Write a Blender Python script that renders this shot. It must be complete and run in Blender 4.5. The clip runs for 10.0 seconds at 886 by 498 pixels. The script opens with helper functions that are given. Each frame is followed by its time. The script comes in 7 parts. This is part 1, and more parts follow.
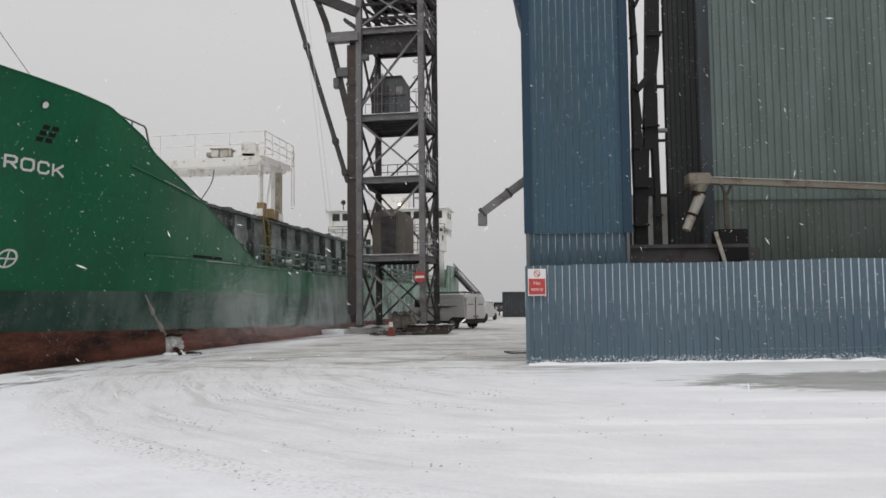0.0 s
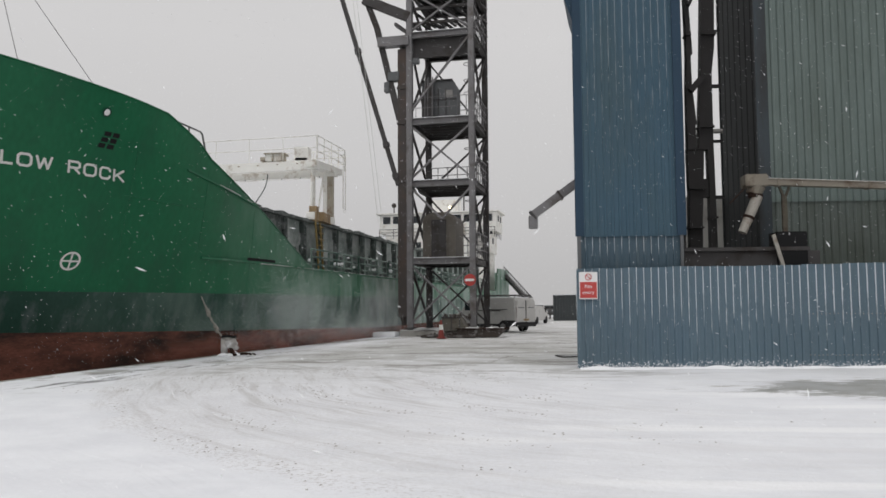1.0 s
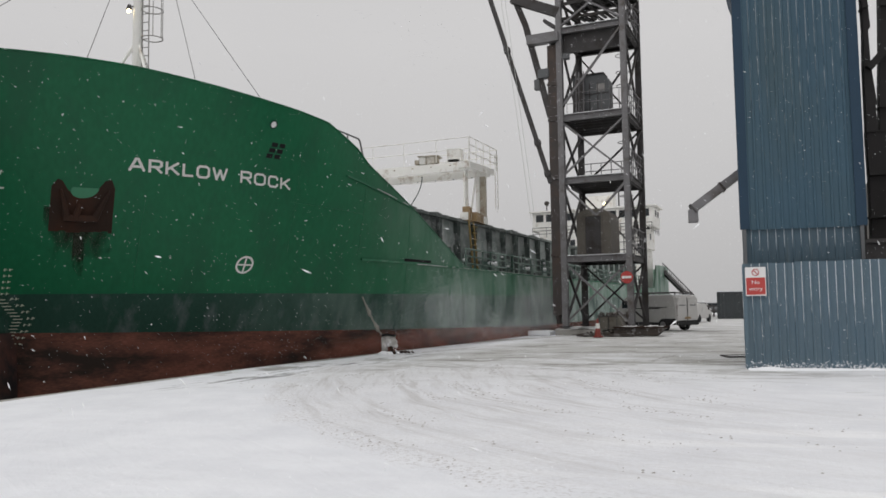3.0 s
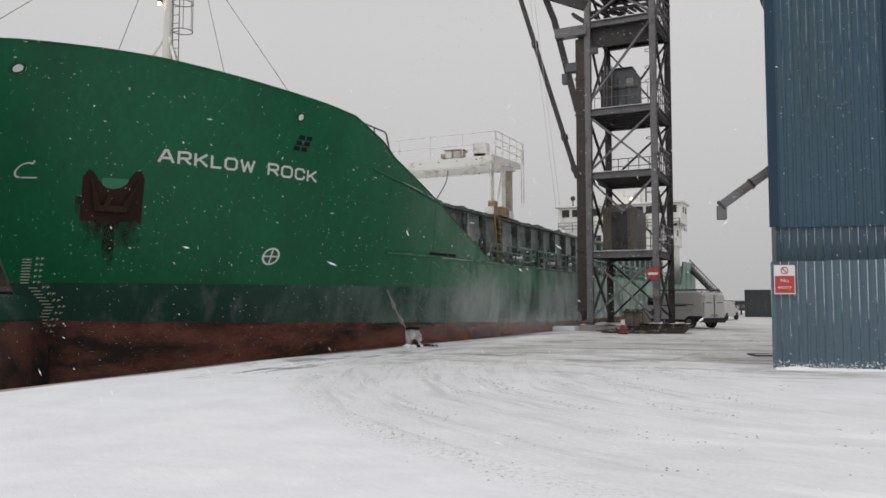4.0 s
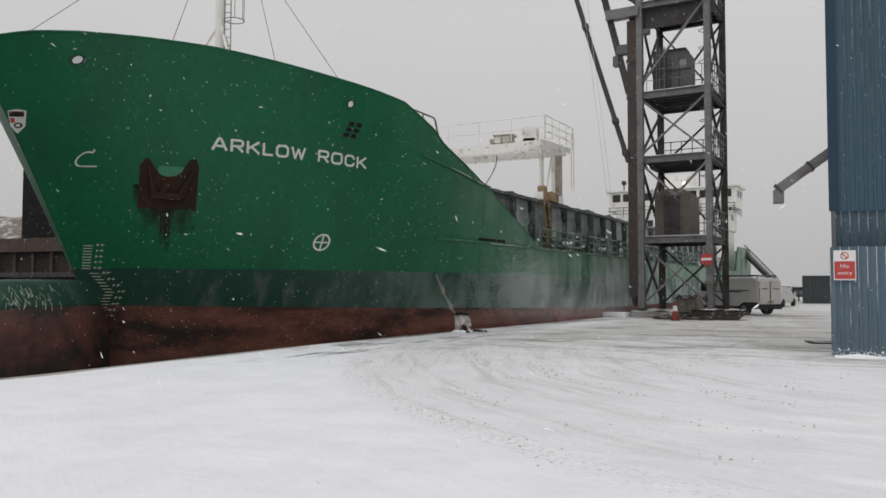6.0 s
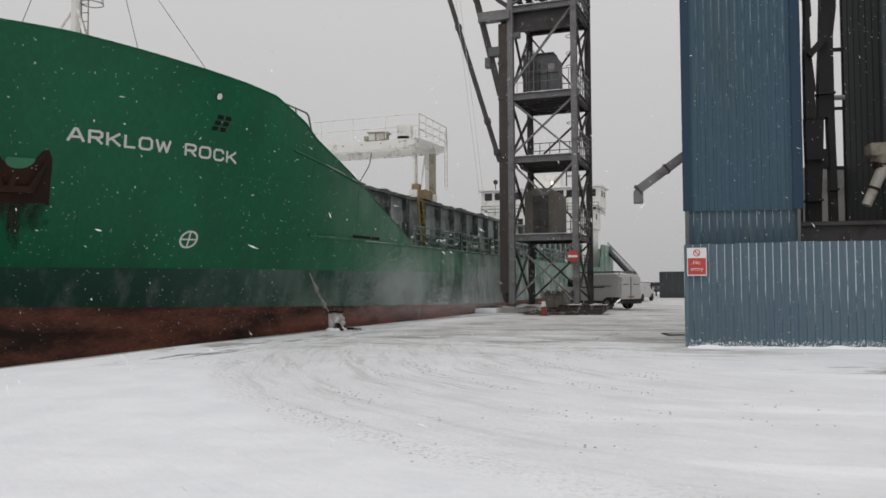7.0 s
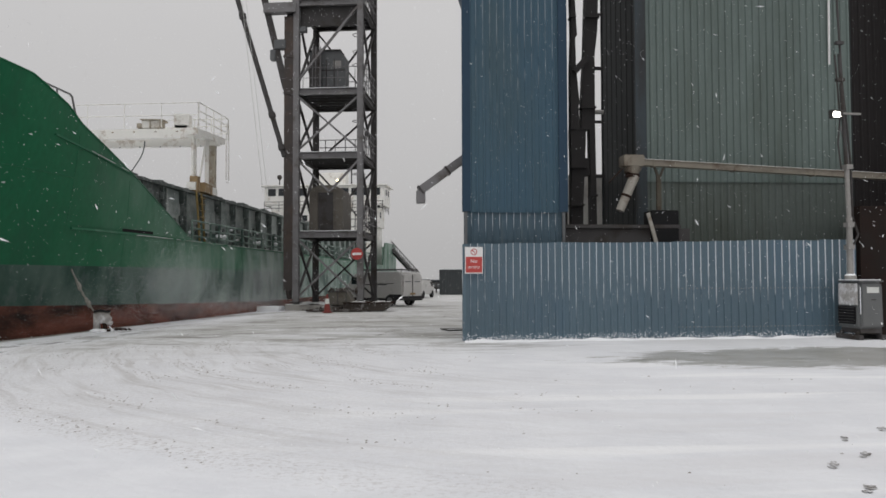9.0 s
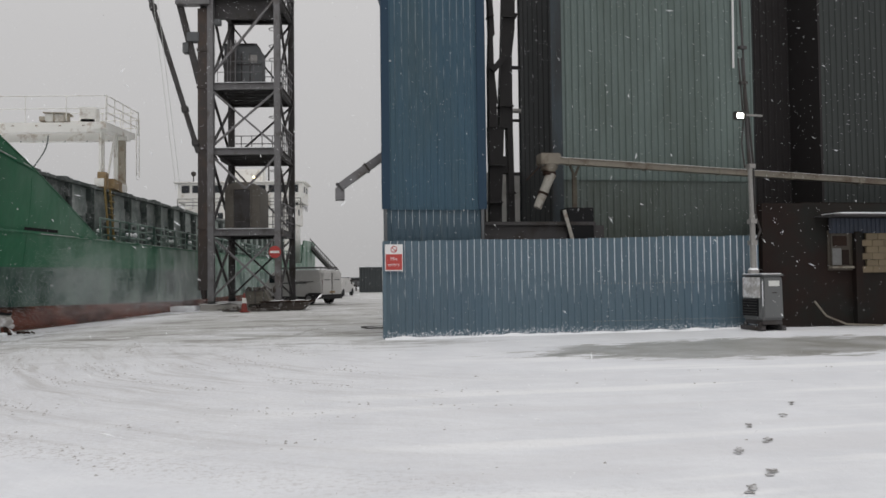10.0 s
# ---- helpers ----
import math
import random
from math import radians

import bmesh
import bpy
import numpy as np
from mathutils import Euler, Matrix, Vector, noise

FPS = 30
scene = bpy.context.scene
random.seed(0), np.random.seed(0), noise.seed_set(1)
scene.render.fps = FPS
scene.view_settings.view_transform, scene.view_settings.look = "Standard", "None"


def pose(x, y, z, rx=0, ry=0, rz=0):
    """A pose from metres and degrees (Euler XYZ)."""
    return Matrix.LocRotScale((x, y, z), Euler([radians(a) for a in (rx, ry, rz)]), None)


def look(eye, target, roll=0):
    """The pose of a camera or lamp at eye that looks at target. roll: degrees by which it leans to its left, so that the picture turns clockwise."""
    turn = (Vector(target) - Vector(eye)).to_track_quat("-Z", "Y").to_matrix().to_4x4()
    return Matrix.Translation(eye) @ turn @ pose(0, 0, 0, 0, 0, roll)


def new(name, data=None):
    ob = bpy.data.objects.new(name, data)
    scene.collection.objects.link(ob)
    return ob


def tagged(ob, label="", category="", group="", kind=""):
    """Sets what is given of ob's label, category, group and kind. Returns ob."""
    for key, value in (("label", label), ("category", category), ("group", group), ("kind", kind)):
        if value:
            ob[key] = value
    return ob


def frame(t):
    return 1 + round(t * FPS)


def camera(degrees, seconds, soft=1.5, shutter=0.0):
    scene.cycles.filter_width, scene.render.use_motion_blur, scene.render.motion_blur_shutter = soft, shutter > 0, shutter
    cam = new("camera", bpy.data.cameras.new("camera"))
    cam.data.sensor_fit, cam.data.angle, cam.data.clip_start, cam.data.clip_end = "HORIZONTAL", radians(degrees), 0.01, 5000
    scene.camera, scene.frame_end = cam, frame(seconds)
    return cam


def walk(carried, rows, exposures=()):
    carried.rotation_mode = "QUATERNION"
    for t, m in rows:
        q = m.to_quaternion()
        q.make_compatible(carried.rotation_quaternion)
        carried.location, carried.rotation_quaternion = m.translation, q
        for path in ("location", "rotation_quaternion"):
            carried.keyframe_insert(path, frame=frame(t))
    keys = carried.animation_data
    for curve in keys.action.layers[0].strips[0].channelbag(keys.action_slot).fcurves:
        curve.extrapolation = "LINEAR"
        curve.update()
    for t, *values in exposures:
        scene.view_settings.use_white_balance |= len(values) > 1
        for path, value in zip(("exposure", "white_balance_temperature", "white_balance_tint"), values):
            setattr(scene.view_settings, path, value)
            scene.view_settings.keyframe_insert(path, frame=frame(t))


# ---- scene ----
cam = camera(59.3, 10.0, soft=1.6)
EYE_HEIGHT = 1.6
# seconds, yaw, pitch, roll of a camera held by someone who stands and turns
PATH = [
    (0.0, -0.11, 3.86, -0.63), (0.5, 2.14, 4.22, -0.68), (1.0, 3.59, 4.11, -0.37), (1.5, 6.42, 3.93, 0.16), (2.0, 8.75, 3.66, 0.39),
    (2.5, 11.06, 3.83, -0.15), (3.0, 14.88, 4.13, -0.78), (3.2, 15.63, 3.80, -0.60), (4.3, 17.44, 3.61, 0.20), (4.5, 18.31, 3.47, 0.17),
    (5.0, 20.40, 3.53, -0.28), (5.2, 20.89, 3.21, -0.11), (6.3, 19.53, 2.51, 0.61), (6.5, 17.52, 2.80, 0.70), (7.0, 11.10, 2.43, -0.28),
    (7.5, 5.95, 1.55, -0.43), (8.0, 2.41, 2.18, -0.40), (8.5, -0.54, 2.24, -0.46), (9.0, -4.69, 2.17, -0.18), (9.5, -7.94, 2.46, -0.31),
    (10.0, -10.58, 1.93, -0.71),
]
walk(cam, [(t, pose(0, 0, EYE_HEIGHT, 90 + p, 0, y) @ pose(0, 0, 0, 0, 0, r)) for t, y, p, r in PATH],
     exposures=[(0.0, 0.10), (2.5, 0.06), (4.5, 0.05), (6.5, 0.02), (8.0, -0.04), (9.0, -0.05), (10.0, -0.07)])

# ---- world and light ----
world = bpy.data.worlds.new("overcast")
scene.world = world
world.use_nodes = True
wn, wl = world.node_tree.nodes, world.node_tree.links
wn.clear()
sky = wn.new("ShaderNodeTexSky")
sky.sky_type, sky.sun_disc, sky.sun_elevation, sky.sun_rotation = "NISHITA", False, radians(50), radians(200)
sky.dust_density, sky.air_density = 6.0, 1.0
grey = wn.new("ShaderNodeHueSaturation")
grey.inputs["Saturation"].default_value = 0.04
bg_sky, bg_cloud, add_bg, wout = wn.new("ShaderNodeBackground"), wn.new("ShaderNodeBackground"), wn.new("ShaderNodeAddShader"), wn.new("ShaderNodeOutputWorld")
bg_sky.inputs["Strength"].default_value = 0.012
tex, cloud, ramp = wn.new("ShaderNodeTexCoord"), wn.new("ShaderNodeTexNoise"), wn.new("ShaderNodeValToRGB")
cloud.inputs["Scale"].default_value, cloud.inputs["Detail"].default_value = 1.6, 3.0
ramp.color_ramp.elements[0].color, ramp.color_ramp.elements[1].color = (0.505, 0.50, 0.505, 1), (0.57, 0.56, 0.56, 1)
bg_cloud.inputs["Strength"].default_value = 1.0
wl.new(tex.outputs["Generated"], cloud.inputs["Vector"])
wl.new(cloud.outputs["Fac"], ramp.inputs["Fac"])
split, rise, dim = wn.new("ShaderNodeSeparateXYZ"), wn.new("ShaderNodeMapRange"), wn.new("ShaderNodeVectorMath")
rise.inputs["From Min"].default_value, rise.inputs["From Max"].default_value = 0.0, 0.32
rise.inputs["To Min"].default_value, rise.inputs["To Max"].default_value = 0.83, 1.03
dim.operation = "SCALE"
wl.new(tex.outputs["Generated"], split.inputs[0])
wl.new(split.outputs["Z"], rise.inputs["Value"])
wl.new(ramp.outputs["Color"], dim.inputs[0])
wl.new(rise.outputs[0], dim.inputs["Scale"])
wl.new(dim.outputs[0], bg_cloud.inputs["Color"])
wl.new(sky.outputs["Color"], grey.inputs["Color"])
wl.new(grey.outputs["Color"], bg_sky.inputs["Color"])
wl.new(bg_sky.outputs[0], add_bg.inputs[0])
wl.new(bg_cloud.outputs[0], add_bg.inputs[1])
wl.new(add_bg.outputs[0], wout.inputs["Surface"])

sun = new("sun", bpy.data.lights.new("sun", "SUN"))
sun.data.energy, sun.data.angle, sun.data.color = 1.05, radians(40), (1.0, 0.985, 0.97)
sun.matrix_world = look((-5, -3, 40), (0, 8, 0))


# ---- materials ----
def mat(name, color, rough=0.6, metal=0.0, var=0.12, scale=3.0, fine=40.0, bump=0.15, stain=None, stain_scale=0.8, stain_amount=0.45, stretch=(1, 1, 1), island=0.0, frost_haze=None):
    """A surface with a broad and a fine variation of its colour, a stain and a fine relief, in metres."""
    m = bpy.data.materials.new(name)
    m.use_nodes = True
    n, l = m.node_tree.nodes, m.node_tree.links
    b = n["Principled BSDF"]
    tc, mp = n.new("ShaderNodeTexCoord"), n.new("ShaderNodeMapping")
    geo = n.new("ShaderNodeNewGeometry")
    mp.inputs["Scale"].default_value = stretch
    l.new(geo.outputs["Position"], mp.inputs["Vector"])
    broad, grain = n.new("ShaderNodeTexNoise"), n.new("ShaderNodeTexNoise")
    broad.inputs["Scale"].default_value, broad.inputs["Detail"].default_value = scale, 6
    grain.inputs["Scale"].default_value, grain.inputs["Detail"].default_value = fine, 4
    l.new(mp.outputs[0], broad.inputs["Vector"])
    l.new(mp.outputs[0], grain.inputs["Vector"])
    mix = n.new("ShaderNodeMix")
    mix.data_type, mix.blend_type = "RGBA", "MULTIPLY"
    mix.inputs["Factor"].default_value = 1.0
    val = n.new("ShaderNodeMath")
    val.operation = "MULTIPLY_ADD"
    addn = n.new("ShaderNodeMath")
    addn.operation = "ADD"
    l.new(broad.outputs["Fac"], addn.inputs[0])
    l.new(grain.outputs["Fac"], addn.inputs[1])
    l.new(addn.outputs[0], val.inputs[0])
    val.inputs[1].default_value, val.inputs[2].default_value = var * 2, 1 - var * 2
    last = val.outputs[0]
    if island:
        oi, isl, ma = n.new("ShaderNodeObjectInfo"), n.new("ShaderNodeMath"), n.new("ShaderNodeMath")
        isl.operation, isl.inputs[1].default_value, isl.inputs[2].default_value = "MULTIPLY_ADD", island, 1 - island / 2
        ma.operation = "MULTIPLY"
        l.new(oi.outputs["Random"], isl.inputs[0])
        l.new(isl.outputs[0], ma.inputs[0])
        l.new(last, ma.inputs[1])
        last = ma.outputs[0]
    mix.inputs["A"].default_value = (*color, 1)
    l.new(last, mix.inputs["B"])
    out = mix.outputs["Result"]
    if stain:
        st, rp, mx = n.new("ShaderNodeTexNoise"), n.new("ShaderNodeMapRange"), n.new("ShaderNodeMix")
        st.inputs["Scale"].default_value, st.inputs["Detail"].default_value, st.inputs["Roughness"].default_value = stain_scale, 8, 0.65
        l.new(mp.outputs[0], st.inputs["Vector"])
        rp.inputs["From Min"].default_value, rp.inputs["From Max"].default_value = 0.62 - 0.25 * stain_amount, 0.78 - 0.2 * stain_amount
        l.new(st.outputs["Fac"], rp.inputs["Value"])
        mx.data_type = "RGBA"
        mx.inputs["B"].default_value = (*stain, 1)
        l.new(rp.outputs[0], mx.inputs["Factor"])
        l.new(out, mx.inputs["A"])
        out = mx.outputs["Result"]
    # pale tint rising with Y: caught frost, plus snow haze put into the colour
    if frost_haze:
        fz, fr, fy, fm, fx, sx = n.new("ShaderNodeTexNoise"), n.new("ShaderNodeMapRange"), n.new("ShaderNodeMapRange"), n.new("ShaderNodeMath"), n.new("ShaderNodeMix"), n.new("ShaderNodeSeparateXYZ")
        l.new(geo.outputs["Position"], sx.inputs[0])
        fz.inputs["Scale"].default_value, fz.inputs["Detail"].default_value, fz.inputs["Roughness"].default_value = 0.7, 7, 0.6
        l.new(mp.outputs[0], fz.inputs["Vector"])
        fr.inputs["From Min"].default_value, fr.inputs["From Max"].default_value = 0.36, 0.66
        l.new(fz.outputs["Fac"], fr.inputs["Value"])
        fy.inputs["From Min"].default_value, fy.inputs["From Max"].default_value, fy.inputs["To Max"].default_value = frost_haze[0], frost_haze[1], frost_haze[2]
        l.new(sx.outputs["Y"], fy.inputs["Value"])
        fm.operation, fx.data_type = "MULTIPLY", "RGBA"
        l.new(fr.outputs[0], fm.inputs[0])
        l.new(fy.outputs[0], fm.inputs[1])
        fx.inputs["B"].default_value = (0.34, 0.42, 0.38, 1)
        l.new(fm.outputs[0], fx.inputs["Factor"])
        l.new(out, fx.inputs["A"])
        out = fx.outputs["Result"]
    l.new(out, b.inputs["Base Color"])
    rr = n.new("ShaderNodeMapRange")
    rr.inputs["To Min"].default_value, rr.inputs["To Max"].default_value = max(0.05, rough - 0.12), min(1, rough + 0.12)
    l.new(broad.outputs["Fac"], rr.inputs["Value"])
    l.new(rr.outputs[0], b.inputs["Roughness"])
    b.inputs["Metallic"].default_value = metal
    if bump:
        bp = n.new("ShaderNodeBump")
        bp.inputs["Strength"].default_value, bp.inputs["Distance"].default_value = bump, 0.01
        l.new(grain.outputs["Fac"], bp.inputs["Height"])
        l.new(bp.outputs[0], b.inputs["Normal"])
    return m


def glow(name, color, strength):
    m = bpy.data.materials.new(name)
    m.use_nodes = True
    b = m.node_tree.nodes["Principled BSDF"]
    b.inputs["Base Color"].default_value = (*color, 1)
    b.inputs["Emission Color"].default_value = (*color, 1)
    b.inputs["Emission Strength"].default_value = strength
    return m


SNOW = mat("snow", (0.86, 0.87, 0.89), 0.75, var=0.04, scale=1.2, fine=25, bump=0.5)
SNOW_DIRTY = mat("trodden_snow", (0.52, 0.52, 0.52), 0.8, var=0.2, scale=2, fine=18, bump=0.6, stain=(0.22, 0.21, 0.20), stain_scale=1.3)
CONCRETE = mat("concrete", (0.30, 0.29, 0.27), 0.85, var=0.18, scale=1.5, stain=(0.12, 0.115, 0.105), bump=0.4)
HULL_GREEN = mat("hull_green", (0.011, 0.120, 0.053), 0.42, var=0.20, scale=0.45, fine=9, bump=0.08, stain=(0.014, 0.092, 0.046), stain_scale=0.5, stretch=(1, 1, 0.45), frost_haze=(24, 40, 0.85))
RIDGE_GREEN = mat("frosted_green_ridge", (0.014, 0.128, 0.060), 0.6, var=0.3, scale=2.0, stain=(0.10, 0.22, 0.15), stain_scale=1.4, stain_amount=0.35)
HAWSE_GREEN = mat("bare_green_plate", (0.035, 0.20, 0.10), 0.45, var=0.1)
HULL_DARK = mat("hull_boot_band", (0.019, 0.060, 0.043), 0.55, var=0.22, scale=0.8, fine=14, bump=0.1, stain=(0.085, 0.11, 0.105), stain_scale=1.6, stain_amount=0.4, stretch=(1, 1, 0.5), frost_haze=(20, 36, 0.9))
HULL_RED = mat("hull_antifouling", (0.190, 0.074, 0.052), 0.8, var=0.6, scale=1.4, fine=16, bump=0.25, stain=(0.032, 0.023, 0.019), stain_scale=0.6, stain_amount=0.74, stretch=(0.6, 0.6, 1.8))
BULB_RED = mat("bulb_antifouling", (0.120, 0.042, 0.030), 0.8, var=0.45, scale=1.2, fine=16, bump=0.2, stain=(0.016, 0.012, 0.012), stain_scale=0.7, stain_amount=0.9)
RUST = mat("rust", (0.032, 0.019, 0.014), 0.85, var=0.3, scale=4, stain=(0.052, 0.022, 0.013), bump=0.4)
WHITE_PAINT = mat("ship_white", (0.84, 0.83, 0.79), 0.5, var=0.06, scale=2, stain=(0.40, 0.32, 0.24), stain_scale=1.8, stain_amount=0.32)
DRAUGHT = mat("worn_draught_paint", (0.50, 0.53, 0.42), 0.6, var=0.3, scale=9)
LETTER_WHITE = mat("lettering_white", (0.66, 0.67, 0.64), 0.55, var=0.15, scale=6)
COAMING = mat("coaming_grey_green", (0.17, 0.20, 0.19), 0.6, var=0.35, scale=1.5, stain=(0.38, 0.40, 0.39), stain_scale=1.1, stain_amount=0.9, frost_haze=(30, 54, 0.7))
RIB_DARK = mat("rib_dark", (0.048, 0.060, 0.056), 0.6, var=0.3, scale=3, stain=(0.22, 0.23, 0.23), stain_scale=2.5, stain_amount=0.55, frost_haze=(30, 56, 0.6))
BOGIE = mat("ochre_grime", (0.30, 0.21, 0.11), 0.7, var=0.3, scale=4, stain=(0.10, 0.06, 0.035), stain_scale=3)
YELLOW = mat("safety_yellow", (0.22, 0.155, 0.05), 0.6, var=0.2, scale=5)
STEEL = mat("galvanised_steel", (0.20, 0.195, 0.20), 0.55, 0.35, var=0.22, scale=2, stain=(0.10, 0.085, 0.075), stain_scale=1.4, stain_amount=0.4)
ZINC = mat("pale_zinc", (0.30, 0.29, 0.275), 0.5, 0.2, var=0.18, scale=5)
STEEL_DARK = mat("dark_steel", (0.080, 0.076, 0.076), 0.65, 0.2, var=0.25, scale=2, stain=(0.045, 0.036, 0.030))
PIPE_DARK = mat("dark_brown_pipe", (0.055, 0.045, 0.042), 0.6, 0.1, var=0.2, scale=2, stain=(0.09, 0.06, 0.045))
CABIN_GREY = mat("cabin_grey", (0.115, 0.12, 0.125), 0.6, var=0.15, scale=2)
CABIN_TAN = mat("cabin_tan", (0.155, 0.140, 0.120), 0.7, var=0.2, scale=2, stain=(0.09, 0.075, 0.06))
BLACK = mat("black_void", (0.010, 0.010, 0.011), 0.7, var=0.1)
GLASS_DARK = mat("dark_glass", (0.018, 0.022, 0.026), 0.12, var=0.05, bump=0)
BLUE = mat("blue_cladding", (0.058, 0.108, 0.147), 0.5, var=0.12, scale=0.9, fine=20, bump=0.05, stain=(0.062, 0.104, 0.128), stain_scale=0.5, stretch=(1, 1, 0.3))
BLUE_TRIM = mat("blue_flashing", (0.026, 0.053, 0.086), 0.5, var=0.1, scale=1.2)
GREEN_CLAD = mat("grey_green_cladding", (0.150, 0.188, 0.176), 0.6, var=0.14, scale=0.7, fine=18, bump=0.05, stain=(0.108, 0.134, 0.120), stain_scale=0.5, stretch=(1, 1, 0.25))
# darker olive, stained copy for the lower sheets; their dimmer light is in the colour
GREEN_LOW = mat("shaded_olive_cladding", (0.108, 0.130, 0.118), 0.65, var=0.2, scale=0.8, fine=18, bump=0.05, stain=(0.072, 0.086, 0.070), stain_scale=0.6, stain_amount=0.6, stretch=(1, 1, 0.35))
GREEN_DARK = mat("shadow_dark_cladding", (0.026, 0.028, 0.029), 0.7, var=0.2, scale=0.8, stretch=(1, 1, 0.25))
BROWN_WALL = mat("dark_brown_wall", (0.020, 0.0115, 0.0092), 0.8, var=0.5, scale=1.5, stain=(0.016, 0.016, 0.014), stain_scale=0.5, stain_amount=0.8)
BLOCKS = mat("buff_blocks", (0.19, 0.15, 0.095), 0.85, var=0.15, scale=3, island=0.25)
PALE_TUBE = mat("pale_scuffed_tube", (0.36, 0.34, 0.30), 0.55, 0.1, var=0.25, scale=5, stain=(0.14, 0.09, 0.055), stain_scale=4, stain_amount=0.35)
AUGER = mat("weathered_auger_tube", (0.23, 0.205, 0.165), 0.6, 0.1, var=0.2, scale=2.5, stain=(0.10, 0.065, 0.04), stain_scale=2)
RED = mat("sign_red", (0.48, 0.055, 0.048), 0.5, var=0.06)
SIGN_WHITE = mat("sign_white", (0.78, 0.77, 0.76), 0.5, var=0.04)
GENSET_GREY = mat("lighting_set_grey", (0.13, 0.135, 0.135), 0.5, var=0.12, scale=3)
VAN_WHITE = mat("van_white", (0.50, 0.49, 0.475), 0.35, var=0.05, stain=(0.30, 0.295, 0.28), stain_scale=1.5, stain_amount=0.3)
TYRE = mat("tyre_rubber", (0.018, 0.018, 0.019), 0.85, var=0.15)
WATER = mat("dock_water", (0.02, 0.028, 0.028), 0.12, var=0.1, bump=0.3, fine=3)
ROPE = mat("mooring_rope", (0.26, 0.25, 0.22), 0.9, var=0.15)
CONTAINER = mat("dark_container", (0.045, 0.052, 0.055), 0.6, var=0.2)
LAMP_ON = glow("lit_flood_lamp", (1.0, 0.98, 0.90), 14.0)
LAMP_WARM = glow("lit_bulb", (1.0, 0.80, 0.45), 8.0)


for gloss in (HULL_GREEN, HULL_DARK, HULL_RED, BLUE, BLUE_TRIM, GREEN_CLAD, GREEN_DARK, BROWN_WALL, STEEL_DARK, RUST, BLACK):
    gloss.node_tree.nodes["Principled BSDF"].inputs["Specular IOR Level"].default_value = 0.22


# ---- building helpers ----
def part(name, bm, material, parent=None, label="", smooth=False):
    me = bpy.data.meshes.new(name)
    bm.to_mesh(me)
    bm.free()
    me.materials.append(material)
    if smooth:
        for p in me.polygons:
            p.use_smooth = True
    ob = new(name, me)
    if parent:
        ob.parent = parent
    if label:
        ob["label"] = label
    return ob


def thing(name, at=(0, 0, 0), turn=0.0, label="", category="", group="", kind=""):
    ob = new(name)
    ob.matrix_basis = pose(*at, 0, 0, turn)
    return tagged(ob, label, category, group, kind)


def box(bm, c, size, m=None, bevel=0.0):
    r = bmesh.ops.create_cube(bm, size=1.0, matrix=(m or Matrix()) @ Matrix.Translation(c) @ Matrix.Diagonal((*size, 1)))
    if bevel:
        edges = {e for v in r["verts"] for e in v.link_edges}
        bmesh.ops.bevel(bm, geom=list(edges), offset=bevel, segments=2, affect="EDGES")
    return bm


def beam(bm, p, q, w, h=None):
    p, q = Vector(p), Vector(q)
    d = q - p
    m = Matrix.Translation((p + q) / 2) @ d.to_track_quat("Y", "Z").to_matrix().to_4x4()
    bmesh.ops.create_cube(bm, size=1.0, matrix=m @ Matrix.Diagonal((w, d.length, h or w, 1)))
    return bm


def h_beam(bm, p, q, w, h):
    """A rolled section of one piece: two flanges and a web."""
    p, q = Vector(p), Vector(q)
    d = q - p
    m = Matrix.Translation(p) @ d.to_track_quat("Y", "Z").to_matrix().to_4x4()
    t, a, b = 0.015, w / 2, h / 2
    outline = ((-a, -b - t), (a, -b - t), (a, -b + t), (t, -b + t), (t, b - t), (a, b - t), (a, b + t), (-a, b + t), (-a, b - t), (-t, b - t), (-t, -b + t), (-a, -b + t))
    ends = [[bm.verts.new(m @ Vector((x, y, z))) for x, z in outline] for y in (0.0, d.length)]
    n = len(outline)
    for i in range(n):
        bm.faces.new((ends[0][i], ends[0][(i + 1) % n], ends[1][(i + 1) % n], ends[1][i]))
    bm.faces.new(ends[0][::-1])
    bm.faces.new(ends[1])
    bmesh.ops.recalc_face_normals(bm, faces=bm.faces)
    return bm


def tube(bm, p, q, r, n=10, r2=None):
    p, q = Vector(p), Vector(q)
    d = q - p
    m = Matrix.Translation((p + q) / 2) @ d.to_track_quat("Z", "Y").to_matrix().to_4x4()
    bmesh.ops.create_cone(bm, cap_ends=True, segments=n, radius1=r, radius2=r if r2 is None else r2, depth=d.length, matrix=m)
    return bm


def polyline(bm, pts, r, n=6):
    for a, b in zip(pts, pts[1:]):
        tube(bm, a, b, r, n)
    return bm


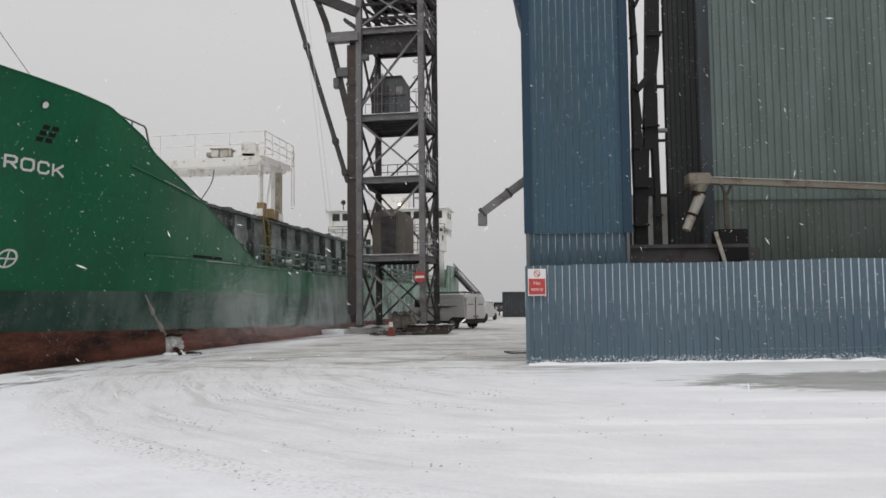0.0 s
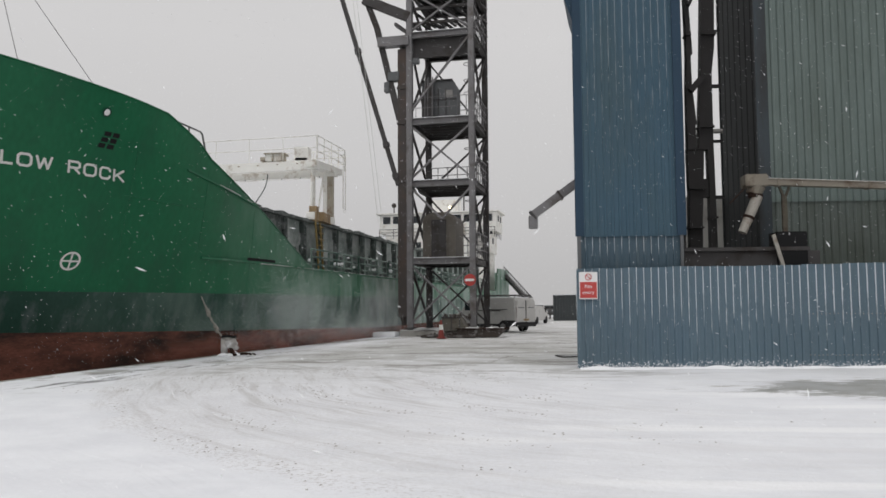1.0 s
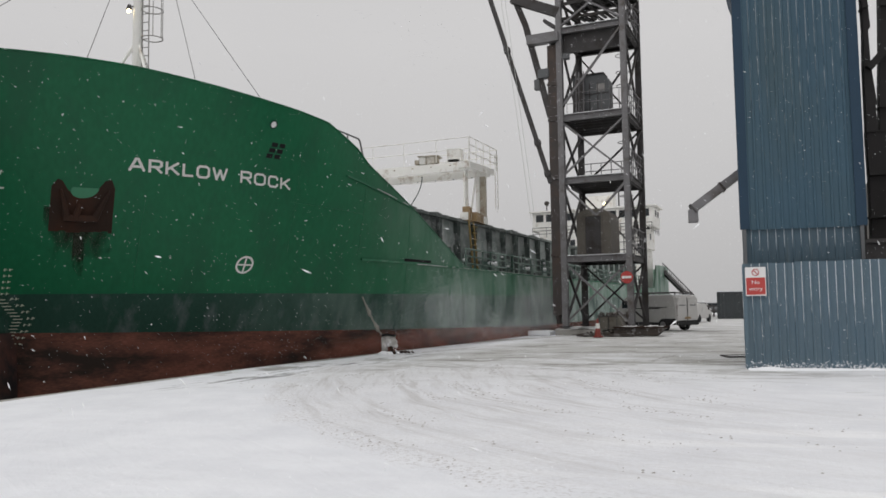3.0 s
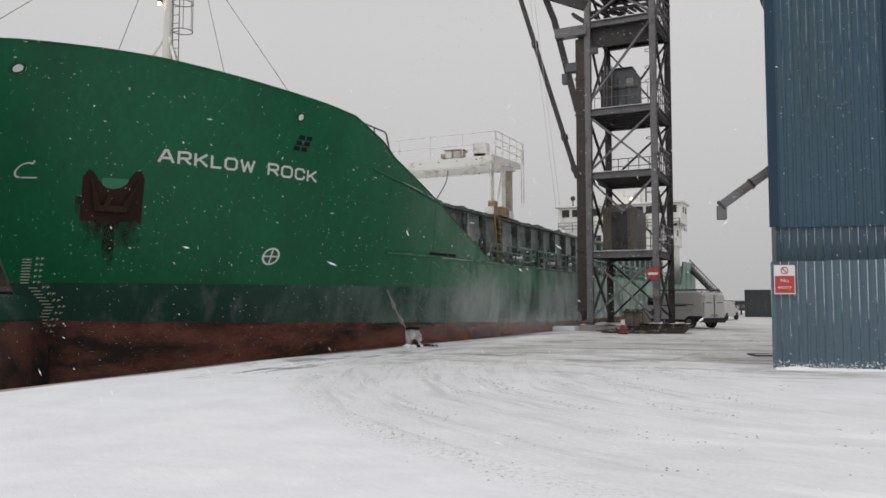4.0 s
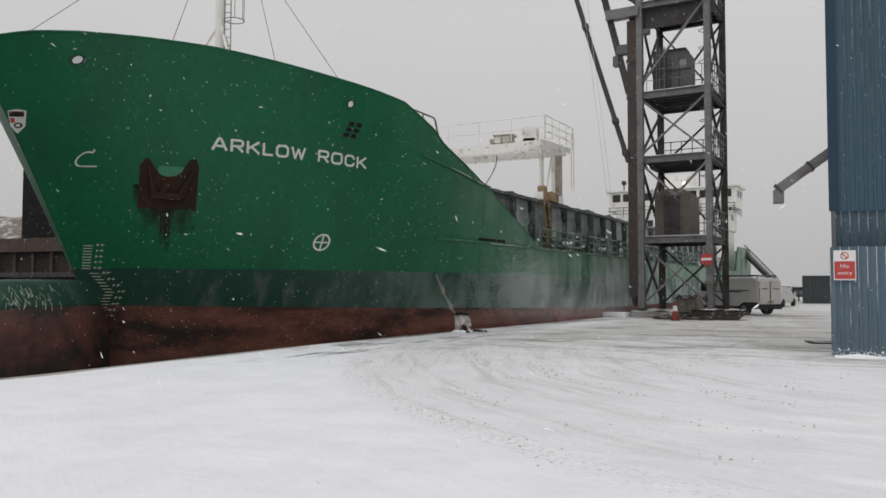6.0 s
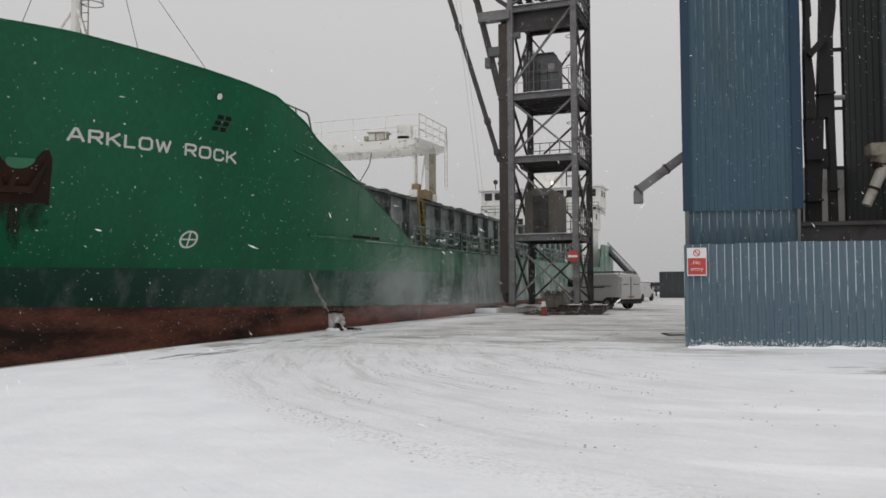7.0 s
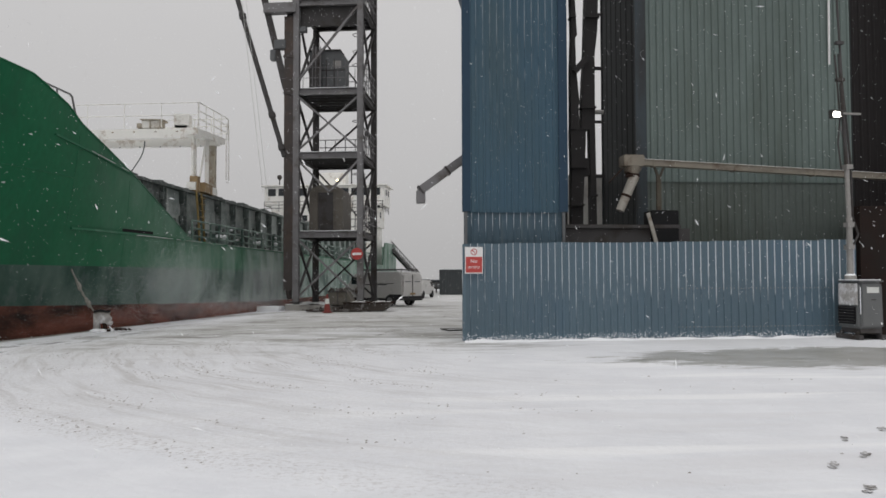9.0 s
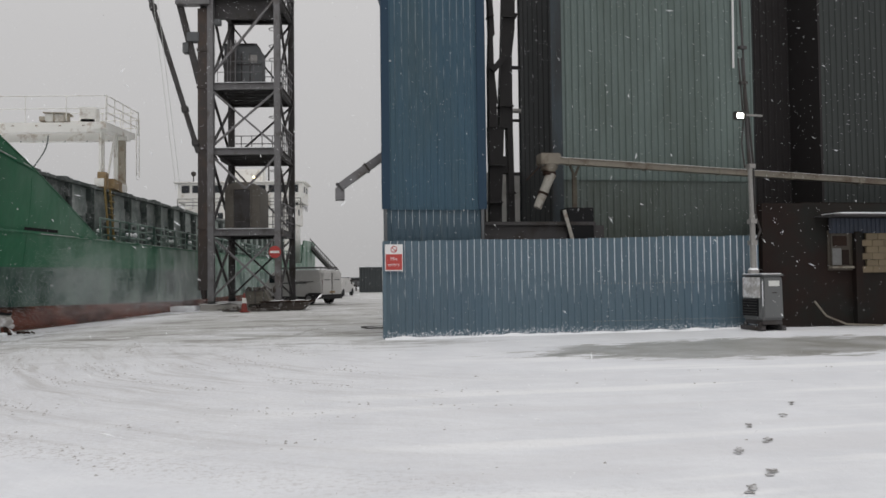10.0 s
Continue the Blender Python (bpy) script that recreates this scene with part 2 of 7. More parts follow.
def corrugated(bm, a, b, z0, z1, pitch=0.2, depth=0.035, rows=1, ragged=0.0, thick=0.006, rib=(0.58, 0.68, 0.90)):
    """Profiled sheet from plan point a to b; the front lies to the right hand of a -> b. Ribs stand proud of the pans."""
    a, b = Vector(a), Vector(b)
    d = b - a
    L = d.length
    d = d / L
    nrm = Vector((d.y, -d.x))
    prof, x = [], 0.0
    while x < L - 1e-4:
        for fx, fo in ((0.0, 0.0), (rib[0], 0.0), (rib[1], 1.0), (rib[2], 1.0), (1.0, 0.0)):
            xx = x + fx * pitch
            if xx <= L + 1e-6 and (not prof or xx > prof[-1][0] + 1e-5):
                prof.append((xx, fo * depth))
        x += pitch
    grid = []
    for j in range(rows + 1):
        row = []
        for i, (xx, o) in enumerate(prof):
            p = a + d * xx + nrm * o
            z = z0 + (z1 - z0) * j / rows
            if ragged and j == rows:
                z += ragged * (noise.noise((xx * 3.1, a.x, 0)) * 0.6)
            row.append((p.x, p.y, z))
        grid.append(row)
    for off in (0.0, -thick):
        vs = [[bm.verts.new((x + nrm.x * off, y + nrm.y * off, z)) for x, y, z in row] for row in grid]
        for j in range(rows):
            for i in range(len(prof) - 1):
                f = (vs[j][i], vs[j][i + 1], vs[j + 1][i + 1], vs[j + 1][i])
                bm.faces.new(f if off == 0 else f[::-1])
    return bm


def bmx():
    return bmesh.new()


# ---- ground, quay and water ----
QUAY = [(-26.0, -70.0), (-13.2, 0.0), (-11.35, 10.6), (-10.35, 18.5), (-9.05, 24.6), (-7.45, 33.1), (-5.9, 40.4), (3.2, 92.0), (210.0, 1300.0)]
TURN_C = (8.5, 21.0)


def quay_x(y):
    for (x0, y0), (x1, y1) in zip(QUAY, QUAY[1:]):
        if y <= y1:
            return x0 + (x1 - x0) * (y - y0) / (y1 - y0)
    return QUAY[-1][0]


def snow_ground_material():
    """Snow with wheel tracks that sweep round a bend, thin trodden stretches, a slushy wet patch before the fence and fine relief."""
    m = bpy.data.materials.new("snowy_yard")
    m.use_nodes = True
    n, l = m.node_tree.nodes, m.node_tree.links
    b = n["Principled BSDF"]
    geo, sep = n.new("ShaderNodeNewGeometry"), n.new("ShaderNodeSeparateXYZ")
    l.new(geo.outputs["Position"], sep.inputs[0])

    def math(op, a, b2, c=None):
        x = n.new("ShaderNodeMath")
        x.operation = op
        for i, v in enumerate((a, b2, c)):
            if v is None:
                continue
            if isinstance(v, (int, float)):
                x.inputs[i].default_value = v
            else:
                l.new(v, x.inputs[i])
        return x.outputs[0]

    def noise_of(vec, scale, detail=6, rough=0.6):
        x = n.new("ShaderNodeTexNoise")
        x.inputs["Scale"].default_value, x.inputs["Detail"].default_value, x.inputs["Roughness"].default_value = scale, detail, rough
        l.new(vec, x.inputs["Vector"])
        return x.outputs["Fac"]

    def span(v, lo, hi, a=0.0, b2=1.0):
        x = n.new("ShaderNodeMapRange")
        x.interpolation_type = "SMOOTHSTEP"
        for k, val in (("From Min", lo), ("From Max", hi), ("To Min", a), ("To Max", b2)):
            x.inputs[k].default_value = val
        l.new(v, x.inputs["Value"])
        return x.outputs[0]

    px, py = sep.outputs["X"], sep.outputs["Y"]
    dx, dy = math("SUBTRACT", px, TURN_C[0]), math("SUBTRACT", py, TURN_C[1])
    r = math("SQRT", math("ADD", math("MULTIPLY", dx, dx), math("MULTIPLY", dy, dy)), 0.0)
    ang = math("ARCTAN2", dy, dx)
    wob = math("MULTIPLY_ADD", noise_of(geo.outputs["Position"], 0.16, 2), 1.6, r)
    comb = n.new("ShaderNodeCombineXYZ")
    l.new(wob, comb.inputs[0])
    l.new(math("MULTIPLY", ang, 1.1), comb.inputs[1])
    tracks = noise_of(comb.outputs[0], 1.9, 8, 0.72)
    thin = noise_of(comb.outputs[0], 6.5, 5, 0.6)
    broad = noise_of(geo.outputs["Position"], 0.22, 4)
    gritty = noise_of(geo.outputs["Position"], 16.0, 6, 0.75)
    # the used lane: between the inner and the outer wheels, and the whole passage further off
    rim = math("MULTIPLY_ADD", noise_of(geo.outputs["Position"], 0.9, 5, 0.65), 1.4, math("SUBTRACT", r, 0.7))
    lane = math("MULTIPLY", span(r, 7.0, 12.0), span(rim, 17.6, 16.4))
    far = span(py, 16.0, 30.0)
    lane = math("MAXIMUM", lane, math("MULTIPLY", far, span(math("MULTIPLY_ADD", py, -0.185, px), -13.2, -11.0)))
    aside = math("MULTIPLY", span(math("MULTIPLY_ADD", py, -0.35, px), -7.5, 0.8), span(py, 17.0, 13.0))
    lane = math("MULTIPLY", lane, math("MULTIPLY_ADD", aside, -0.9, 1.0))
    use = math("MULTIPLY", lane, span(broad, 0.25, 0.6, 0.45, 1.0))
    near_fade = span(py, 5.0, 22.0, 0.75, 0.95)
    worn = math("MULTIPLY", span(math("MULTIPLY_ADD", thin, 0.45, math("MULTIPLY", tracks, 0.55)), 0.46, 0.66), math("MULTIPLY", use, near_fade))
    # dark specks where the ground shows through
    speck = math("MULTIPLY", span(gritty, 0.63, 0.72), math("MULTIPLY", use, span(thin, 0.46, 0.62)))
    # wet slush before the fence, and dark wet runs beside the quay
    strc = n.new("ShaderNodeMapping")
    strc.inputs["Scale"].default_value = (0.5, 1.4, 1)
    l.new(geo.outputs["Position"], strc.inputs["Vector"])
    streak = noise_of(strc.outputs[0], 1.5, 9, 0.78)
    ex, ey = math("MULTIPLY", math("SUBTRACT", px, 10.6), 1 / 5.8), math("MULTIPLY", math("SUBTRACT", math("MULTIPLY_ADD", px, -0.03, py), 15.0), 1 / 2.0)
    ell = math("SQRT", math("ADD", math("MULTIPLY", ex, ex), math("MULTIPLY", ey, ey)), 0.0)
    wet = math("MULTIPLY", span(math("MULTIPLY_ADD", streak, -2.2, math("ADD", ell, 1.1)), 1.0, 0.9), span(streak, 0.36, 0.48, 0.6, 1.0))
    qd = math("SUBTRACT", px, math("MULTIPLY_ADD", py, 0.186, -13.3))
    edge_nz = noise_of(geo.outputs["Position"], 0.55, 5, 0.6)
    wet2 = math("MULTIPLY", span(edge_nz, 0.55, 0.64), math("MULTIPLY", span(qd, 2.6, 1.3), span(py, 12.0, 17.0)))
    wet = math("MAXIMUM", wet, wet2)
    # thawed runs in the passage by the fence corner
    pas = math("MULTIPLY", math("MULTIPLY", span(py, 19.0, 21.5), span(py, 36.0, 29.0)), math("MULTIPLY", span(px, -4.5, -0.5), span(px, 3.4, 2.6)))
    run = n.new("ShaderNodeMapping")
    run.inputs["Scale"].default_value = (0.5, 0.8, 1)
    l.new(geo.outputs["Position"], run.inputs["Vector"])
    wet = math("MAXIMUM", wet, math("MULTIPLY", math("MULTIPLY", span(noise_of(run.outputs[0], 0.9, 6, 0.6), 0.50, 0.60), pas), 0.75))
    # a dark joint, half clear of snow, running out from the quay edge past the tower
    off = math("ADD", math("MULTIPLY", math("ADD", px, 7.4), 0.894), math("MULTIPLY", math("SUBTRACT", py, 32.8), -0.447))
    off = math("ABSOLUTE", math("MULTIPLY_ADD", edge_nz, 0.9, math("SUBTRACT", off, 0.45)), 0.0)
    joint = math("MULTIPLY", span(off, 0.45, 0.16), math("MULTIPLY", span(py, 28.5, 30.0), span(py, 42.0, 38.0)))
    wet = math("MAXIMUM", wet, math("MULTIPLY", joint, 0.9))

    # streaks of bared ground across the passage, and thin dark runs along the quay edge
    lying = n.new("ShaderNodeMapping")
    lying.inputs["Scale"].default_value, lying.inputs["Rotation"].default_value = (0.26, 0.62, 1), (0, 0, 0.30)
    l.new(geo.outputs["Position"], lying.inputs["Vector"])
    bare_nz = noise_of(lying.outputs[0], 1.0, 8, 0.7)
    bare = math("MULTIPLY", span(math("MULTIPLY_ADD", noise_of(lying.outputs[0], 4.2, 7, 0.75), 0.40, math("MULTIPLY", bare_nz, 0.60)), 0.495, 0.585), math("MULTIPLY", math("MULTIPLY", span(py, 14.0, 22.0), span(py, 75.0, 45.0)), math("MULTIPLY", span(qd, 1.6, 3.4), span(px, 6.0, 3.0))))
    along = n.new("ShaderNodeCombineXYZ")
    l.new(math("MULTIPLY", qd, 2.4), along.inputs[0])
    l.new(math("MULTIPLY", py, 0.45), along.inputs[1])
    edge_run = math("MULTIPLY", span(noise_of(along.outputs[0], 1.0, 6, 0.6), 0.52, 0.60), math("MULTIPLY", math("MULTIPLY", span(qd, 0.3, 0.7), span(qd, 2.3, 1.5)), math("MULTIPLY", span(py, 13.0, 15.5), span(py, 30.0, 22.0))))
    # the ragged rim that the outermost wheels threw up
    rim_line = math("MULTIPLY", math("MULTIPLY", span(rim, 16.5, 16.9), span(rim, 17.5, 17.1)), math("MULTIPLY", span(gritty, 0.50, 0.62), span(py, 4.0, 8.0)))

    def mixc(fac, a, col):
        x = n.new("ShaderNodeMix")
        x.data_type = "RGBA"
        l.new(fac, x.inputs["Factor"])
        if isinstance(a, tuple):
            x.inputs["A"].default_value = a
        else:
            l.new(a, x.inputs["A"])
        x.inputs["B"].default_value = col
        return x.outputs["Result"]

    fine = noise_of(geo.outputs["Position"], 0.9, 7)
    c = mixc(span(fine, 0.3, 0.75), (0.785, 0.795, 0.825, 1), (0.70, 0.71, 0.745, 1))
    ridge = n.new("ShaderNodeMapping")
    ridge.inputs["Scale"].default_value = (0.10, 1.0, 1)
    ridge.inputs["Rotation"].default_value = (0, 0, 0.10)
    l.new(geo.outputs["Position"], ridge.inputs["Vector"])
    rut = noise_of(ridge.outputs[0], 1.3, 3, 0.5)
    # ridges lightened, troughs darkened: light on the relief put into the snow colour
    c = mixc(math("MULTIPLY", span(rut, 0.52, 0.66), math("MULTIPLY", aside, 0.75)), c, (0.88, 0.885, 0.90, 1))
    c = mixc(math("MULTIPLY", span(rut, 0.46, 0.34), math("MULTIPLY", aside, 0.6)), c, (0.70, 0.70, 0.725, 1))
    c = mixc(math("MULTIPLY", span(gritty, 0.35, 0.75), math("MULTIPLY_ADD", use, 0.92, 0.08)), c, (0.61, 0.60, 0.605, 1))
    slush = math("MULTIPLY", math("MULTIPLY", span(py, 13.5, 27.0), span(math("MULTIPLY_ADD", py, -0.186, px), -12.6, -9.6)), span(noise_of(strc.outputs[0], 0.55, 7, 0.66), 0.36, 0.58, 0.30, 1.0))
    c = mixc(math("MULTIPLY", slush, 0.80), c, (0.40, 0.40, 0.375, 1))
    c = mixc(worn, c, (0.47, 0.455, 0.45, 1))
    c = mixc(math("MULTIPLY", rim_line, 0.5), c, (0.40, 0.375, 0.365, 1))
    c = mixc(math("MULTIPLY", bare, 0.85), c, (0.22, 0.21, 0.19, 1))
    c = mixc(math("MULTIPLY", speck, 0.7), c, (0.20, 0.185, 0.175, 1))
    c = mixc(math("MULTIPLY", edge_run, 0.85), c, (0.13, 0.13, 0.13, 1))
    c = mixc(math("MULTIPLY", wet, span(fine, 0.2, 0.7, 1.0, 0.6)), c, (0.25, 0.245, 0.215, 1))
    l.new(c, b.inputs["Base Color"])
    l.new(math("MULTIPLY_ADD", wet, -0.45, 0.8), b.inputs["Roughness"])
    bp = n.new("ShaderNodeBump")
    bp.inputs["Strength"].default_value, bp.inputs["Distance"].default_value = 0.6, 0.04
    l.new(math("MULTIPLY_ADD", thin, -0.5, math("ADD", math("MULTIPLY", gritty, math("MULTIPLY_ADD", use, 0.8, 0.25)), math("MULTIPLY_ADD", rut, 2.0, noise_of(geo.outputs["Position"], 3.0, 6, 0.6)))), bp.inputs["Height"])
    l.new(bp.outputs[0], b.inputs["Normal"])
    return m


YARD = snow_ground_material()


def rust_bloom_material():
    """A thin wash of rust, dense at its top and middle, that thins out in ragged streaks."""
    m = mat("rust_wash", (0.022, 0.030, 0.016), 0.8, var=0.3, scale=5)
    n, l = m.node_tree.nodes, m.node_tree.links
    tc, sp, nz, mp = n.new("ShaderNodeTexCoord"), n.new("ShaderNodeSeparateXYZ"), n.new("ShaderNodeTexNoise"), n.new("ShaderNodeMapping")
    l.new(tc.outputs["Generated"], sp.inputs[0])
    l.new(tc.outputs["Generated"], mp.inputs["Vector"])
    mp.inputs["Scale"].default_value = (9, 9, 2.2)
    l.new(mp.outputs[0], nz.inputs["Vector"])
    nz.inputs["Scale"].default_value, nz.inputs["Detail"].default_value = 1.0, 6

    def op(kind, a, b):
        x = n.new("ShaderNodeMath")
        x.operation = kind
        for i, v in enumerate((a, b)):
            if isinstance(v, (int, float)):
                x.inputs[i].default_value = v
            else:
                l.new(v, x.inputs[i])
        return x.outputs[0]

    side = op("ABSOLUTE", op("SUBTRACT", sp.outputs["X"], 0.5), 0.0)
    body = op("MULTIPLY", op("SUBTRACT", 1.0, op("MULTIPLY", op("POWER", side, 2.0), 6.5)), op("POWER", sp.outputs["Z"], 0.8))
    fac = n.new("ShaderNodeMapRange")
    fac.inputs["From Min"].default_value, fac.inputs["From Max"].default_value, fac.inputs["To Max"].default_value = 0.62, 1.15, 0.85
    l.new(op("ADD", body, nz.outputs["Fac"]), fac.inputs["Value"])
    clear, mix, out = n.new("ShaderNodeBsdfTransparent"), n.new("ShaderNodeMixShader"), n["Material Output"]
    l.new(fac.outputs[0], mix.inputs[0])
    l.new(clear.outputs[0], mix.inputs[1])
    l.new(n["Principled BSDF"].outputs[0], mix.inputs[2])
    l.new(mix.outputs[0], out.inputs["Surface"])
    return m


RUST_BLOOM = rust_bloom_material()


def yard_z(x, y):
    r = math.hypot(x - TURN_C[0], y - TURN_C[1])
    k = max(0.0, min(1.0, (40 - y) / 12)) * max(0.0, min(1.0, (y + 4) / 4))
    z = 0.018 * noise.noise((x * 0.35, y * 0.35, 0)) + 0.012 * noise.noise((r * 1.9, math.atan2(y - TURN_C[1], x - TURN_C[0]) * 1.5, 3))
    return k * z - 0.012


def build_ground():
    bm = bmx()
    ys = [-70, -30, -12, -6, -3] + [-2 + 0.25 * i for i in range(0, 100)] + [23 + 0.7 * i for i in range(0, 40)] + [52, 58, 66, 78, 92, 140, 300, 700, 1300]
    fr = [i / 130 for i in range(131)]
    rows = []
    for y in ys:
        x0 = quay_x(y)
        near = -2 <= y <= 52
        x1 = 22.0
        row = [bm.verts.new((x0 + (x1 - x0) * f, y, yard_z(x0 + (x1 - x0) * f, y) if near else -0.012)) for f in fr]
        row.append(bm.verts.new((1400.0, y, -0.012)))
        rows.append(row)
    for a, b in zip(rows, rows[1:]):
        for i in range(len(a) - 1):
            bm.faces.new((a[i], a[i + 1], b[i + 1], b[i]))
    ob = part("ground", bm, YARD, smooth=True)
    tagged(ob, "snow-covered dockside yard with sweeping wheel tracks and slush", "ground", kind="structure")
    bm = bmx()
    for (xa, ya), (xb, yb) in zip(QUAY[1:-1], QUAY[2:]):
        beam(bm, (xa - 0.16, ya, -0.17), (xb - 0.16, yb, -0.17), 0.34, 0.3)
        beam(bm, (xa - 0.10, ya, -3.3), (xb - 0.10, yb, -3.3), 0.2, 6.0)
    tagged(part("quay_wall", bm, CONCRETE), "snow-edged concrete quay wall along the dock", "quay", kind="structure")
    bm = bmx()
    bmesh.ops.create_grid(bm, x_segments=2, y_segments=2, size=1500, matrix=Matrix.Translation((-600, 200, -5.2)))
    tagged(part("water", bm, WATER), "dark dock water beside the quay", "water", kind="structure")


build_ground()

# ---- the cargo ship ----
SHIP_O = Vector((-16.9, 15.2))
AZ = radians(9.6)
SHIP_U, SHIP_N = Vector((math.sin(AZ), math.cos(AZ))), Vector((math.cos(AZ), -math.sin(AZ)))
HALF_BEAM = 6.5


def lerp_table(x, xs, ys):
    return float(np.interp(x, xs, ys))


def stem(z):
    """Where the raked, slightly hollow stem stands at a height."""
    return (2.0 - 0.51 * z if z > 0.5 else 1.75) + 0.15 * max(0.0, 1 - ((z - 3.8) / 3.6) ** 2)


def half_breadth(s, z):
    run = 19.5 - 1.0 * z
    x = min(1.0, max(0.0, (s - (2.0 - 0.51 * z if z > 0.5 else 1.75)) / run))
    entry = min(1.0, max(0.0, (s - stem(z)) / 0.9))
    aft = min(1.0, max(0.0, (s - 69) / 10))
    return HALF_BEAM * (1 - (1 - x) ** 2.2) ** 0.75 * (1 - 0.12 * aft * aft) * (1 - (1 - entry) ** 2)


def ship_at(s, w, z):
    p = SHIP_O + SHIP_U * s + SHIP_N * w
    return Vector((p.x, p.y, z))


def hull_at(s, z, out=0.0, side=1):
    """A point of the plating, out metres proud of it."""
    w = half_breadth(s, z)
    g = (half_breadth(s + 0.05, z) - half_breadth(s - 0.05, z)) / 0.1
    k = 1 / math.sqrt(1 + g * g)
    return ship_at(s - g * k * out, side * (w + k * out), z)


def ship_top(s):
    return lerp_table(s, (-3, -1.6, -1.2, -0.5, 0.8, 1.9, 3.1, 4.7, 6.6, 7.8, 8.3, 9.35, 10.05, 12.85, 15.84, 17.6, 18.3, 65.2, 66.0, 84), (7.4, 7.58, 7.66, 7.70, 7.69, 7.66, 7.57, 7.45, 7.33, 7.22, 7.05, 6.68, 6.27, 5.25, 4.04, 3.3, 3.12, 2.95, 5.3, 5.5))


def sheer(sg):
    """The top edge, for a station counted from the raked stem."""
    return ship_top(sg + stem(ship_top(sg)) * max(0.0, 1 - sg / 14.0) ** 2)


def red_line(s):
    return max(0.45, 1.03 - 0.021 * s)


SIG = [0, 0.05, 0.15, 0.3, 0.5] + [0.75 + 0.4 * i for i in range(50)] + [21 + 1.3 * i for i in range(46)]


def hull_strip(zlo, zhi, rows, sides=(1, -1), out=0.0):
    bm = bmx()
    for side in sides:
        grid = []
        for j in range(rows + 1):
            v, row = j / rows, []
            for sg in SIG:
                z = zlo(sg) + (zhi(sg) - zlo(sg)) * v
                s = sg + stem(z) * max(0.0, 1 - sg / 14.0) ** 2
                w = half_breadth(s, z)
                row.append(bm.verts.new(ship_at(s, side * (w + out), z)))
            grid.append(row)
        for j in range(rows):
            for i in range(len(SIG) - 1):
                f = (grid[j][i], grid[j][i + 1], grid[j + 1][i + 1], grid[j + 1][i])
                bm.faces.new(f if side == 1 else f[::-1])
    bmesh.ops.remove_doubles(bm, verts=bm.verts, dist=0.002)
    return bm


def decal(bm_src, material, name, parent, s0, z0, label="", out=0.012, slope=0.0, skew=0.0):
    """Lays flat work (x along the hull aft, y up) on the plating."""
    for v in bm_src.verts:
        x, y, dz = v.co
        x -= skew * y
        p = hull_at(s0 + x, z0 + y + slope * x, out + dz)
        v.co = p
    return part(name, bm_src, material, parent, label)


def text_bm(body, height, widen=1.0, bold=0.0):
    cu = bpy.data.curves.new("letters", "FONT")
    cu.body, cu.size = body, height / 0.7
    cu.resolution_u, cu.offset = 3, bold
    ob = new("letters", cu)
    me = bpy.data.meshes.new_from_object(ob.evaluated_get(bpy.context.evaluated_depsgraph_get()))
    bm = bmx()
    bm.from_mesh(me)
    bpy.data.objects.remove(ob)
    bpy.data.curves.remove(cu)
    bpy.data.meshes.remove(me)
    for v in bm.verts:
        v.co.x *= widen
    return bm


LETTER_W = {"A": 1.0, "R": 0.85, "K": 0.9, "L": 0.72, "O": 0.95, "W": 1.15, "C": 0.85}
STROKES = {
    "A": [[(0, 0), (0.42, 1), (0.58, 1), (1, 0)], [(0.2, 0.32), (0.8, 0.32)]],
    "R": [[(0, 0), (0, 1), (0.8, 1), (1, 0.88), (1, 0.58), (0.8, 0.45), (0, 0.45)], [(0.5, 0.45), (1, 0)]],
    "K": [[(0, 0), (0, 1)], [(0.95, 1), (0.08, 0.40)], [(0.32, 0.56), (1, 0)]],
    "L": [[(0, 1), (0, 0), (1, 0)]],
    "O": [[(0.2, 0), (0, 0.2), (0, 0.8), (0.2, 1), (0.8, 1), (1, 0.8), (1, 0.2), (0.8, 0), (0.2, 0)]],
    "W": [[(0, 1), (0.24, 0), (0.5, 0.85), (0.76, 0), (1, 1)]],
    "C": [[(1, 0.74), (1, 0.84), (0.8, 1), (0.2, 1), (0, 0.8), (0, 0.2), (0.2, 0), (0.8, 0), (1, 0.16), (1, 0.26)]],
}


def stroke(bm, p, q, x0, width, height, dz, t=0.060):
    """One bar of a painted letter."""
    a, b = Vector((x0 + p[0] * width, p[1] * (height - t) + t / 2)), Vector((x0 + q[0] * width, q[1] * (height - t) + t / 2))
    d = (b - a).normalized()
    n = Vector((-d.y, d.x)) * t / 2
    e = d * t * 0.35
    bm.faces.new([bm.verts.new((v.x, v.y, dz)) for v in (a - e - n, b + e - n, b + e + n, a - e + n)])


def ring(bm, r0, r1, n=32, c=(0, 0)):
    a = [bm.verts.new((c[0] + r0 * math.cos(2 * math.pi * i / n), c[1] + r0 * math.sin(2 * math.pi * i / n), 0)) for i in range(n)]
    b = [bm.verts.new((c[0] + r1 * math.cos(2 * math.pi * i / n), c[1] + r1 * math.sin(2 * math.pi * i / n), 0)) for i in range(n)]
    for i in range(n):
        bm.faces.new((a[i], b[i], b[(i + 1) % n], a[(i + 1) % n]))
    return bm


def rect(bm, x0, y0, x1, y1, n=1):
    for i in range(n):
        xa, xb = x0 + (x1 - x0) * i / n, x0 + (x1 - x0) * (i + 1) / n
        bm.faces.new([bm.verts.new(p) for p in ((xa, y0, 0), (xb, y0, 0), (xb, y1, 0), (xa, y1, 0))])
    return bm


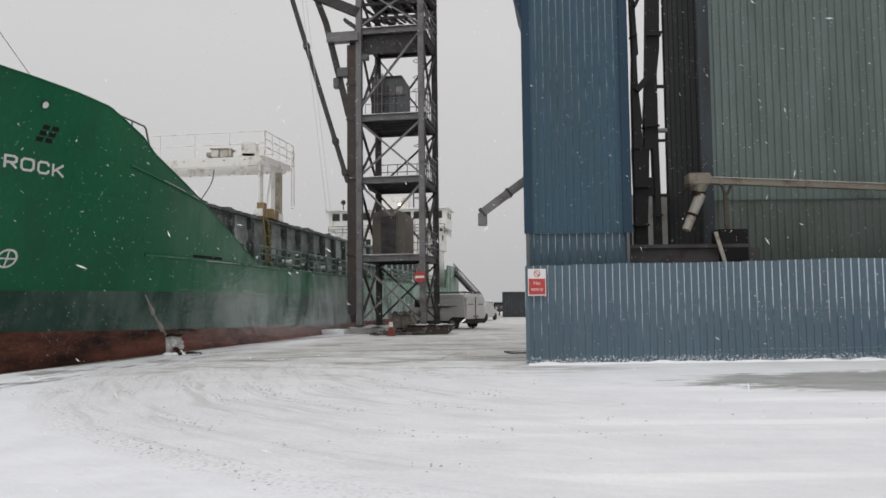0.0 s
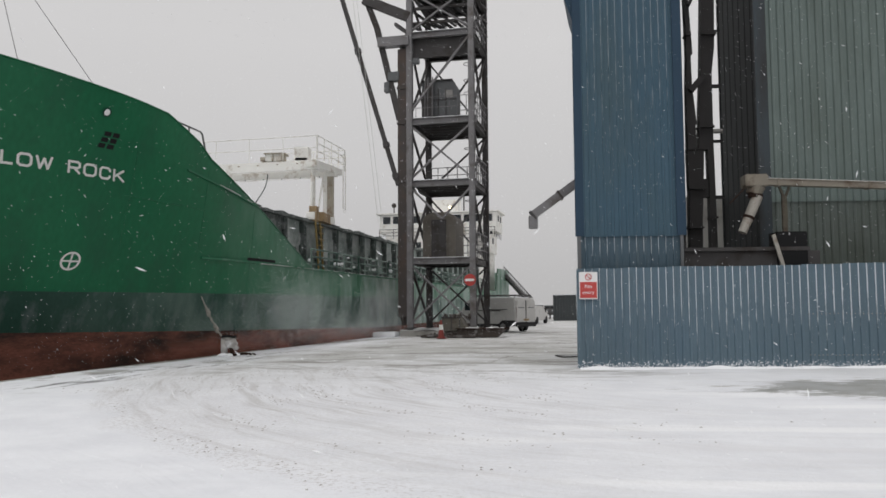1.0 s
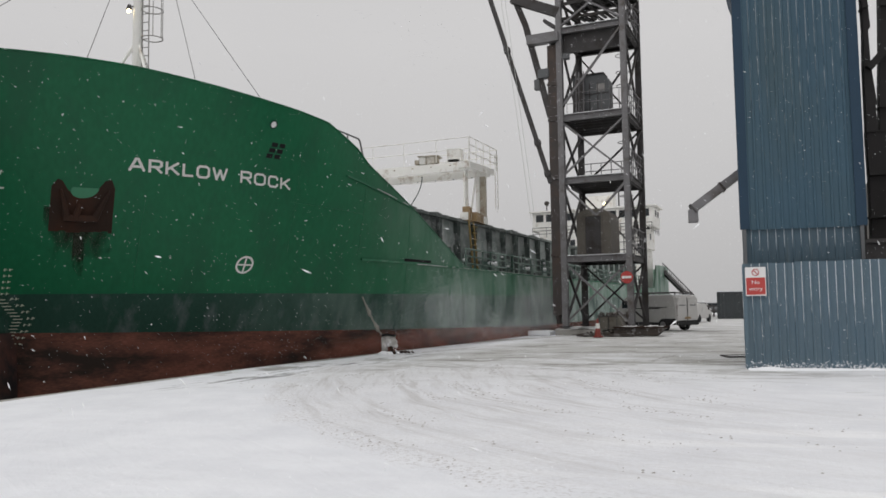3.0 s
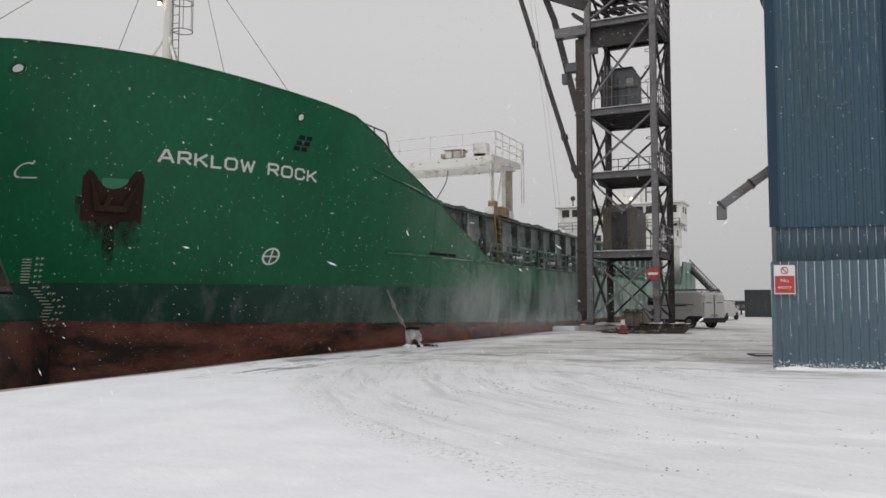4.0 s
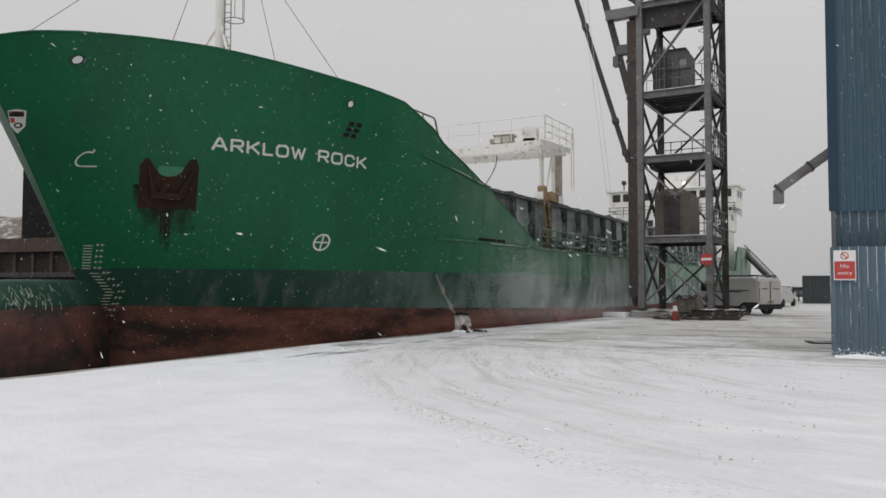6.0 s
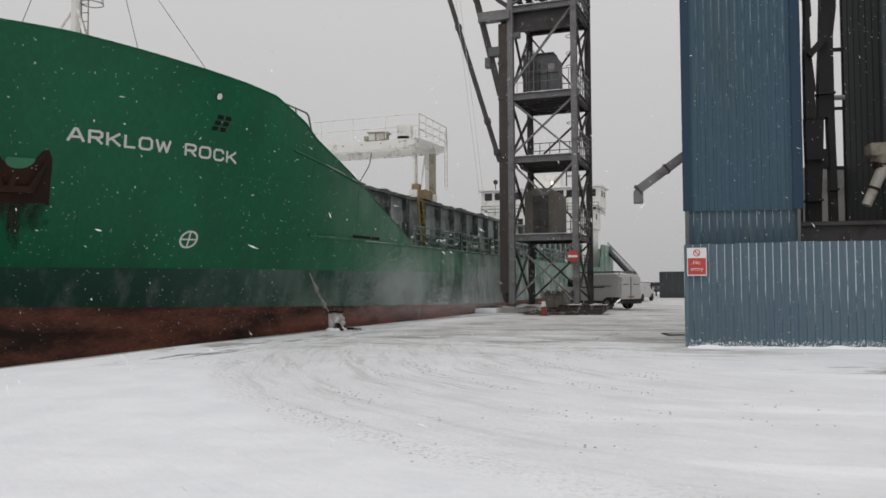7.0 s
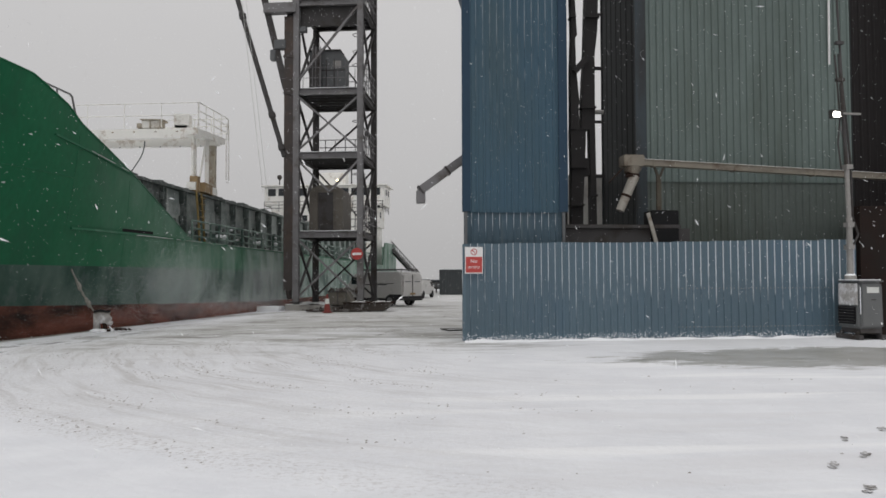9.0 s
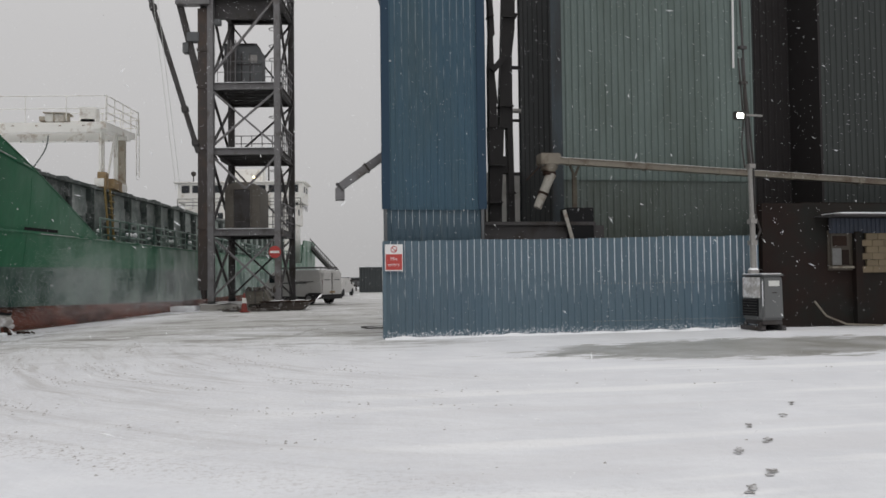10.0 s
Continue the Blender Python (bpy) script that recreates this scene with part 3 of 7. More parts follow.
def rail(bm, pts, height=1.0, bars=3, r=0.022, post_every=1.5):
    """A guard rail along points of a walkway."""
    for a, b in zip(pts, pts[1:]):
        a, b = Vector(a), Vector(b)
        for k in range(bars):
            up = Vector((0, 0, height * (k + 1) / bars))
            tube(bm, a + up, b + up, r, 5)
        n = max(1, round((b - a).length / post_every))
        for i in range(n + 1):
            p = a + (b - a) * i / n
            tube(bm, p, p + Vector((0, 0, height)), r, 5)
    return bm


GANTRY_TAN = mat("stained_tan_paint", (0.42, 0.38, 0.31), 0.65, var=0.25, scale=3, stain=(0.20, 0.12, 0.07), stain_scale=2.5, stain_amount=0.5)


def build_ship():
    ship = thing("cargo_ship", (*ship_at(40, 0, -3).xy, -3.0), label="green-hulled cargo ship moored along the snowy quay", category="ship")
    ship.matrix_basis = Matrix()
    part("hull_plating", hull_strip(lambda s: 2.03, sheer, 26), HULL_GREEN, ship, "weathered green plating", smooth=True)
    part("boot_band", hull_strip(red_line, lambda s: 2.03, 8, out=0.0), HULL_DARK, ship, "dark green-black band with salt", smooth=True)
    part("bottom", hull_strip(lambda s: -5.6, red_line, 9), HULL_RED, ship, "rusty red antifouling paint", smooth=True)
    # bulbous bow, half out of the water
    for name, lo, hi, material, label in (("bulb_upper", 1.03, 1.72, HULL_DARK, "scraped dark upper bulb"), ("bulb", -4.2, 1.03, BULB_RED, "rust-stained red bulb")):
        bm, rings = bmx(), []
        for i in range(15):
            k = i / 14
            sb = 2.0 - 5.4 * k
            swell = math.sqrt(max(0.0, 1 - max(0.0, (k - 0.45) / 0.55) ** 2.4))
            girth = 0.3 + 0.7 * min(1.0, k / 0.32)
            ring_pts = []
            for j in range(13):
                z = lo + (hi - lo) * j / 12
                v = max(-1.0, min(1.0, (z + 1.3) / 3.02))
                side = 1.35 * swell * girth * math.sqrt(max(0.0, 1 - v * v))
                zc = -1.3 + (z + 1.3) * (0.35 + 0.65 * swell)
                ring_pts.append((side, zc))
            loop = [ship_at(sb, w, z) for w, z in ring_pts] + [ship_at(sb, -w, z) for w, z in reversed(ring_pts)]
            rings.append([bm.verts.new(p) for p in loop])
        for ra, rb in zip(rings, rings[1:]):
            for j in range(len(ra)):
                bm.faces.new((ra[j], rb[j], rb[(j + 1) % len(ra)], ra[(j + 1) % len(ra)]))
        bmesh.ops.remove_doubles(bm, verts=bm.verts, dist=0.002)
        bmesh.ops.recalc_face_normals(bm, faces=bm.faces)
        part(name, bm, material, ship, label, smooth=True)
    bm = bmx()
    rng = random.Random(31)
    for i in range(46):
        q, z = rng.uniform(-1.2, 0.2), rng.uniform(1.1, 1.6)
        v = (z + 1.3) / 3.02
        w = 1.35 * math.sqrt(1 - v * v) + 0.008
        a, h = rng.uniform(0.006, 0.018), rng.uniform(0.04, 0.22)
        v2 = (z - h + 1.3) / 3.02
        w2 = 1.35 * math.sqrt(1 - v2 * v2) + 0.008
        d = rng.uniform(-0.12, 0.12)
        bm.faces.new([bm.verts.new(p) for p in (ship_at(q, w, z), ship_at(q + a, w, z), ship_at(q + a + d, w2, z - h), ship_at(q + d, w2, z - h))])
    tagged(part("scrape", bm, DRAUGHT, ship, "pale scrapes on the bulb"), kind="stuff")
    # inner bulwark and decks
    part("bulwark", hull_strip(lambda s: max(sheer(s) - 1.1, 2.0), lambda s: sheer(s) - 0.02, 2, out=-0.09), HULL_GREEN, ship)
    bm = bmx()
    for sa, sb, z in ((-0.9, 8.2, 6.25), (8.2, 79.4, 2.05)):
        prev = None
        n = 30
        for i in range(n + 1):
            s = sa + (sb - sa) * i / n
            w = max(0.02, half_breadth(s, z) - 0.05)
            cur = (bm.verts.new(ship_at(s, -w, z)), bm.verts.new(ship_at(s, w, z)))
            if prev:
                bm.faces.new((prev[0], prev[1], cur[1], cur[0]))
            prev = cur
    part("deck", bm, SNOW_DIRTY, ship, "snow-dusted steel deck")
    bm = bmx()
    bm.faces.new([bm.verts.new(ship_at(8.2, sg * (half_breadth(8.2, z) - 0.12), z)) for sg, z in ((-1, 2.1), (1, 2.1), (1, 3.5), (1, 5.0), (1, 6.2), (-1, 6.2), (-1, 5.0), (-1, 3.5))])
    part("forecastle_bulkhead", bm, WHITE_PAINT, ship)
    bm = bmx()
    wt = half_breadth(79, 3)
    bm.faces.new([bm.verts.new(ship_at(79.4, w, z)) for w, z in ((-wt, -5.6), (wt, -5.6), (wt, 5.4), (-wt, 5.4))])
    part("transom", bm, HULL_GREEN, ship)
    # rubbing strakes and plate edges
    for za, zb, s0, s1, dz in ((3.17, 3.08, 10.4, 60, 0.07), (5.77, 5.15, 9.0, 12.9, 0.05)):
        bm = bmx()
        n = int((s1 - s0) / 0.6)
        pts = [hull_at(s0 + (s1 - s0) * i / n, za + (zb - za) * min(1, (i / n) * (1 if za > 5 else 3)), 0.03) for i in range(n + 1)]
        for p, q in zip(pts, pts[1:]):
            beam(bm, p, q, dz, dz)
        part("strake", bm, RIDGE_GREEN, ship, "snow-caught rubbing strake")
    rng = random.Random(14)
    for s0, s1, za, zb in ((13.6, 30.0, 3.125, 3.12), (10.6, 12.7, 5.54, 5.21)):
        bm = bmx()
        n = int((s1 - s0) / 0.35)
        for i in range(n):
            if rng.random() < 0.8:
                sa, sb = s0 + (s1 - s0) * i / n, s0 + (s1 - s0) * (i + 1) / n
                beam(bm, hull_at(sa, za + (zb - za) * i / n, 0.045), hull_at(sb, za + (zb - za) * (i + 1) / n, 0.045), 0.05, rng.uniform(0.012, 0.03))
        tagged(part("ledge_snow", bm, SNOW_DIRTY, ship, "thin snow lying on the strake"), kind="stuff")
    bm = bmx()
    n = 160
    pts = [(-1.5 + 20 * i / n) for i in range(n + 1)]
    for sa, sb in zip(pts, pts[1:]):
        beam(bm, hull_at(sa, ship_top(sa), -0.02), hull_at(sb, ship_top(sb), -0.02), 0.09, 0.035)
    part("capping_rail", bm, HULL_GREEN, ship)
    for sa, za, sb, zb in ((7.4, 3.25, 7.05, 6.1), (10.2, 3.25, 10.0, 5.9), (7.05, 4.75, 10.1, 4.65), (3.6, 2.2, 3.2, 4.6), (13.0, 2.1, 12.9, 4.9)):
        bm = bmx()
        pts = [hull_at(sa + (sb - sa) * i / 12, za + (zb - za) * i / 12, 0.004) for i in range(13)]
        polyline(bm, pts, 0.005, 4)
        part("weld_seam", bm, RIDGE_GREEN, ship)
    # name in two words, each letter cut from straight strokes
    for word, s0, length, z0 in (("ARKLOW", 2.68, 2.27, 5.19), ("ROCK", 5.37, 1.52, 5.13)):
        total = sum(LETTER_W[c] for c in word) + 0.42 * (len(word) - 1)
        x, k = 0.0, length / total
        for c in word:
            bm = bmx()
            for i, pts in enumerate(STROKES[c]):
                for j, (p, q) in enumerate(zip(pts, pts[1:])):
                    stroke(bm, p, q, x * k, LETTER_W[c] * k, 0.335, 0.0004 * (3 * i + j))
            decal(bm, LETTER_WHITE, "letter", ship, s0, z0 - 0.06 * x * k / length, out=0.015, skew=0.27)
            x += LETTER_W[c] + 0.42
    bm = ring(bmx(), 0.20, 0.255)
    rect(bm, -0.21, -0.022, 0.21, 0.022, 6)
    rect(bm, -0.022, -0.21, 0.022, 0.21)
    decal(bm, LETTER_WHITE, "thruster_mark", ship, 6.19, 2.86, "white cross in a ring")
    # bulbous bow mark
    bm = bmx()
    arc = [(0.12 * math.cos(radians(t)), 0.19 * math.sin(radians(t))) for t in range(60, 275, 12)]
    for (xa, ya), (xb, yb) in zip(arc, arc[1:]):
        bm.faces.new([bm.verts.new((x * k, y * k, 0)) for x, y, k in ((xa, ya, 1), (xb, yb, 1), (xb, yb, 0.82), (xa, ya, 0.82))])
    rect(bm, 0.0, -0.19, 0.21, -0.155, 4)
    rect(bm, 0.05, 0.14, 0.07, 0.24)
    decal(bm, LETTER_WHITE, "bulb_mark", ship, 0.44, 4.80, "white curved bow mark")
    # draught marks as bars
    def scale_of_ticks(count, step, lean):
        """Ticks in a column, with the two strokes of a number that cannot be read beside every second one."""
        bm = bmx()
        for i in range(count):
            x, y = lean * min(i, 6), -step * i
            rect(bm, x - 0.07, y, x + 0.05, y + 0.022)
            if i % 2 == 0:
                for k in (0.10, 0.16):
                    rect(bm, x + k, y, x + k + 0.018, y + 0.06)
                    rect(bm, x + k + 0.018, y + 0.024, x + k + 0.042, y + 0.040)
        return bm

    decal(scale_of_ticks(9, 0.076, 0.0), DRAUGHT, "draught_mark", ship, 1.17, 2.62, skew=0.24)
    decal(scale_of_ticks(15, 0.085, 0.055), DRAUGHT, "draught_mark", ship, 1.47, 1.88, out=0.04, skew=0.05)
    # anchor pocket with rust run and anchor
    bm = bmx()
    prof = [(-0.56, 0.30, 0), (-0.46, 0.48, 0), (-0.38, 0.44, 0), (-0.26, 0.20, 0), (0.0, 0.12, 0), (0.24, 0.20, 0), (0.40, 0.48, 0), (0.52, 0.52, 0), (0.60, 0.30, 0)]
    for (xa, ya, _), (xb, yb, _) in zip(prof, prof[1:]):
        n = 6
        for i in range(n):
            k0, k1 = i / n, (i + 1) / n
            bot = -0.80 + 0.07 * noise.noise((xa * 9, 0, 0))
            bm.faces.new([bm.verts.new(p) for p in ((xa, ya + (bot - ya) * k0, 0), (xa, ya + (bot - ya) * k1, 0), (xb, yb + (bot - yb) * k1, 0), (xb, yb + (bot - yb) * k0, 0))])
    decal(bm, RUST, "anchor_recess", ship, 2.0, 4.42, "dark rust-streaked anchor pocket", skew=0.22)
    for x0, x1, y0, y1 in ((-0.66, 0.70, -1.55, -0.20), (-0.12, 0.10, -2.05, -0.7)):
        bm = bmx()
        for i in range(8):
            for j in range(8):
                rect(bm, x0 + (x1 - x0) * i / 8, y0 + (y1 - y0) * j / 8, x0 + (x1 - x0) * (i + 1) / 8, y0 + (y1 - y0) * (j + 1) / 8)
        decal(bm, RUST_BLOOM, "rust_stain", ship, 2.0, 4.42, "thin rust wash below the anchor", out=0.006, skew=0.22)
    anchor = part("anchor", bmx(), RUST, ship, "rusty stockless anchor housed in its pocket")
    am = bmx()
    def ap(x, y, o):
        return hull_at(2.0 + x, 4.42 + y, o)
    tube(am, ap(0, -0.12, 0.03), ap(0, -0.5, 0.14), 0.08, 8)
    beam(am, ap(-0.20, -0.48, 0.10), ap(0.40, -0.48, 0.10), 0.18, 0.16)
    for sx in (-1, 1):
        tube(am, ap(0.26 * sx + 0.1, -0.45, 0.10), ap(0.44 * sx, 0.22, 0.08), 0.10, 6, 0.03)
    am.to_mesh(anchor.data)
    am.free()
    bm = bmx()
    ring(bm, 0.0, 0.25, 24)
    for v in bm.verts:
        v.co.y = min(v.co.y * 0.85, 0.05)
    decal(bm, HAWSE_GREEN, "hawse_plate", ship, 1.98, 4.66, out=0.03)
    # fairleads and vent grille
    for s, z in ((5.80, 6.81), (-0.33, 7.08)):
        fl = decal(ring(bmx(), 0.085, 0.125, 20), HULL_DARK, "fairlead", ship, s, z, "oval mooring hole, bright sky behind painted as a disc", out=0.03)
        # white disc painted in for the bright sky seen through the hole
        decal(ring(bmx(), 0.0, 0.10, 16), SIGN_WHITE, "sky_disc", fl, s + 0.03, z, out=0.022)
    for r in range(3):
        for c in range(2):
            bm = rect(bmx(), 0, 0, 0.19, 0.12)
            decal(bm, BLACK, "vent_slot", ship, 5.86 + c * 0.25 + 0.035 * r, 5.90 + r * 0.16, out=0.01)
    bm = rect(bmx(), 0, 0, 1.9, 0.10, 6)
    decal(bm, BLACK, "scupper", ship, 12.75, 3.20, "long slot in the plating", out=0.03)
    # shield at the bow
    bm = bmx()
    bm.faces.new([bm.verts.new(p) for p in ((-0.12, 0.26, 0), (-0.11, -0.1, 0), (0, -0.27, 0), (0.11, -0.1, 0), (0.12, 0.26, 0), (0, 0.30, 0))])
    em = decal(bm, LETTER_WHITE, "emblem", ship, -0.66, 5.68, "small red and white emblem", skew=0.3)
    decal(rect(bmx(), -0.10, 0.12, 0.10, 0.24), RUST, "band", em, -0.66, 5.68, out=0.035, skew=0.3)
    decal(rect(bmx(), -0.09, -0.02, -0.02, 0.09), RED, "patch", em, -0.66, 5.68, out=0.035, skew=0.3)
    decal(ring(bmx(), 0.035, 0.065, 12, (0.02, -0.08)), RUST, "ring", em, -0.66, 5.68, out=0.035, skew=0.3)
    # railing on the slope
    bm = bmx()
    c = hull_at(9.72, 6.5, -0.15)
    c.z = 7.08
    polyline(bm, [hull_at(8.0, 7.16, -0.15), c - (c - hull_at(8.0, 7.16, -0.15)) * 0.06, c - Vector((0, 0, 0.06)), hull_at(10.02, 6.3, -0.15)], 0.03)
    m = hull_at(9.0, 6.8, -0.15)
    polyline(bm, [m, m + Vector((0, 0, 0.32))], 0.025)
    polyline(bm, [hull_at(8.3, 7.0, -0.15), hull_at(9.0, 6.95, -0.15)], 0.02)
    part("handrail", bm, STEEL, ship)
    # hatch coaming with ribs, and the deck rail before it
    wc = HALF_BEAM - 1.5
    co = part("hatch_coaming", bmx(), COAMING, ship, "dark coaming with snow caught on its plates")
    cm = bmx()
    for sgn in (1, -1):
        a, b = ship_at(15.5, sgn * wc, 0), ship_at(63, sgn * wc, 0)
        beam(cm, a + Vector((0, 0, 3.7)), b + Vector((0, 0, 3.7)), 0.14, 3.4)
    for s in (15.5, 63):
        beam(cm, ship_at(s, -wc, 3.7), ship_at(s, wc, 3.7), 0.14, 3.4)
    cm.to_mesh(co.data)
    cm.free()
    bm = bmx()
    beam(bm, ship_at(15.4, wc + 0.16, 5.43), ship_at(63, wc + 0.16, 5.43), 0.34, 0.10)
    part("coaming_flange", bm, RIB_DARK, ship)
    rng = random.Random(4)
    bm = bmx()
    for i in range(150):
        sa = 15.6 + i * 0.315
        h = 0.05 + 0.16 * max(0.0, noise.noise((sa * 0.8, 2, 0)) + 0.15) + 0.05 * rng.random()
        beam(bm, ship_at(sa, wc - 0.05, 5.48 + h / 2), ship_at(sa + 0.34, wc - 0.05, 5.48 + h / 2 + rng.uniform(-0.02, 0.02)), 0.3, h)
    tagged(part("hatch_fittings", bm, RIB_DARK, ship, "cleats and folded covers along the coaming"), kind="stuff")
    part("forward_plate", beam(bmx(), ship_at(15.45, wc + 0.1, 3.75), ship_at(18.6, wc + 0.1, 3.75), 0.05, 3.3), RIB_DARK, ship, "dark forward coaming plate")
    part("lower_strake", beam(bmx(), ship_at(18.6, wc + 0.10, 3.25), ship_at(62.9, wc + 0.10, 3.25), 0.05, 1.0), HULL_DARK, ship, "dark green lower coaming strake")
    for i in range(46):
        sa = 19.0 + i * 0.95 + rng.uniform(-0.25, 0.25)
        zb = rng.uniform(3.2, 4.2)
        bm = box(bmx(), (0, 0, 0), (0.12, rng.uniform(0.12, 0.4), rng.uniform(0.12, 0.5)), Matrix.Translation(ship_at(sa, wc + 0.24, zb)) @ Matrix.Rotation(-AZ, 4, "Z"), bevel=0.02)
        part("deck_fitting", bm, RIB_DARK, ship)
    bm = bmx()
    for i in range(34):
        sa = 19.0 + i * 1.25 + rng.uniform(-0.4, 0.4)
        bmesh.ops.create_icosphere(bm, subdivisions=1, radius=rng.uniform(0.06, 0.15), matrix=Matrix.Translation(ship_at(sa, wc + rng.uniform(0.25, 0.9), rng.choice((3.12, 4.02, 3.6)))) @ Matrix.Diagonal((1.2, 1.6, 0.8, 1)))
    tagged(part("caught_snow", bm, SNOW, ship, "lumps of snow caught on the deck gear"), kind="stuff")
    rib = bmx()
    box(rib, (0, 0, 0), (0.05, 0.34, 3.2))
    box(rib, (0, 0, 1.35), (0.30, 0.20, 0.5))
    me = bpy.data.meshes.new("rib")
    rib.to_mesh(me)
    rib.free()
    me.materials.append(RIB_DARK)
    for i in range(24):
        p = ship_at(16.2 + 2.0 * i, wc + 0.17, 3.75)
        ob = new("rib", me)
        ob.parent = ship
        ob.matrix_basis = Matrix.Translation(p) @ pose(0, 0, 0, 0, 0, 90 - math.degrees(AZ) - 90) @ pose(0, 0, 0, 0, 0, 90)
    bm = bmx()
    rail(bm, [ship_at(18.5, 6.3, 3.05), ship_at(62, 6.3, 3.0)], 0.95, 3, 0.04, 1.0)
    part("deck_rail", bm, HULL_DARK, ship)
    hc = bmx()
    for i in range(11):
        s = 17.6 + i * 4.2
        a, b = ship_at(s, 0, 5.56), ship_at(s + 4.0, 0, 5.56)
        beam(hc, a, b, 9.6, 0.16)
    part("hatch_cover", hc, SNOW, ship, "hatch covers under a thin layer of snow")
    # ladder on the coaming
    bm = bmx()
    for s in (21.2, 21.75):
        tube(bm, ship_at(s, wc + 0.55, 3.0), ship_at(s, wc + 0.35, 5.5), 0.05)
    for i in range(8):
        tube(bm, ship_at(21.2, wc + 0.53, 3.2 + 0.29 * i), ship_at(21.75, wc + 0.53, 3.2 + 0.29 * i), 0.025)
    part("ladder", bm, YELLOW, ship, "yellow vertical ladder")
    # foremast
    base = ship_at(6.4, -0.14, 6.3)
    bm = bmx()
    tube(bm, base, base + Vector((0, 0, 10.8)), 0.19, 14, 0.10)
    for d in ((0.8, -0.5), (-0.8, -0.5), (0.1, 0.9)):
        tube(bm, base + Vector((d[0], d[1], 2.4)), base + Vector((0, 0, 4.1)), 0.05)
    part("foremast", bm, WHITE_PAINT, ship, "white tubular foremast with struts", smooth=False)
    bm = bmx()
    lx = base + Vector((0.30, 0, 0))
    for sx in (-0.12, 0.12):
        tube(bm, lx + Vector((sx, 0, 2.5)), lx + Vector((sx, 0, 7)), 0.02, 5)
    for i in range(15):
        tube(bm, lx + Vector((-0.12, 0, 2.7 + 0.28 * i)), lx + Vector((0.12, 0, 2.7 + 0.28 * i)), 0.014, 5)
    for k in range(3):
        c = lx + Vector((0.25, 0, 4.08 + 0.95 * k))
        pts = [c + Vector((0.33 * math.cos(t), 0.33 * math.sin(t), 0)) for t in np.linspace(0, 2 * math.pi, 17)]
        polyline(bm, pts, 0.018, 5)
    for t in (-0.9, 0.0, 0.9):
        tube(bm, lx + Vector((0.25 + 0.33 * math.cos(t), 0.33 * math.sin(t), 4.08)), lx + Vector((0.25 + 0.33 * math.cos(t), 0.33 * math.sin(t), 6.6)), 0.014, 5)
    part("mast_ladder", bm, ZINC, ship, "pale caged ladder")
    bm = bmx()
    bmesh.ops.create_uvsphere(bm, u_segments=12, v_segments=8, radius=0.065, matrix=Matrix.Translation(base + Vector((-0.20, -0.2, 5.02))))
    lamp = part("mast_lamp", bm, LAMP_WARM, ship, "lit warm mast lamp")
    bm = tube(bmx(), base + Vector((-0.20, -0.18, 5.08)), base + Vector((-0.20, -0.18, 5.24)), 0.10, 12, 0.05)
    tube(bm, base + Vector((-0.20, -0.16, 5.2)), base + Vector((0, 0, 5.2)), 0.02, 6)
    part("lamp_hood", bm, STEEL_DARK, lamp)
    bm = bmx()
    for q, up in ((hull_at(5.7, 7.2, -0.2), 8.0), (hull_at(4.5, 7.2, -1.8), 10.6), (hull_at(1.1, 7.2, -0.2), 8.0), (ship_at(-1.2, 0, 7.3), 8.0)):
        tube(bm, q, base + Vector((0, 0, up)), 0.011, 5)
    part("stay_wire", bm, STEEL, ship)
    # hatch gantry
    g = part("hatch_gantry", bmx(), WHITE_PAINT, ship, "white travelling hatch gantry with railings and rust")
    gm = bmx()
    for sgn in (1, -1):
        w = sgn * (wc + 0.1)
        for ds in (-0.13, 0.13):
            beam(gm, ship_at(21.5 + ds, w, 5.6), ship_at(21.5 + ds, w, 8.0), 0.10, 0.16)
        for k in range(5):
            beam(gm, ship_at(21.37, w, 5.9 + 0.45 * k), ship_at(21.63, w, 5.9 + 0.45 * k), 0.06, 0.06)
        beam(gm, ship_at(22.0, w, 5.8), ship_at(22.9, w, 8.1), 0.07, 0.07)
        beam(gm, ship_at(21.2, w, 5.75), ship_at(23.8, w, 5.75), 0.4, 0.35)
        beam(gm, ship_at(21.2, w, 8.2), ship_at(24.6, w, 8.3), 0.55, 0.3)
    for s in (21.5, 23.7):
        beam(gm, ship_at(s, -wc - 0.4, 8.10), ship_at(s, wc + 0.4, 8.13), 0.40, 0.36)
    beam(gm, ship_at(22.4, -wc, 8.35), ship_at(22.4, wc, 8.35), 2.0, 0.06)
    box(gm, ship_at(21.8, 4.45, 8.72), (0.66, 0.7, 0.66))
    box(gm, ship_at(21.8, 4.45, 8.47), (0.55, 0.7, 0.12))
    gm.to_mesh(g.data)
    gm.free()
    bm = bmx()
    rail(bm, [ship_at(21.2, wc + 0.4, 8.4), ship_at(24.9, wc + 0.4, 8.4), ship_at(24.9, 2, 8.4)], 1.1, 3, 0.025, 0.9)
    rail(bm, [ship_at(21.3, -wc, 8.4), ship_at(21.3, wc + 0.4, 8.4)], 1.1, 2, 0.02, 1.6)
    for s in (24.4, 24.75):
        tube(bm, ship_at(s, wc + 0.5, 6.4), ship_at(s, wc + 0.5, 9.2), 0.025, 6)
    for i in range(9):
        tube(bm, ship_at(24.4, wc + 0.5, 6.3 + 0.3 * i), ship_at(24.75, wc + 0.5, 6.3 + 0.3 * i), 0.015, 5)
    part("gantry_rail", bm, WHITE_PAINT, g)
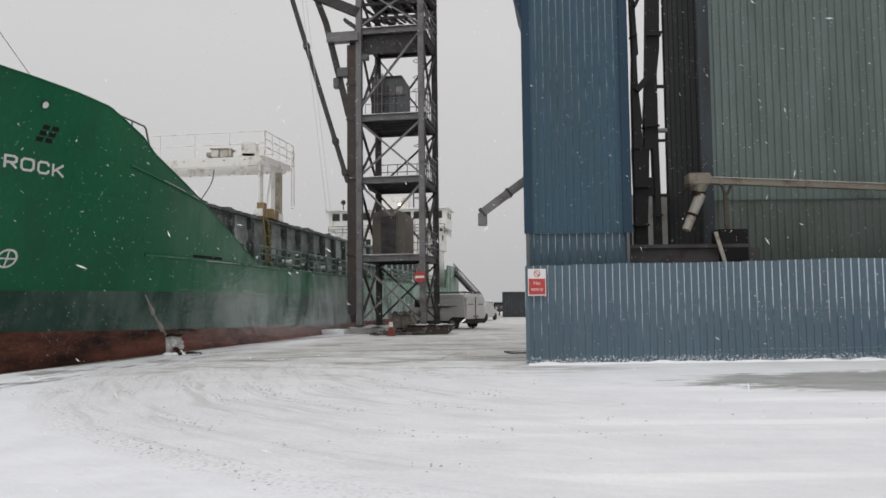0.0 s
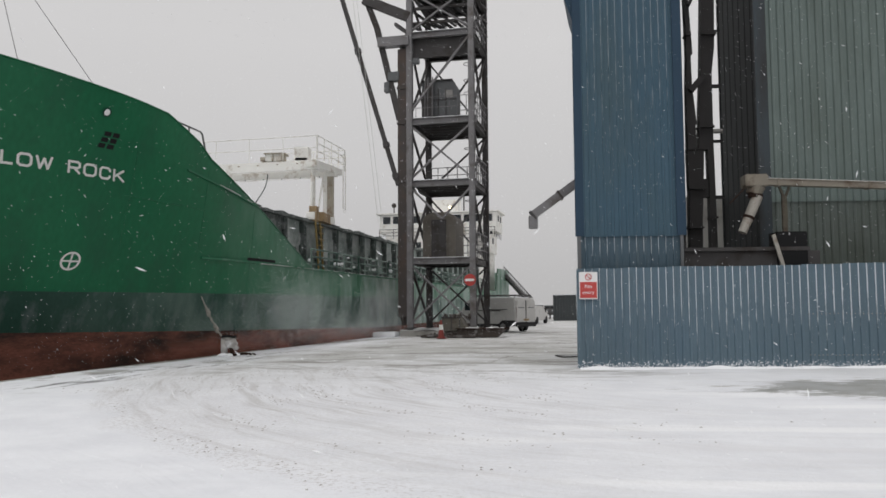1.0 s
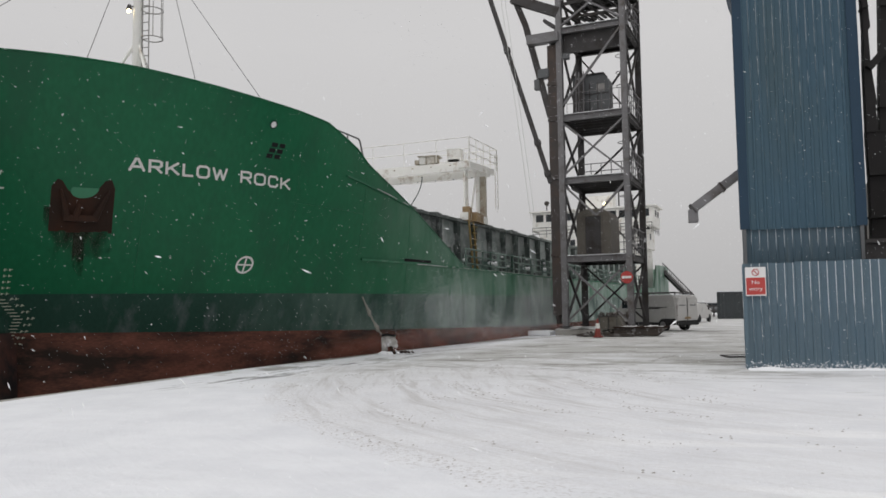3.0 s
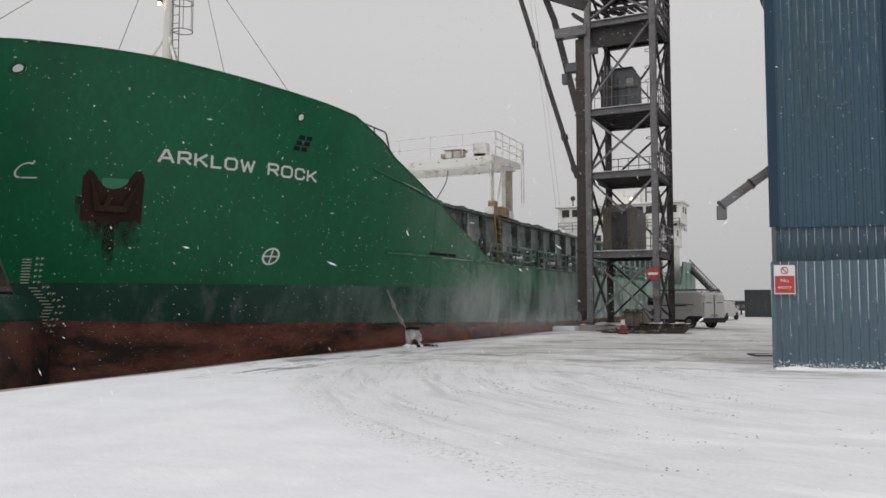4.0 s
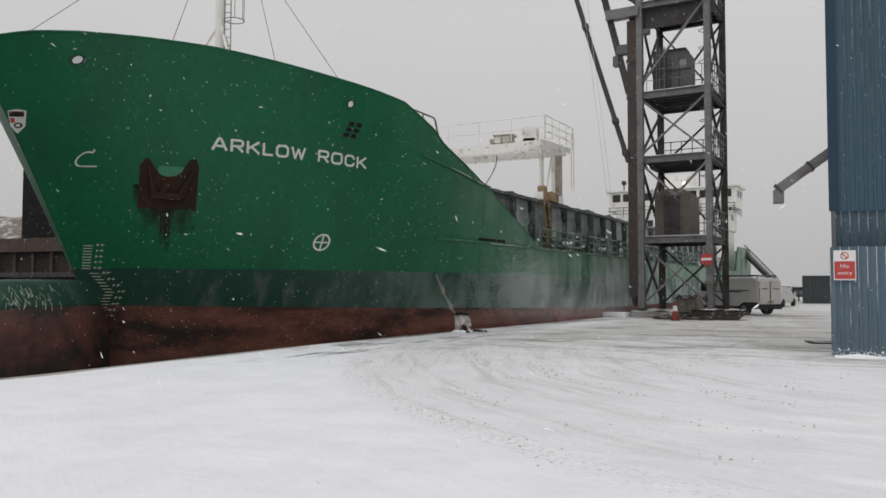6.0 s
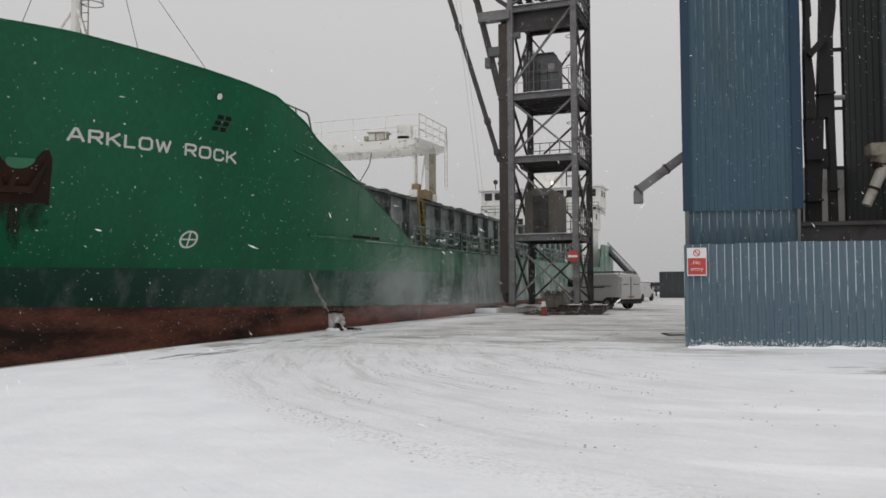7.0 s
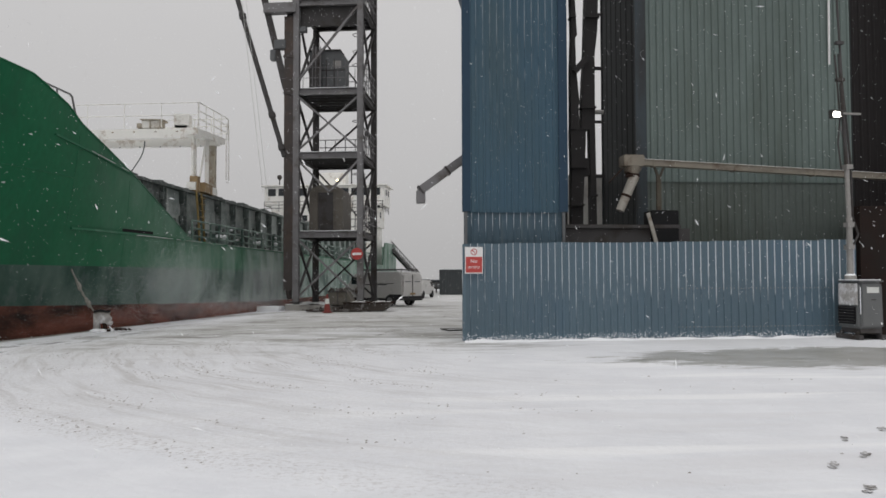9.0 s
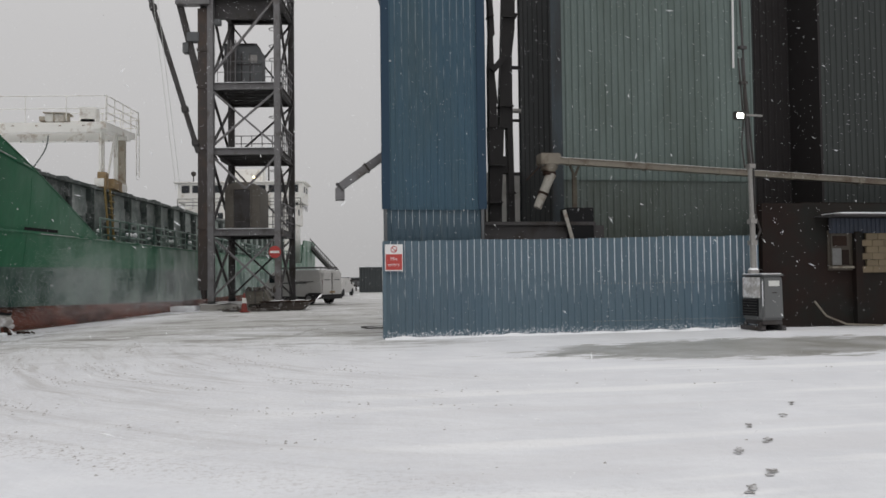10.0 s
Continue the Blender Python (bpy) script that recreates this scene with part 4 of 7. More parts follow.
    for sgn in (1, -1):
        part("leg", beam(bmx(), ship_at(23.0, sgn * (wc + 0.1), 5.6), ship_at(23.0, sgn * (wc + 0.1), 8.2), 0.16, 0.16), WHITE_PAINT, g)
        part("leg", beam(bmx(), ship_at(23.7, sgn * (wc + 0.1), 5.6), ship_at(23.7, sgn * (wc + 0.1), 8.2), 0.30, 0.30), GANTRY_TAN, g, "rust-stained tan gantry leg")
    wn = part("winch_box", box(bmx(), ship_at(21.75, 3.05, 8.60), (0.80, 0.6, 0.36), bevel=0.03), WHITE_PAINT, g, "cream winch housing with dark fittings")
    for dw, dz, sx, sz in ((-0.52, -0.06, 0.22, 0.2), (0.0, 0.2, 0.9, 0.05), (0.46, 0.02, 0.1, 0.36), (-0.02, 0.0, 0.05, 0.36), (0.55, 0.16, 0.2, 0.06)):
        part("fitting", box(bmx(), ship_at(21.7, 3.05 + dw, 8.60 + dz), (sx, 0.66, sz), bevel=0.01), GANTRY_TAN, wn)
    for k in range(9):
        part("bolt_head", box(bmx(), ship_at(21.28, -3.6 + 1.0 * k, 8.22), (0.09, 0.03, 0.03)), BOGIE, g)
        part("bolt_head", box(bmx(), ship_at(23.48, -3.4 + 1.0 * k, 7.92), (0.05, 0.03, 0.04)), RIB_DARK, g)
    bm = bmx()
    box(bm, ship_at(21.5, wc + 0.15, 5.85), (0.34, 0.5, 0.7))
    box(bm, ship_at(22.6, wc + 0.15, 5.75), (0.5, 1.9, 0.42))
    part("bogie", bm, BOGIE, g)
    bm = bmx()
    polyline(bm, [ship_at(21.3, 2.9 + 0.12 * math.sin(i * 0.7) - 0.10 * i, 7.8 - 0.25 * i) for i in range(10)], 0.03)
    part("hose", bm, RIB_DARK, g)
    # superstructure aft
    hs = part("deckhouse", bmx(), WHITE_PAINT, ship, "white wheelhouse and accommodation block")
    dm = bmx()
    rot = pose(0, 0, 0, 0, 0, -math.degrees(AZ))
    def sbox(s, w, z, ls, lw, lz):
        box(dm, (0, 0, 0), (lw, ls, lz), Matrix.Translation(ship_at(s, w, z)) @ rot)
    sbox(69.4, 0, 4.8, 4.8, 10.6, 5.2)
    sbox(69.3, 0, 8.2, 4.6, 11.2, 2.4)
    sbox(69.0, 0, 10.2, 4.0, 12.6, 2.0)
    sbox(69.0, 0, 11.30, 4.6, 13.2, 0.14)
    sbox(70.5, 0, 11.0, 1.6, 3.4, 4.0)
    dm.to_mesh(hs.data)
    dm.free()
    for i in range(11):
        bm = box(bmx(), (0, 0, 0), (0.80, 0.05, 0.75), Matrix.Translation(ship_at(66.98, -5.5 + 1.1 * i, 10.62)) @ rot)
        part("window", bm, GLASS_DARK, hs, "dark bridge window")
    for w, z in ((5.6, 9.2), (4.9, 7.2), (-5.0, 7.9), (-2.0, 7.9), (2.0, 7.9)):
        part("window", box(bmx(), (0, 0, 0), (0.55, 0.06, 0.6), Matrix.Translation(ship_at(67.15 if z > 9 else 66.98, w, z)) @ rot), GLASS_DARK, hs)
    for s, z in ((68.4, 10.6), (69.8, 10.6), (69.0, 8.3)):
        part("window", box(bmx(), (0, 0, 0), (0.06, 0.6, 0.6), Matrix.Translation(ship_at(s, 6.33 if z > 10 else 5.63, z)) @ rot), GLASS_DARK, hs)
    bm = bmx()
    tube(bm, ship_at(70, -5.6, 11.3), ship_at(70, -5.6, 12.6), 0.06)
    bmesh.ops.create_uvsphere(bm, u_segments=10, v_segments=6, radius=0.28, matrix=Matrix.Translation(ship_at(70, -5.6, 12.6)))
    tube(bm, ship_at(70, 2.3, 11.3), ship_at(70, 2.3, 13.5), 0.08)
    rail(bm, [ship_at(66.6, -6.2, 8.6), ship_at(66.6, 6.2, 8.6), ship_at(72, 6.0, 8.6)], 1.0, 3, 0.03, 1.5)
    part("antenna", bm, STEEL_DARK, ship)
    # rope to the bollard
    bm = bmx()
    a, b = hull_at(10.85, 1.92, 0.0), Vector((-8.66, 25.0, 0.42))
    pts = [a + (b - a) * t - Vector((0, 0, 0.14 * math.sin(math.pi * t))) for t in np.linspace(0, 1, 9)]
    polyline(bm, pts, 0.026, 6)
    for k, f in enumerate((0.18, 0.24, 0.29, 0.41, 0.55, 0.63)):
        q = a + (b - a) * f - Vector((0, 0, 0.14 * math.sin(math.pi * f)))
        bmesh.ops.create_icosphere(bm, subdivisions=1, radius=0.05 + 0.02 * (k % 3), matrix=Matrix.Translation(q) @ Matrix.Diagonal((0.8, 1, 1.5, 1)))
    tagged(part("mooring_rope", bm, ROPE), "frosted mooring rope from hull to bollard", "rope")


build_ship()


# ---- quay furniture ----
def bollard(x, y):
    b = thing("bollard", (x, y, 0), 10, "snow-caked cast mooring bollard with rope on the quay edge", "bollard")

    def lumpy(bm, amount, seed):
        for v in bm.verts:
            q = v.co * 7 + Vector((seed, 0, 0))
            v.co += Vector((noise.noise(q), noise.noise(q + Vector((3, 0, 0))), 0.6 * noise.noise(q + Vector((0, 5, 0))))) * amount
        return bm

    part("base", box(bmx(), (0, 0, 0.03), (0.56, 0.46, 0.07), bevel=0.02), RUST, b)
    bm = tube(bmx(), (-0.16, 0, 0.05), (-0.19, 0, 0.55), 0.11, 14, 0.09)
    part("post", bm, FROSTED_CAST, b, smooth=True)
    bm = bmx()
    bmesh.ops.create_uvsphere(bm, u_segments=16, v_segments=10, radius=0.2, matrix=Matrix.Translation((0.03, 0, 0.40)) @ Matrix.Diagonal((1.15, 0.8, 0.95, 1)))
    part("body", lumpy(bm, 0.06, 1), FROSTED_CAST, b, smooth=True)
    bm = tube(bmx(), (0.02, 0, 0.32), (0.27, 0, 0.24), 0.10, 12, 0.07)
    part("horn", lumpy(bm, 0.02, 2), FROSTED_CAST, b, smooth=True)
    bm = tube(bmx(), (0.10, -0.05, 0.05), (0.04, -0.03, 0.30), 0.05, 10, 0.07)
    part("web", bm, RUST, b)
    for k in range(3):
        bm = bmx()
        polyline(bm, [Vector((-0.02 + 0.23 * math.cos(a), 0.17 * math.sin(a), 0.57 + 0.03 * k + 0.02 * math.sin(3 * a + k))) for a in np.linspace(0, 2 * math.pi, 15)], 0.022, 6)
        part("rope_turn", bm, BLACK if k else ROPE, b)
    for px, py, rr in ((-0.18, -0.16, 0.13), (0.03, -0.2, 0.10), (0.24, -0.12, 0.09)):
        bm = bmx()
        bmesh.ops.create_uvsphere(bm, u_segments=12, v_segments=6, radius=rr, matrix=Matrix.Translation((px, py, 0.02)) @ Matrix.Diagonal((1.3, 1, 0.6, 1)))
        part("snow_clump", lumpy(bm, 0.03, rr * 50), SNOW, b, smooth=True)
    for i in range(4):
        c = Vector((0.40 + 0.13 * i, random.uniform(-0.15, 0.1), 0.05))
        part("chain_link", bmesh_ring(c, 0.06, 0.022, 37 * i), RUST, b)


FROSTED_CAST = mat("frosted_cast_iron", (0.42, 0.40, 0.38), 0.8, var=0.3, scale=6, stain=(0.75, 0.75, 0.76), stain_scale=5, stain_amount=0.7)


def bmesh_ring(c, r, t, turn):
    bm = bmx()
    polyline(bm, [c + pose(0, 0, 0, 30, 0, turn) @ Vector((r * math.cos(k), 0.7 * r * math.sin(k), 0)) for k in np.linspace(0, 2 * math.pi, 9)], t, 6)
    return bm


bollard(-8.55, 25.0)


# ---- the crane tower ----
TW = thing("crane_tower", (-2.60, 40.05, 0), -9.3, "grey steel lattice grain elevator tower on a concrete plinth", "tower")
HX, DY = 1.66, 4.1
LEVELS = [0.5, 4.0, 8.06, 11.36, 16.0, 18.6, 22.0]


def build_tower():
    # front members pale, back and side ones dark: shading put into the steel colour
    legs = [(-HX, 0), (HX, 0), (-HX, DY), (HX, DY)]
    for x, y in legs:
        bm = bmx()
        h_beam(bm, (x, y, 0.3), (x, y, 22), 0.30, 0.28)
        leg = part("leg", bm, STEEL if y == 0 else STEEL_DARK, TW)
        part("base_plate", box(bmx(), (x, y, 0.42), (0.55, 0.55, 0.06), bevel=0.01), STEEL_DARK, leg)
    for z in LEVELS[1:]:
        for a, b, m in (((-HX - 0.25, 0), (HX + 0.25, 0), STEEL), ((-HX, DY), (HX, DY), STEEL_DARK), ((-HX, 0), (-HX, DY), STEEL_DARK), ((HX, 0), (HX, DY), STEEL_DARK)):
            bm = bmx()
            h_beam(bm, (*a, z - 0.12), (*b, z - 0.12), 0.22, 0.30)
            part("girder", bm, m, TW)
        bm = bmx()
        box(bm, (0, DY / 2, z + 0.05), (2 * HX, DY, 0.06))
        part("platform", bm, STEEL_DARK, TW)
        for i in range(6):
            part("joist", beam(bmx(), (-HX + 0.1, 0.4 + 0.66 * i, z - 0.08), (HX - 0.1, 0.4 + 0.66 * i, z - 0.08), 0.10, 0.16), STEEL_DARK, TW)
        bm = bmx()
        box(bm, (0, -0.06, z + 0.05), (2 * HX - 0.4, 0.10, 0.035))
        part("snow_ledge", bm, SNOW, TW)
    bays = list(zip(LEVELS, LEVELS[1:]))
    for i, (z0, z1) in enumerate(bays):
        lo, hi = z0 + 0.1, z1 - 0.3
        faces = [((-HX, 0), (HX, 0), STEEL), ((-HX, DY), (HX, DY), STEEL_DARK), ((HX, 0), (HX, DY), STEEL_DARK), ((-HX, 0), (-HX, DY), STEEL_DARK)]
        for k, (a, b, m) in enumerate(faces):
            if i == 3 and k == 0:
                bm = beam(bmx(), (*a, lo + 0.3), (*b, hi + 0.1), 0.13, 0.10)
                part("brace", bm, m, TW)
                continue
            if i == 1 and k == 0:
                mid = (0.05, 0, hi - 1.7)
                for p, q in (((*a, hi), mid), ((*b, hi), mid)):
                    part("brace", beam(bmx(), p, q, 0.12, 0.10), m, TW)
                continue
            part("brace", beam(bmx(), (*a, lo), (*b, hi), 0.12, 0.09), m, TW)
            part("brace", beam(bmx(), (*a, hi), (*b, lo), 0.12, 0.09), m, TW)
    for z in LEVELS[1:5]:
        bm = bmx()
        rail(bm, [(-HX, DY - 0.1, z + 0.08), (HX + 0.1, DY - 0.1, z + 0.08), (HX + 0.1, 0.2, z + 0.08)], 1.3, 3, 0.026, 0.55)
        part("guard_rail", bm, STEEL, TW)
    # caged ladder on the right
    bm = bmx()
    for y in (1.0, 1.4):
        tube(bm, (HX - 0.3, y, 4), (HX - 0.3, y, 17), 0.03, 6)
    for i in range(42):
        tube(bm, (HX - 0.3, 1.0, 4.2 + 0.3 * i), (HX - 0.3, 1.4, 4.2 + 0.3 * i), 0.016, 5)
    for z in (7.1, 9.9, 10.5, 12.9, 13.6, 14.5):
        pts = [(HX - 0.3 - 0.34 * math.sin(t), 1.2 + 0.34 * math.cos(t), z) for t in np.linspace(0, math.pi * 2, 13)]
        polyline(bm, pts, 0.02, 5)
    part("ladder", bm, STEEL, TW)
    # round-shouldered cabin on the first floor
    cab = part("cabin", bmx(), CABIN_TAN, TW, "weathered tan operator cabin with a dark doorway")
    bm = bmx()
    pts = [(-0.92, 0), (-0.92, 2.02), (-0.78, 2.28), (-0.4, 2.42), (0.42, 2.42), (0.76, 2.22), (0.88, 1.95), (0.88, 0)]
    fa = bm.faces.new([bm.verts.new((x - 0.32, 1.0, z + 4.1)) for x, z in pts])
    r = bmesh.ops.extrude_face_region(bm, geom=[fa])
    bmesh.ops.translate(bm, vec=(0, 2.1, 0), verts=[v for v in r["geom"] if isinstance(v, bmesh.types.BMVert)])
    bmesh.ops.recalc_face_normals(bm, faces=bm.faces)
    bm.to_mesh(cab.data)
    bm.free()
    part("doorway", box(bmx(), (-0.36, 0.99, 5.15), (0.80, 0.05, 1.95), bevel=0.01), STEEL_DARK, cab, "dark open doorway")
    bm = bmx()
    for x in (-0.82, 0.10):
        box(bm, (x, 0.97, 5.15), (0.07, 0.06, 2.05))
    box(bm, (-0.36, 0.97, 6.17), (0.99, 0.06, 0.07))
    part("door_frame", bm, CABIN_TAN, cab)
    # grey machine house on the third floor
    cab = part("machine_house", bmx(), CABIN_GREY, TW, "grey sheet-metal machine house with a sloped shoulder")
    bm = bmx()
    pts = [(-1.0, 0), (-1.0, 2.12), (0.62, 2.12), (0.92, 1.78), (0.92, 0)]
    fa = bm.faces.new([bm.verts.new((x - 0.20, 0.8, z + 11.45)) for x, z in pts])
    r = bmesh.ops.extrude_face_region(bm, geom=[fa])
    bmesh.ops.translate(bm, vec=(0, 0.9, 0), verts=[v for v in r["geom"] if isinstance(v, bmesh.types.BMVert)])
    bmesh.ops.recalc_face_normals(bm, faces=bm.faces)
    bm.to_mesh(cab.data)
    bm.free()
    bm = bmx()
    for x in (-1.14, -0.72, -0.30, 0.12):
        box(bm, (x, 0.78, 12.25), (0.04, 0.06, 1.75))
    box(bm, (-0.85, 0.62, 12.2), (0.55, 0.35, 1.5))
    box(bm, (-0.75, 0.55, 13.2), (0.35, 0.25, 0.7))
    part("panel_rib", bm, STEEL_DARK, cab)
    part("roof_lip", box(bmx(), (-0.38, 1.2, 13.60), (1.72, 1.0, 0.06), bevel=0.01), STEEL_DARK, cab)
    part("panel_seam", box(bmx(), (-0.20, 0.785, 12.55), (1.80, 0.03, 0.05)), STEEL_DARK, cab)
    part("hatch", box(bmx(), (0.28, 0.785, 12.85), (0.42, 0.03, 0.40), bevel=0.008), ZINC, cab)
    for x in (-0.95, -0.80, -0.55):
        part("service_pipe", tube(bmx(), (x, 0.42, 11.5), (x + 0.03, 0.42, 13.7), 0.035, 8), STEEL, cab)
    bm = rail(bmx(), [(-HX + 0.3, 0.12, 11.44), (HX - 0.3, 0.12, 11.44)], 1.1, 2, 0.018, 0.8)
    part("front_rail", bm, STEEL, cab)
    # head of the tower: deep girders and a cantilever
    bm = bmx()
    box(bm, (-0.35, 0.35, 15.25), (2 * HX + 0.5, 0.2, 1.0))
    part("head_girder", bm, STEEL_DARK, TW)
    bm = bmx()
    box(bm, (-HX - 0.85, -0.05, 15.6), (1.7, 0.5, 0.5))
    part("cantilever", bm, STEEL, TW)
    bm = bmx()
    for p in ((-2.75, 0.1, 17.6), (-2.45, 0.1, 16.6)):
        beam(bm, p, (-HX, 0.1, p[2] - 0.6), 0.5, 0.16)
    beam(bm, (-4.2, 0.0, 18.1), (-HX, 0.0, 16.9), 0.35, 0.5)
    beam(bm, (-4.2, 0.0, 19.2), (HX, 0.0, 19.0), 0.35, 0.3)
    part("head_bracket", bm, STEEL_DARK, TW)
    for z in (16.6, 17.4, 18.2):
        for i in range(6):
            part("head_bar", beam(bmx(), (-HX + 0.6 * i, 0.3, z), (-HX + 0.6 * i + 0.45, DY, z + 0.35), 0.14, 0.10), STEEL_DARK, TW)
        part("head_bar", beam(bmx(), (-HX, 0.2, z), (HX, 0.2, z), 0.12, 0.14), STEEL_DARK, TW)
    # intake leg: brown pipe at the water side
    bm = bmx()
    box(bm, (-2.07, 0.2, 8.1), (0.50, 0.46, 14.2))
    for z in (4.1, 8.1, 11.2, 13.1):
        box(bm, (-2.07, 0.2, z), (0.58, 0.54, 0.12))
    tube(bm, (-2.12, 0.2, 1.15), (-2.05, 0.2, 0.55), 0.2, 10, 0.12)
    part("intake_leg", bm, PIPE_DARK, TW, "dark brown vertical intake casing")
    for c, d in (((-2.55, 0.1, 13.75), (0.62, 0.4, 0.5)), ((-2.92, 0.1, 13.2), (0.30, 0.35, 0.55)), ((-1.25, -0.25, 14.4), (0.35, 0.3, 0.3))):
        part("gear_box", box(bmx(), c, d, bevel=0.03), CABIN_GREY, TW)
    bm = bmx()
    beam(bm, (-2.25, 0.1, 11.4), (-3.5, 0.1, 16.5), 0.22, 0.3)
    beam(bm, (-3.5, 0.1, 16.5), (-4.6, 0.1, 19.4), 0.22, 0.3)
    part("boom_strut", bm, STEEL_DARK, TW)
    bm = bmx()
    tube(bm, (-2.30, 0.0, 7.9), (-6.0, 0.0, 20.0), 0.13, 10)
    for k in (0.03, 0.17, 0.60):
        p = Vector((-2.30 - 3.7 * k, 0, 7.9 + 12.1 * k))
        tube(bm, p, p + Vector((-0.06, 0, 0.24)), 0.19, 10)
    part("boom_pipe", bm, STEEL_DARK, TW, "dark luffing pipe")
    bm = bmx()
    for dx in (0.0, 0.22):
        tube(bm, (-3.35 + dx, -0.2, 6.0), (-5.0 + dx, -0.2, 20.0), 0.012, 5)
    part("hoist_rope", bm, LETTER_WHITE, TW, "pale frosted hoist ropes")
    # work lamp
    bm = bmx()
    bmesh.ops.create_uvsphere(bm, u_segments=10, v_segments=6, radius=0.06, matrix=Matrix.Translation((0.28, 0.9, 6.75)))
    part("work_lamp", bm, LAMP_WARM, TW, "lit warm bulb")
    # plinth, rubble and machine at the foot
    bm = bmx()
    box(bm, (0.0, DY / 2, 0.12), (2 * HX + 0.9, DY + 1.0, 0.34), bevel=0.03)
    part("snow_slab", box(bmx(), (-3.1, -0.2, 0.10), (1.6, 1.2, 0.24), bevel=0.05), SNOW, TW)
    part("plinth", bm, CONCRETE, TW, "concrete plinth edged with snow")
    bm = bmx()
    bmesh.ops.create_grid(bm, x_segments=30, y_segments=20, size=0.5, matrix=Matrix.Translation((-0.2, DY / 2, 0.32)) @ Matrix.Diagonal((2 * HX + 0.6, DY + 0.9, 1, 1)))
    for v in bm.verts:
        v.co.z += 0.05 * noise.noise(v.co * 1.7)
    part("snow_cover", bm, SNOW_DIRTY, TW, smooth=True)


build_tower()


DEBRIS = mat("wet_scrap", (0.040, 0.030, 0.024), 0.7, var=0.35, scale=6, stain=(0.30, 0.30, 0.30), stain_scale=3, stain_amount=0.4)


def debris(x, y, n, spread, label):
    """Scrap and broken timber half buried in slush."""
    bm = bmx()
    for i in range(n):
        c = Vector((x + random.gauss(0, spread), y + random.gauss(0, 0.25), random.uniform(0.02, 0.14)))
        if i % 3:
            bmesh.ops.create_icosphere(bm, subdivisions=1, radius=random.uniform(0.05, 0.16), matrix=Matrix.Translation(c) @ pose(0, 0, 0, 30 * i, 17 * i, 40 * i) @ Matrix.Diagonal((1.6, 0.8, 0.7, 1)))
        else:
            d = Vector((random.uniform(-0.5, 0.5), random.uniform(-0.15, 0.15), random.uniform(0, 0.12)))
            beam(bm, c - d, c + d, 0.09, 0.06)
    tagged(part("debris", bm, DEBRIS), label, "debris", kind="stuff")


def scrap_skip():
    ob = thing("scrap_skip", (-0.55, 38.75, 0), -6, "low rusty brown skip with a raked end", "skip")
    bm = bmx()
    f = bm.faces.new([bm.verts.new((x, -0.55, z)) for x, z in ((-1.15, 0.02), (0.85, 0.02), (1.25, 0.42), (-1.15, 0.42))])
    r = bmesh.ops.extrude_face_region(bm, geom=[f])
    bmesh.ops.translate(bm, vec=(0, 1.1, 0), verts=[v for v in r["geom"] if isinstance(v, bmesh.types.BMVert)])
    bmesh.ops.recalc_face_normals(bm, faces=bm.faces)
    part("tub", bm, DEBRIS, ob)
    bm = bmx()
    for y in (-0.56, 0.56):
        beam(bm, (-1.2, y, 0.43), (1.3, y, 0.43), 0.07, 0.06)
    part("rim", bm, RUST, ob)
    bm = bmx()
    bmesh.ops.create_grid(bm, x_segments=16, y_segments=8, size=0.5, matrix=Matrix.Translation((0, 0, 0.44)) @ Matrix.Diagonal((2.2, 1.0, 1, 1)))
    for v in bm.verts:
        v.co.z += 0.06 * noise.noise(v.co * 3)
    part("snow_load", bm, SNOW_DIRTY, ob, smooth=True)


scrap_skip()
debris(-1.6, 38.7, 16, 0.5, "dark rusty scrap and timber heaped at the tower foot")
debris(-2.4, 38.9, 20, 0.5, "dark rusty scrap and timber heaped at the tower foot")


def no_entry_disc():
    ob = thing("no_entry_sign", (-1.12, 39.55, 2.86), -9.3, "round red no-entry sign with a white bar", "road sign")
    bm = bmx()
    tube(bm, (0, 0.015, 0), (0, -0.015, 0), 0.30, 40)
    part("disc", bm, RED, ob)
    part("bar", box(bmx(), (0, -0.03, 0), (0.46, 0.03, 0.12)), SIGN_WHITE, ob, "white bar")


no_entry_disc()


def cone_marker(x, y):
    ob = thing("traffic_cone", (x, y, 0), 12, "faded orange traffic cone with a white band", "traffic cone")
    bm = bmx()
    box(bm, (0, 0, 0.03), (0.42, 0.42, 0.06), bevel=0.015)
    tube(bm, (0, 0, 0.05), (0, 0, 0.88), 0.16, 18, 0.035)
    part("body", bm, mat("cone_orange", (0.20, 0.034, 0.026), 0.6, var=0.2, scale=6), ob)
    part("band", tube(bmx(), (0, 0, 0.42), (0, 0, 0.66), 0.113, 18, 0.081), LETTER_WHITE, ob, "white reflective band")


cone_marker(-2.45, 37.2)


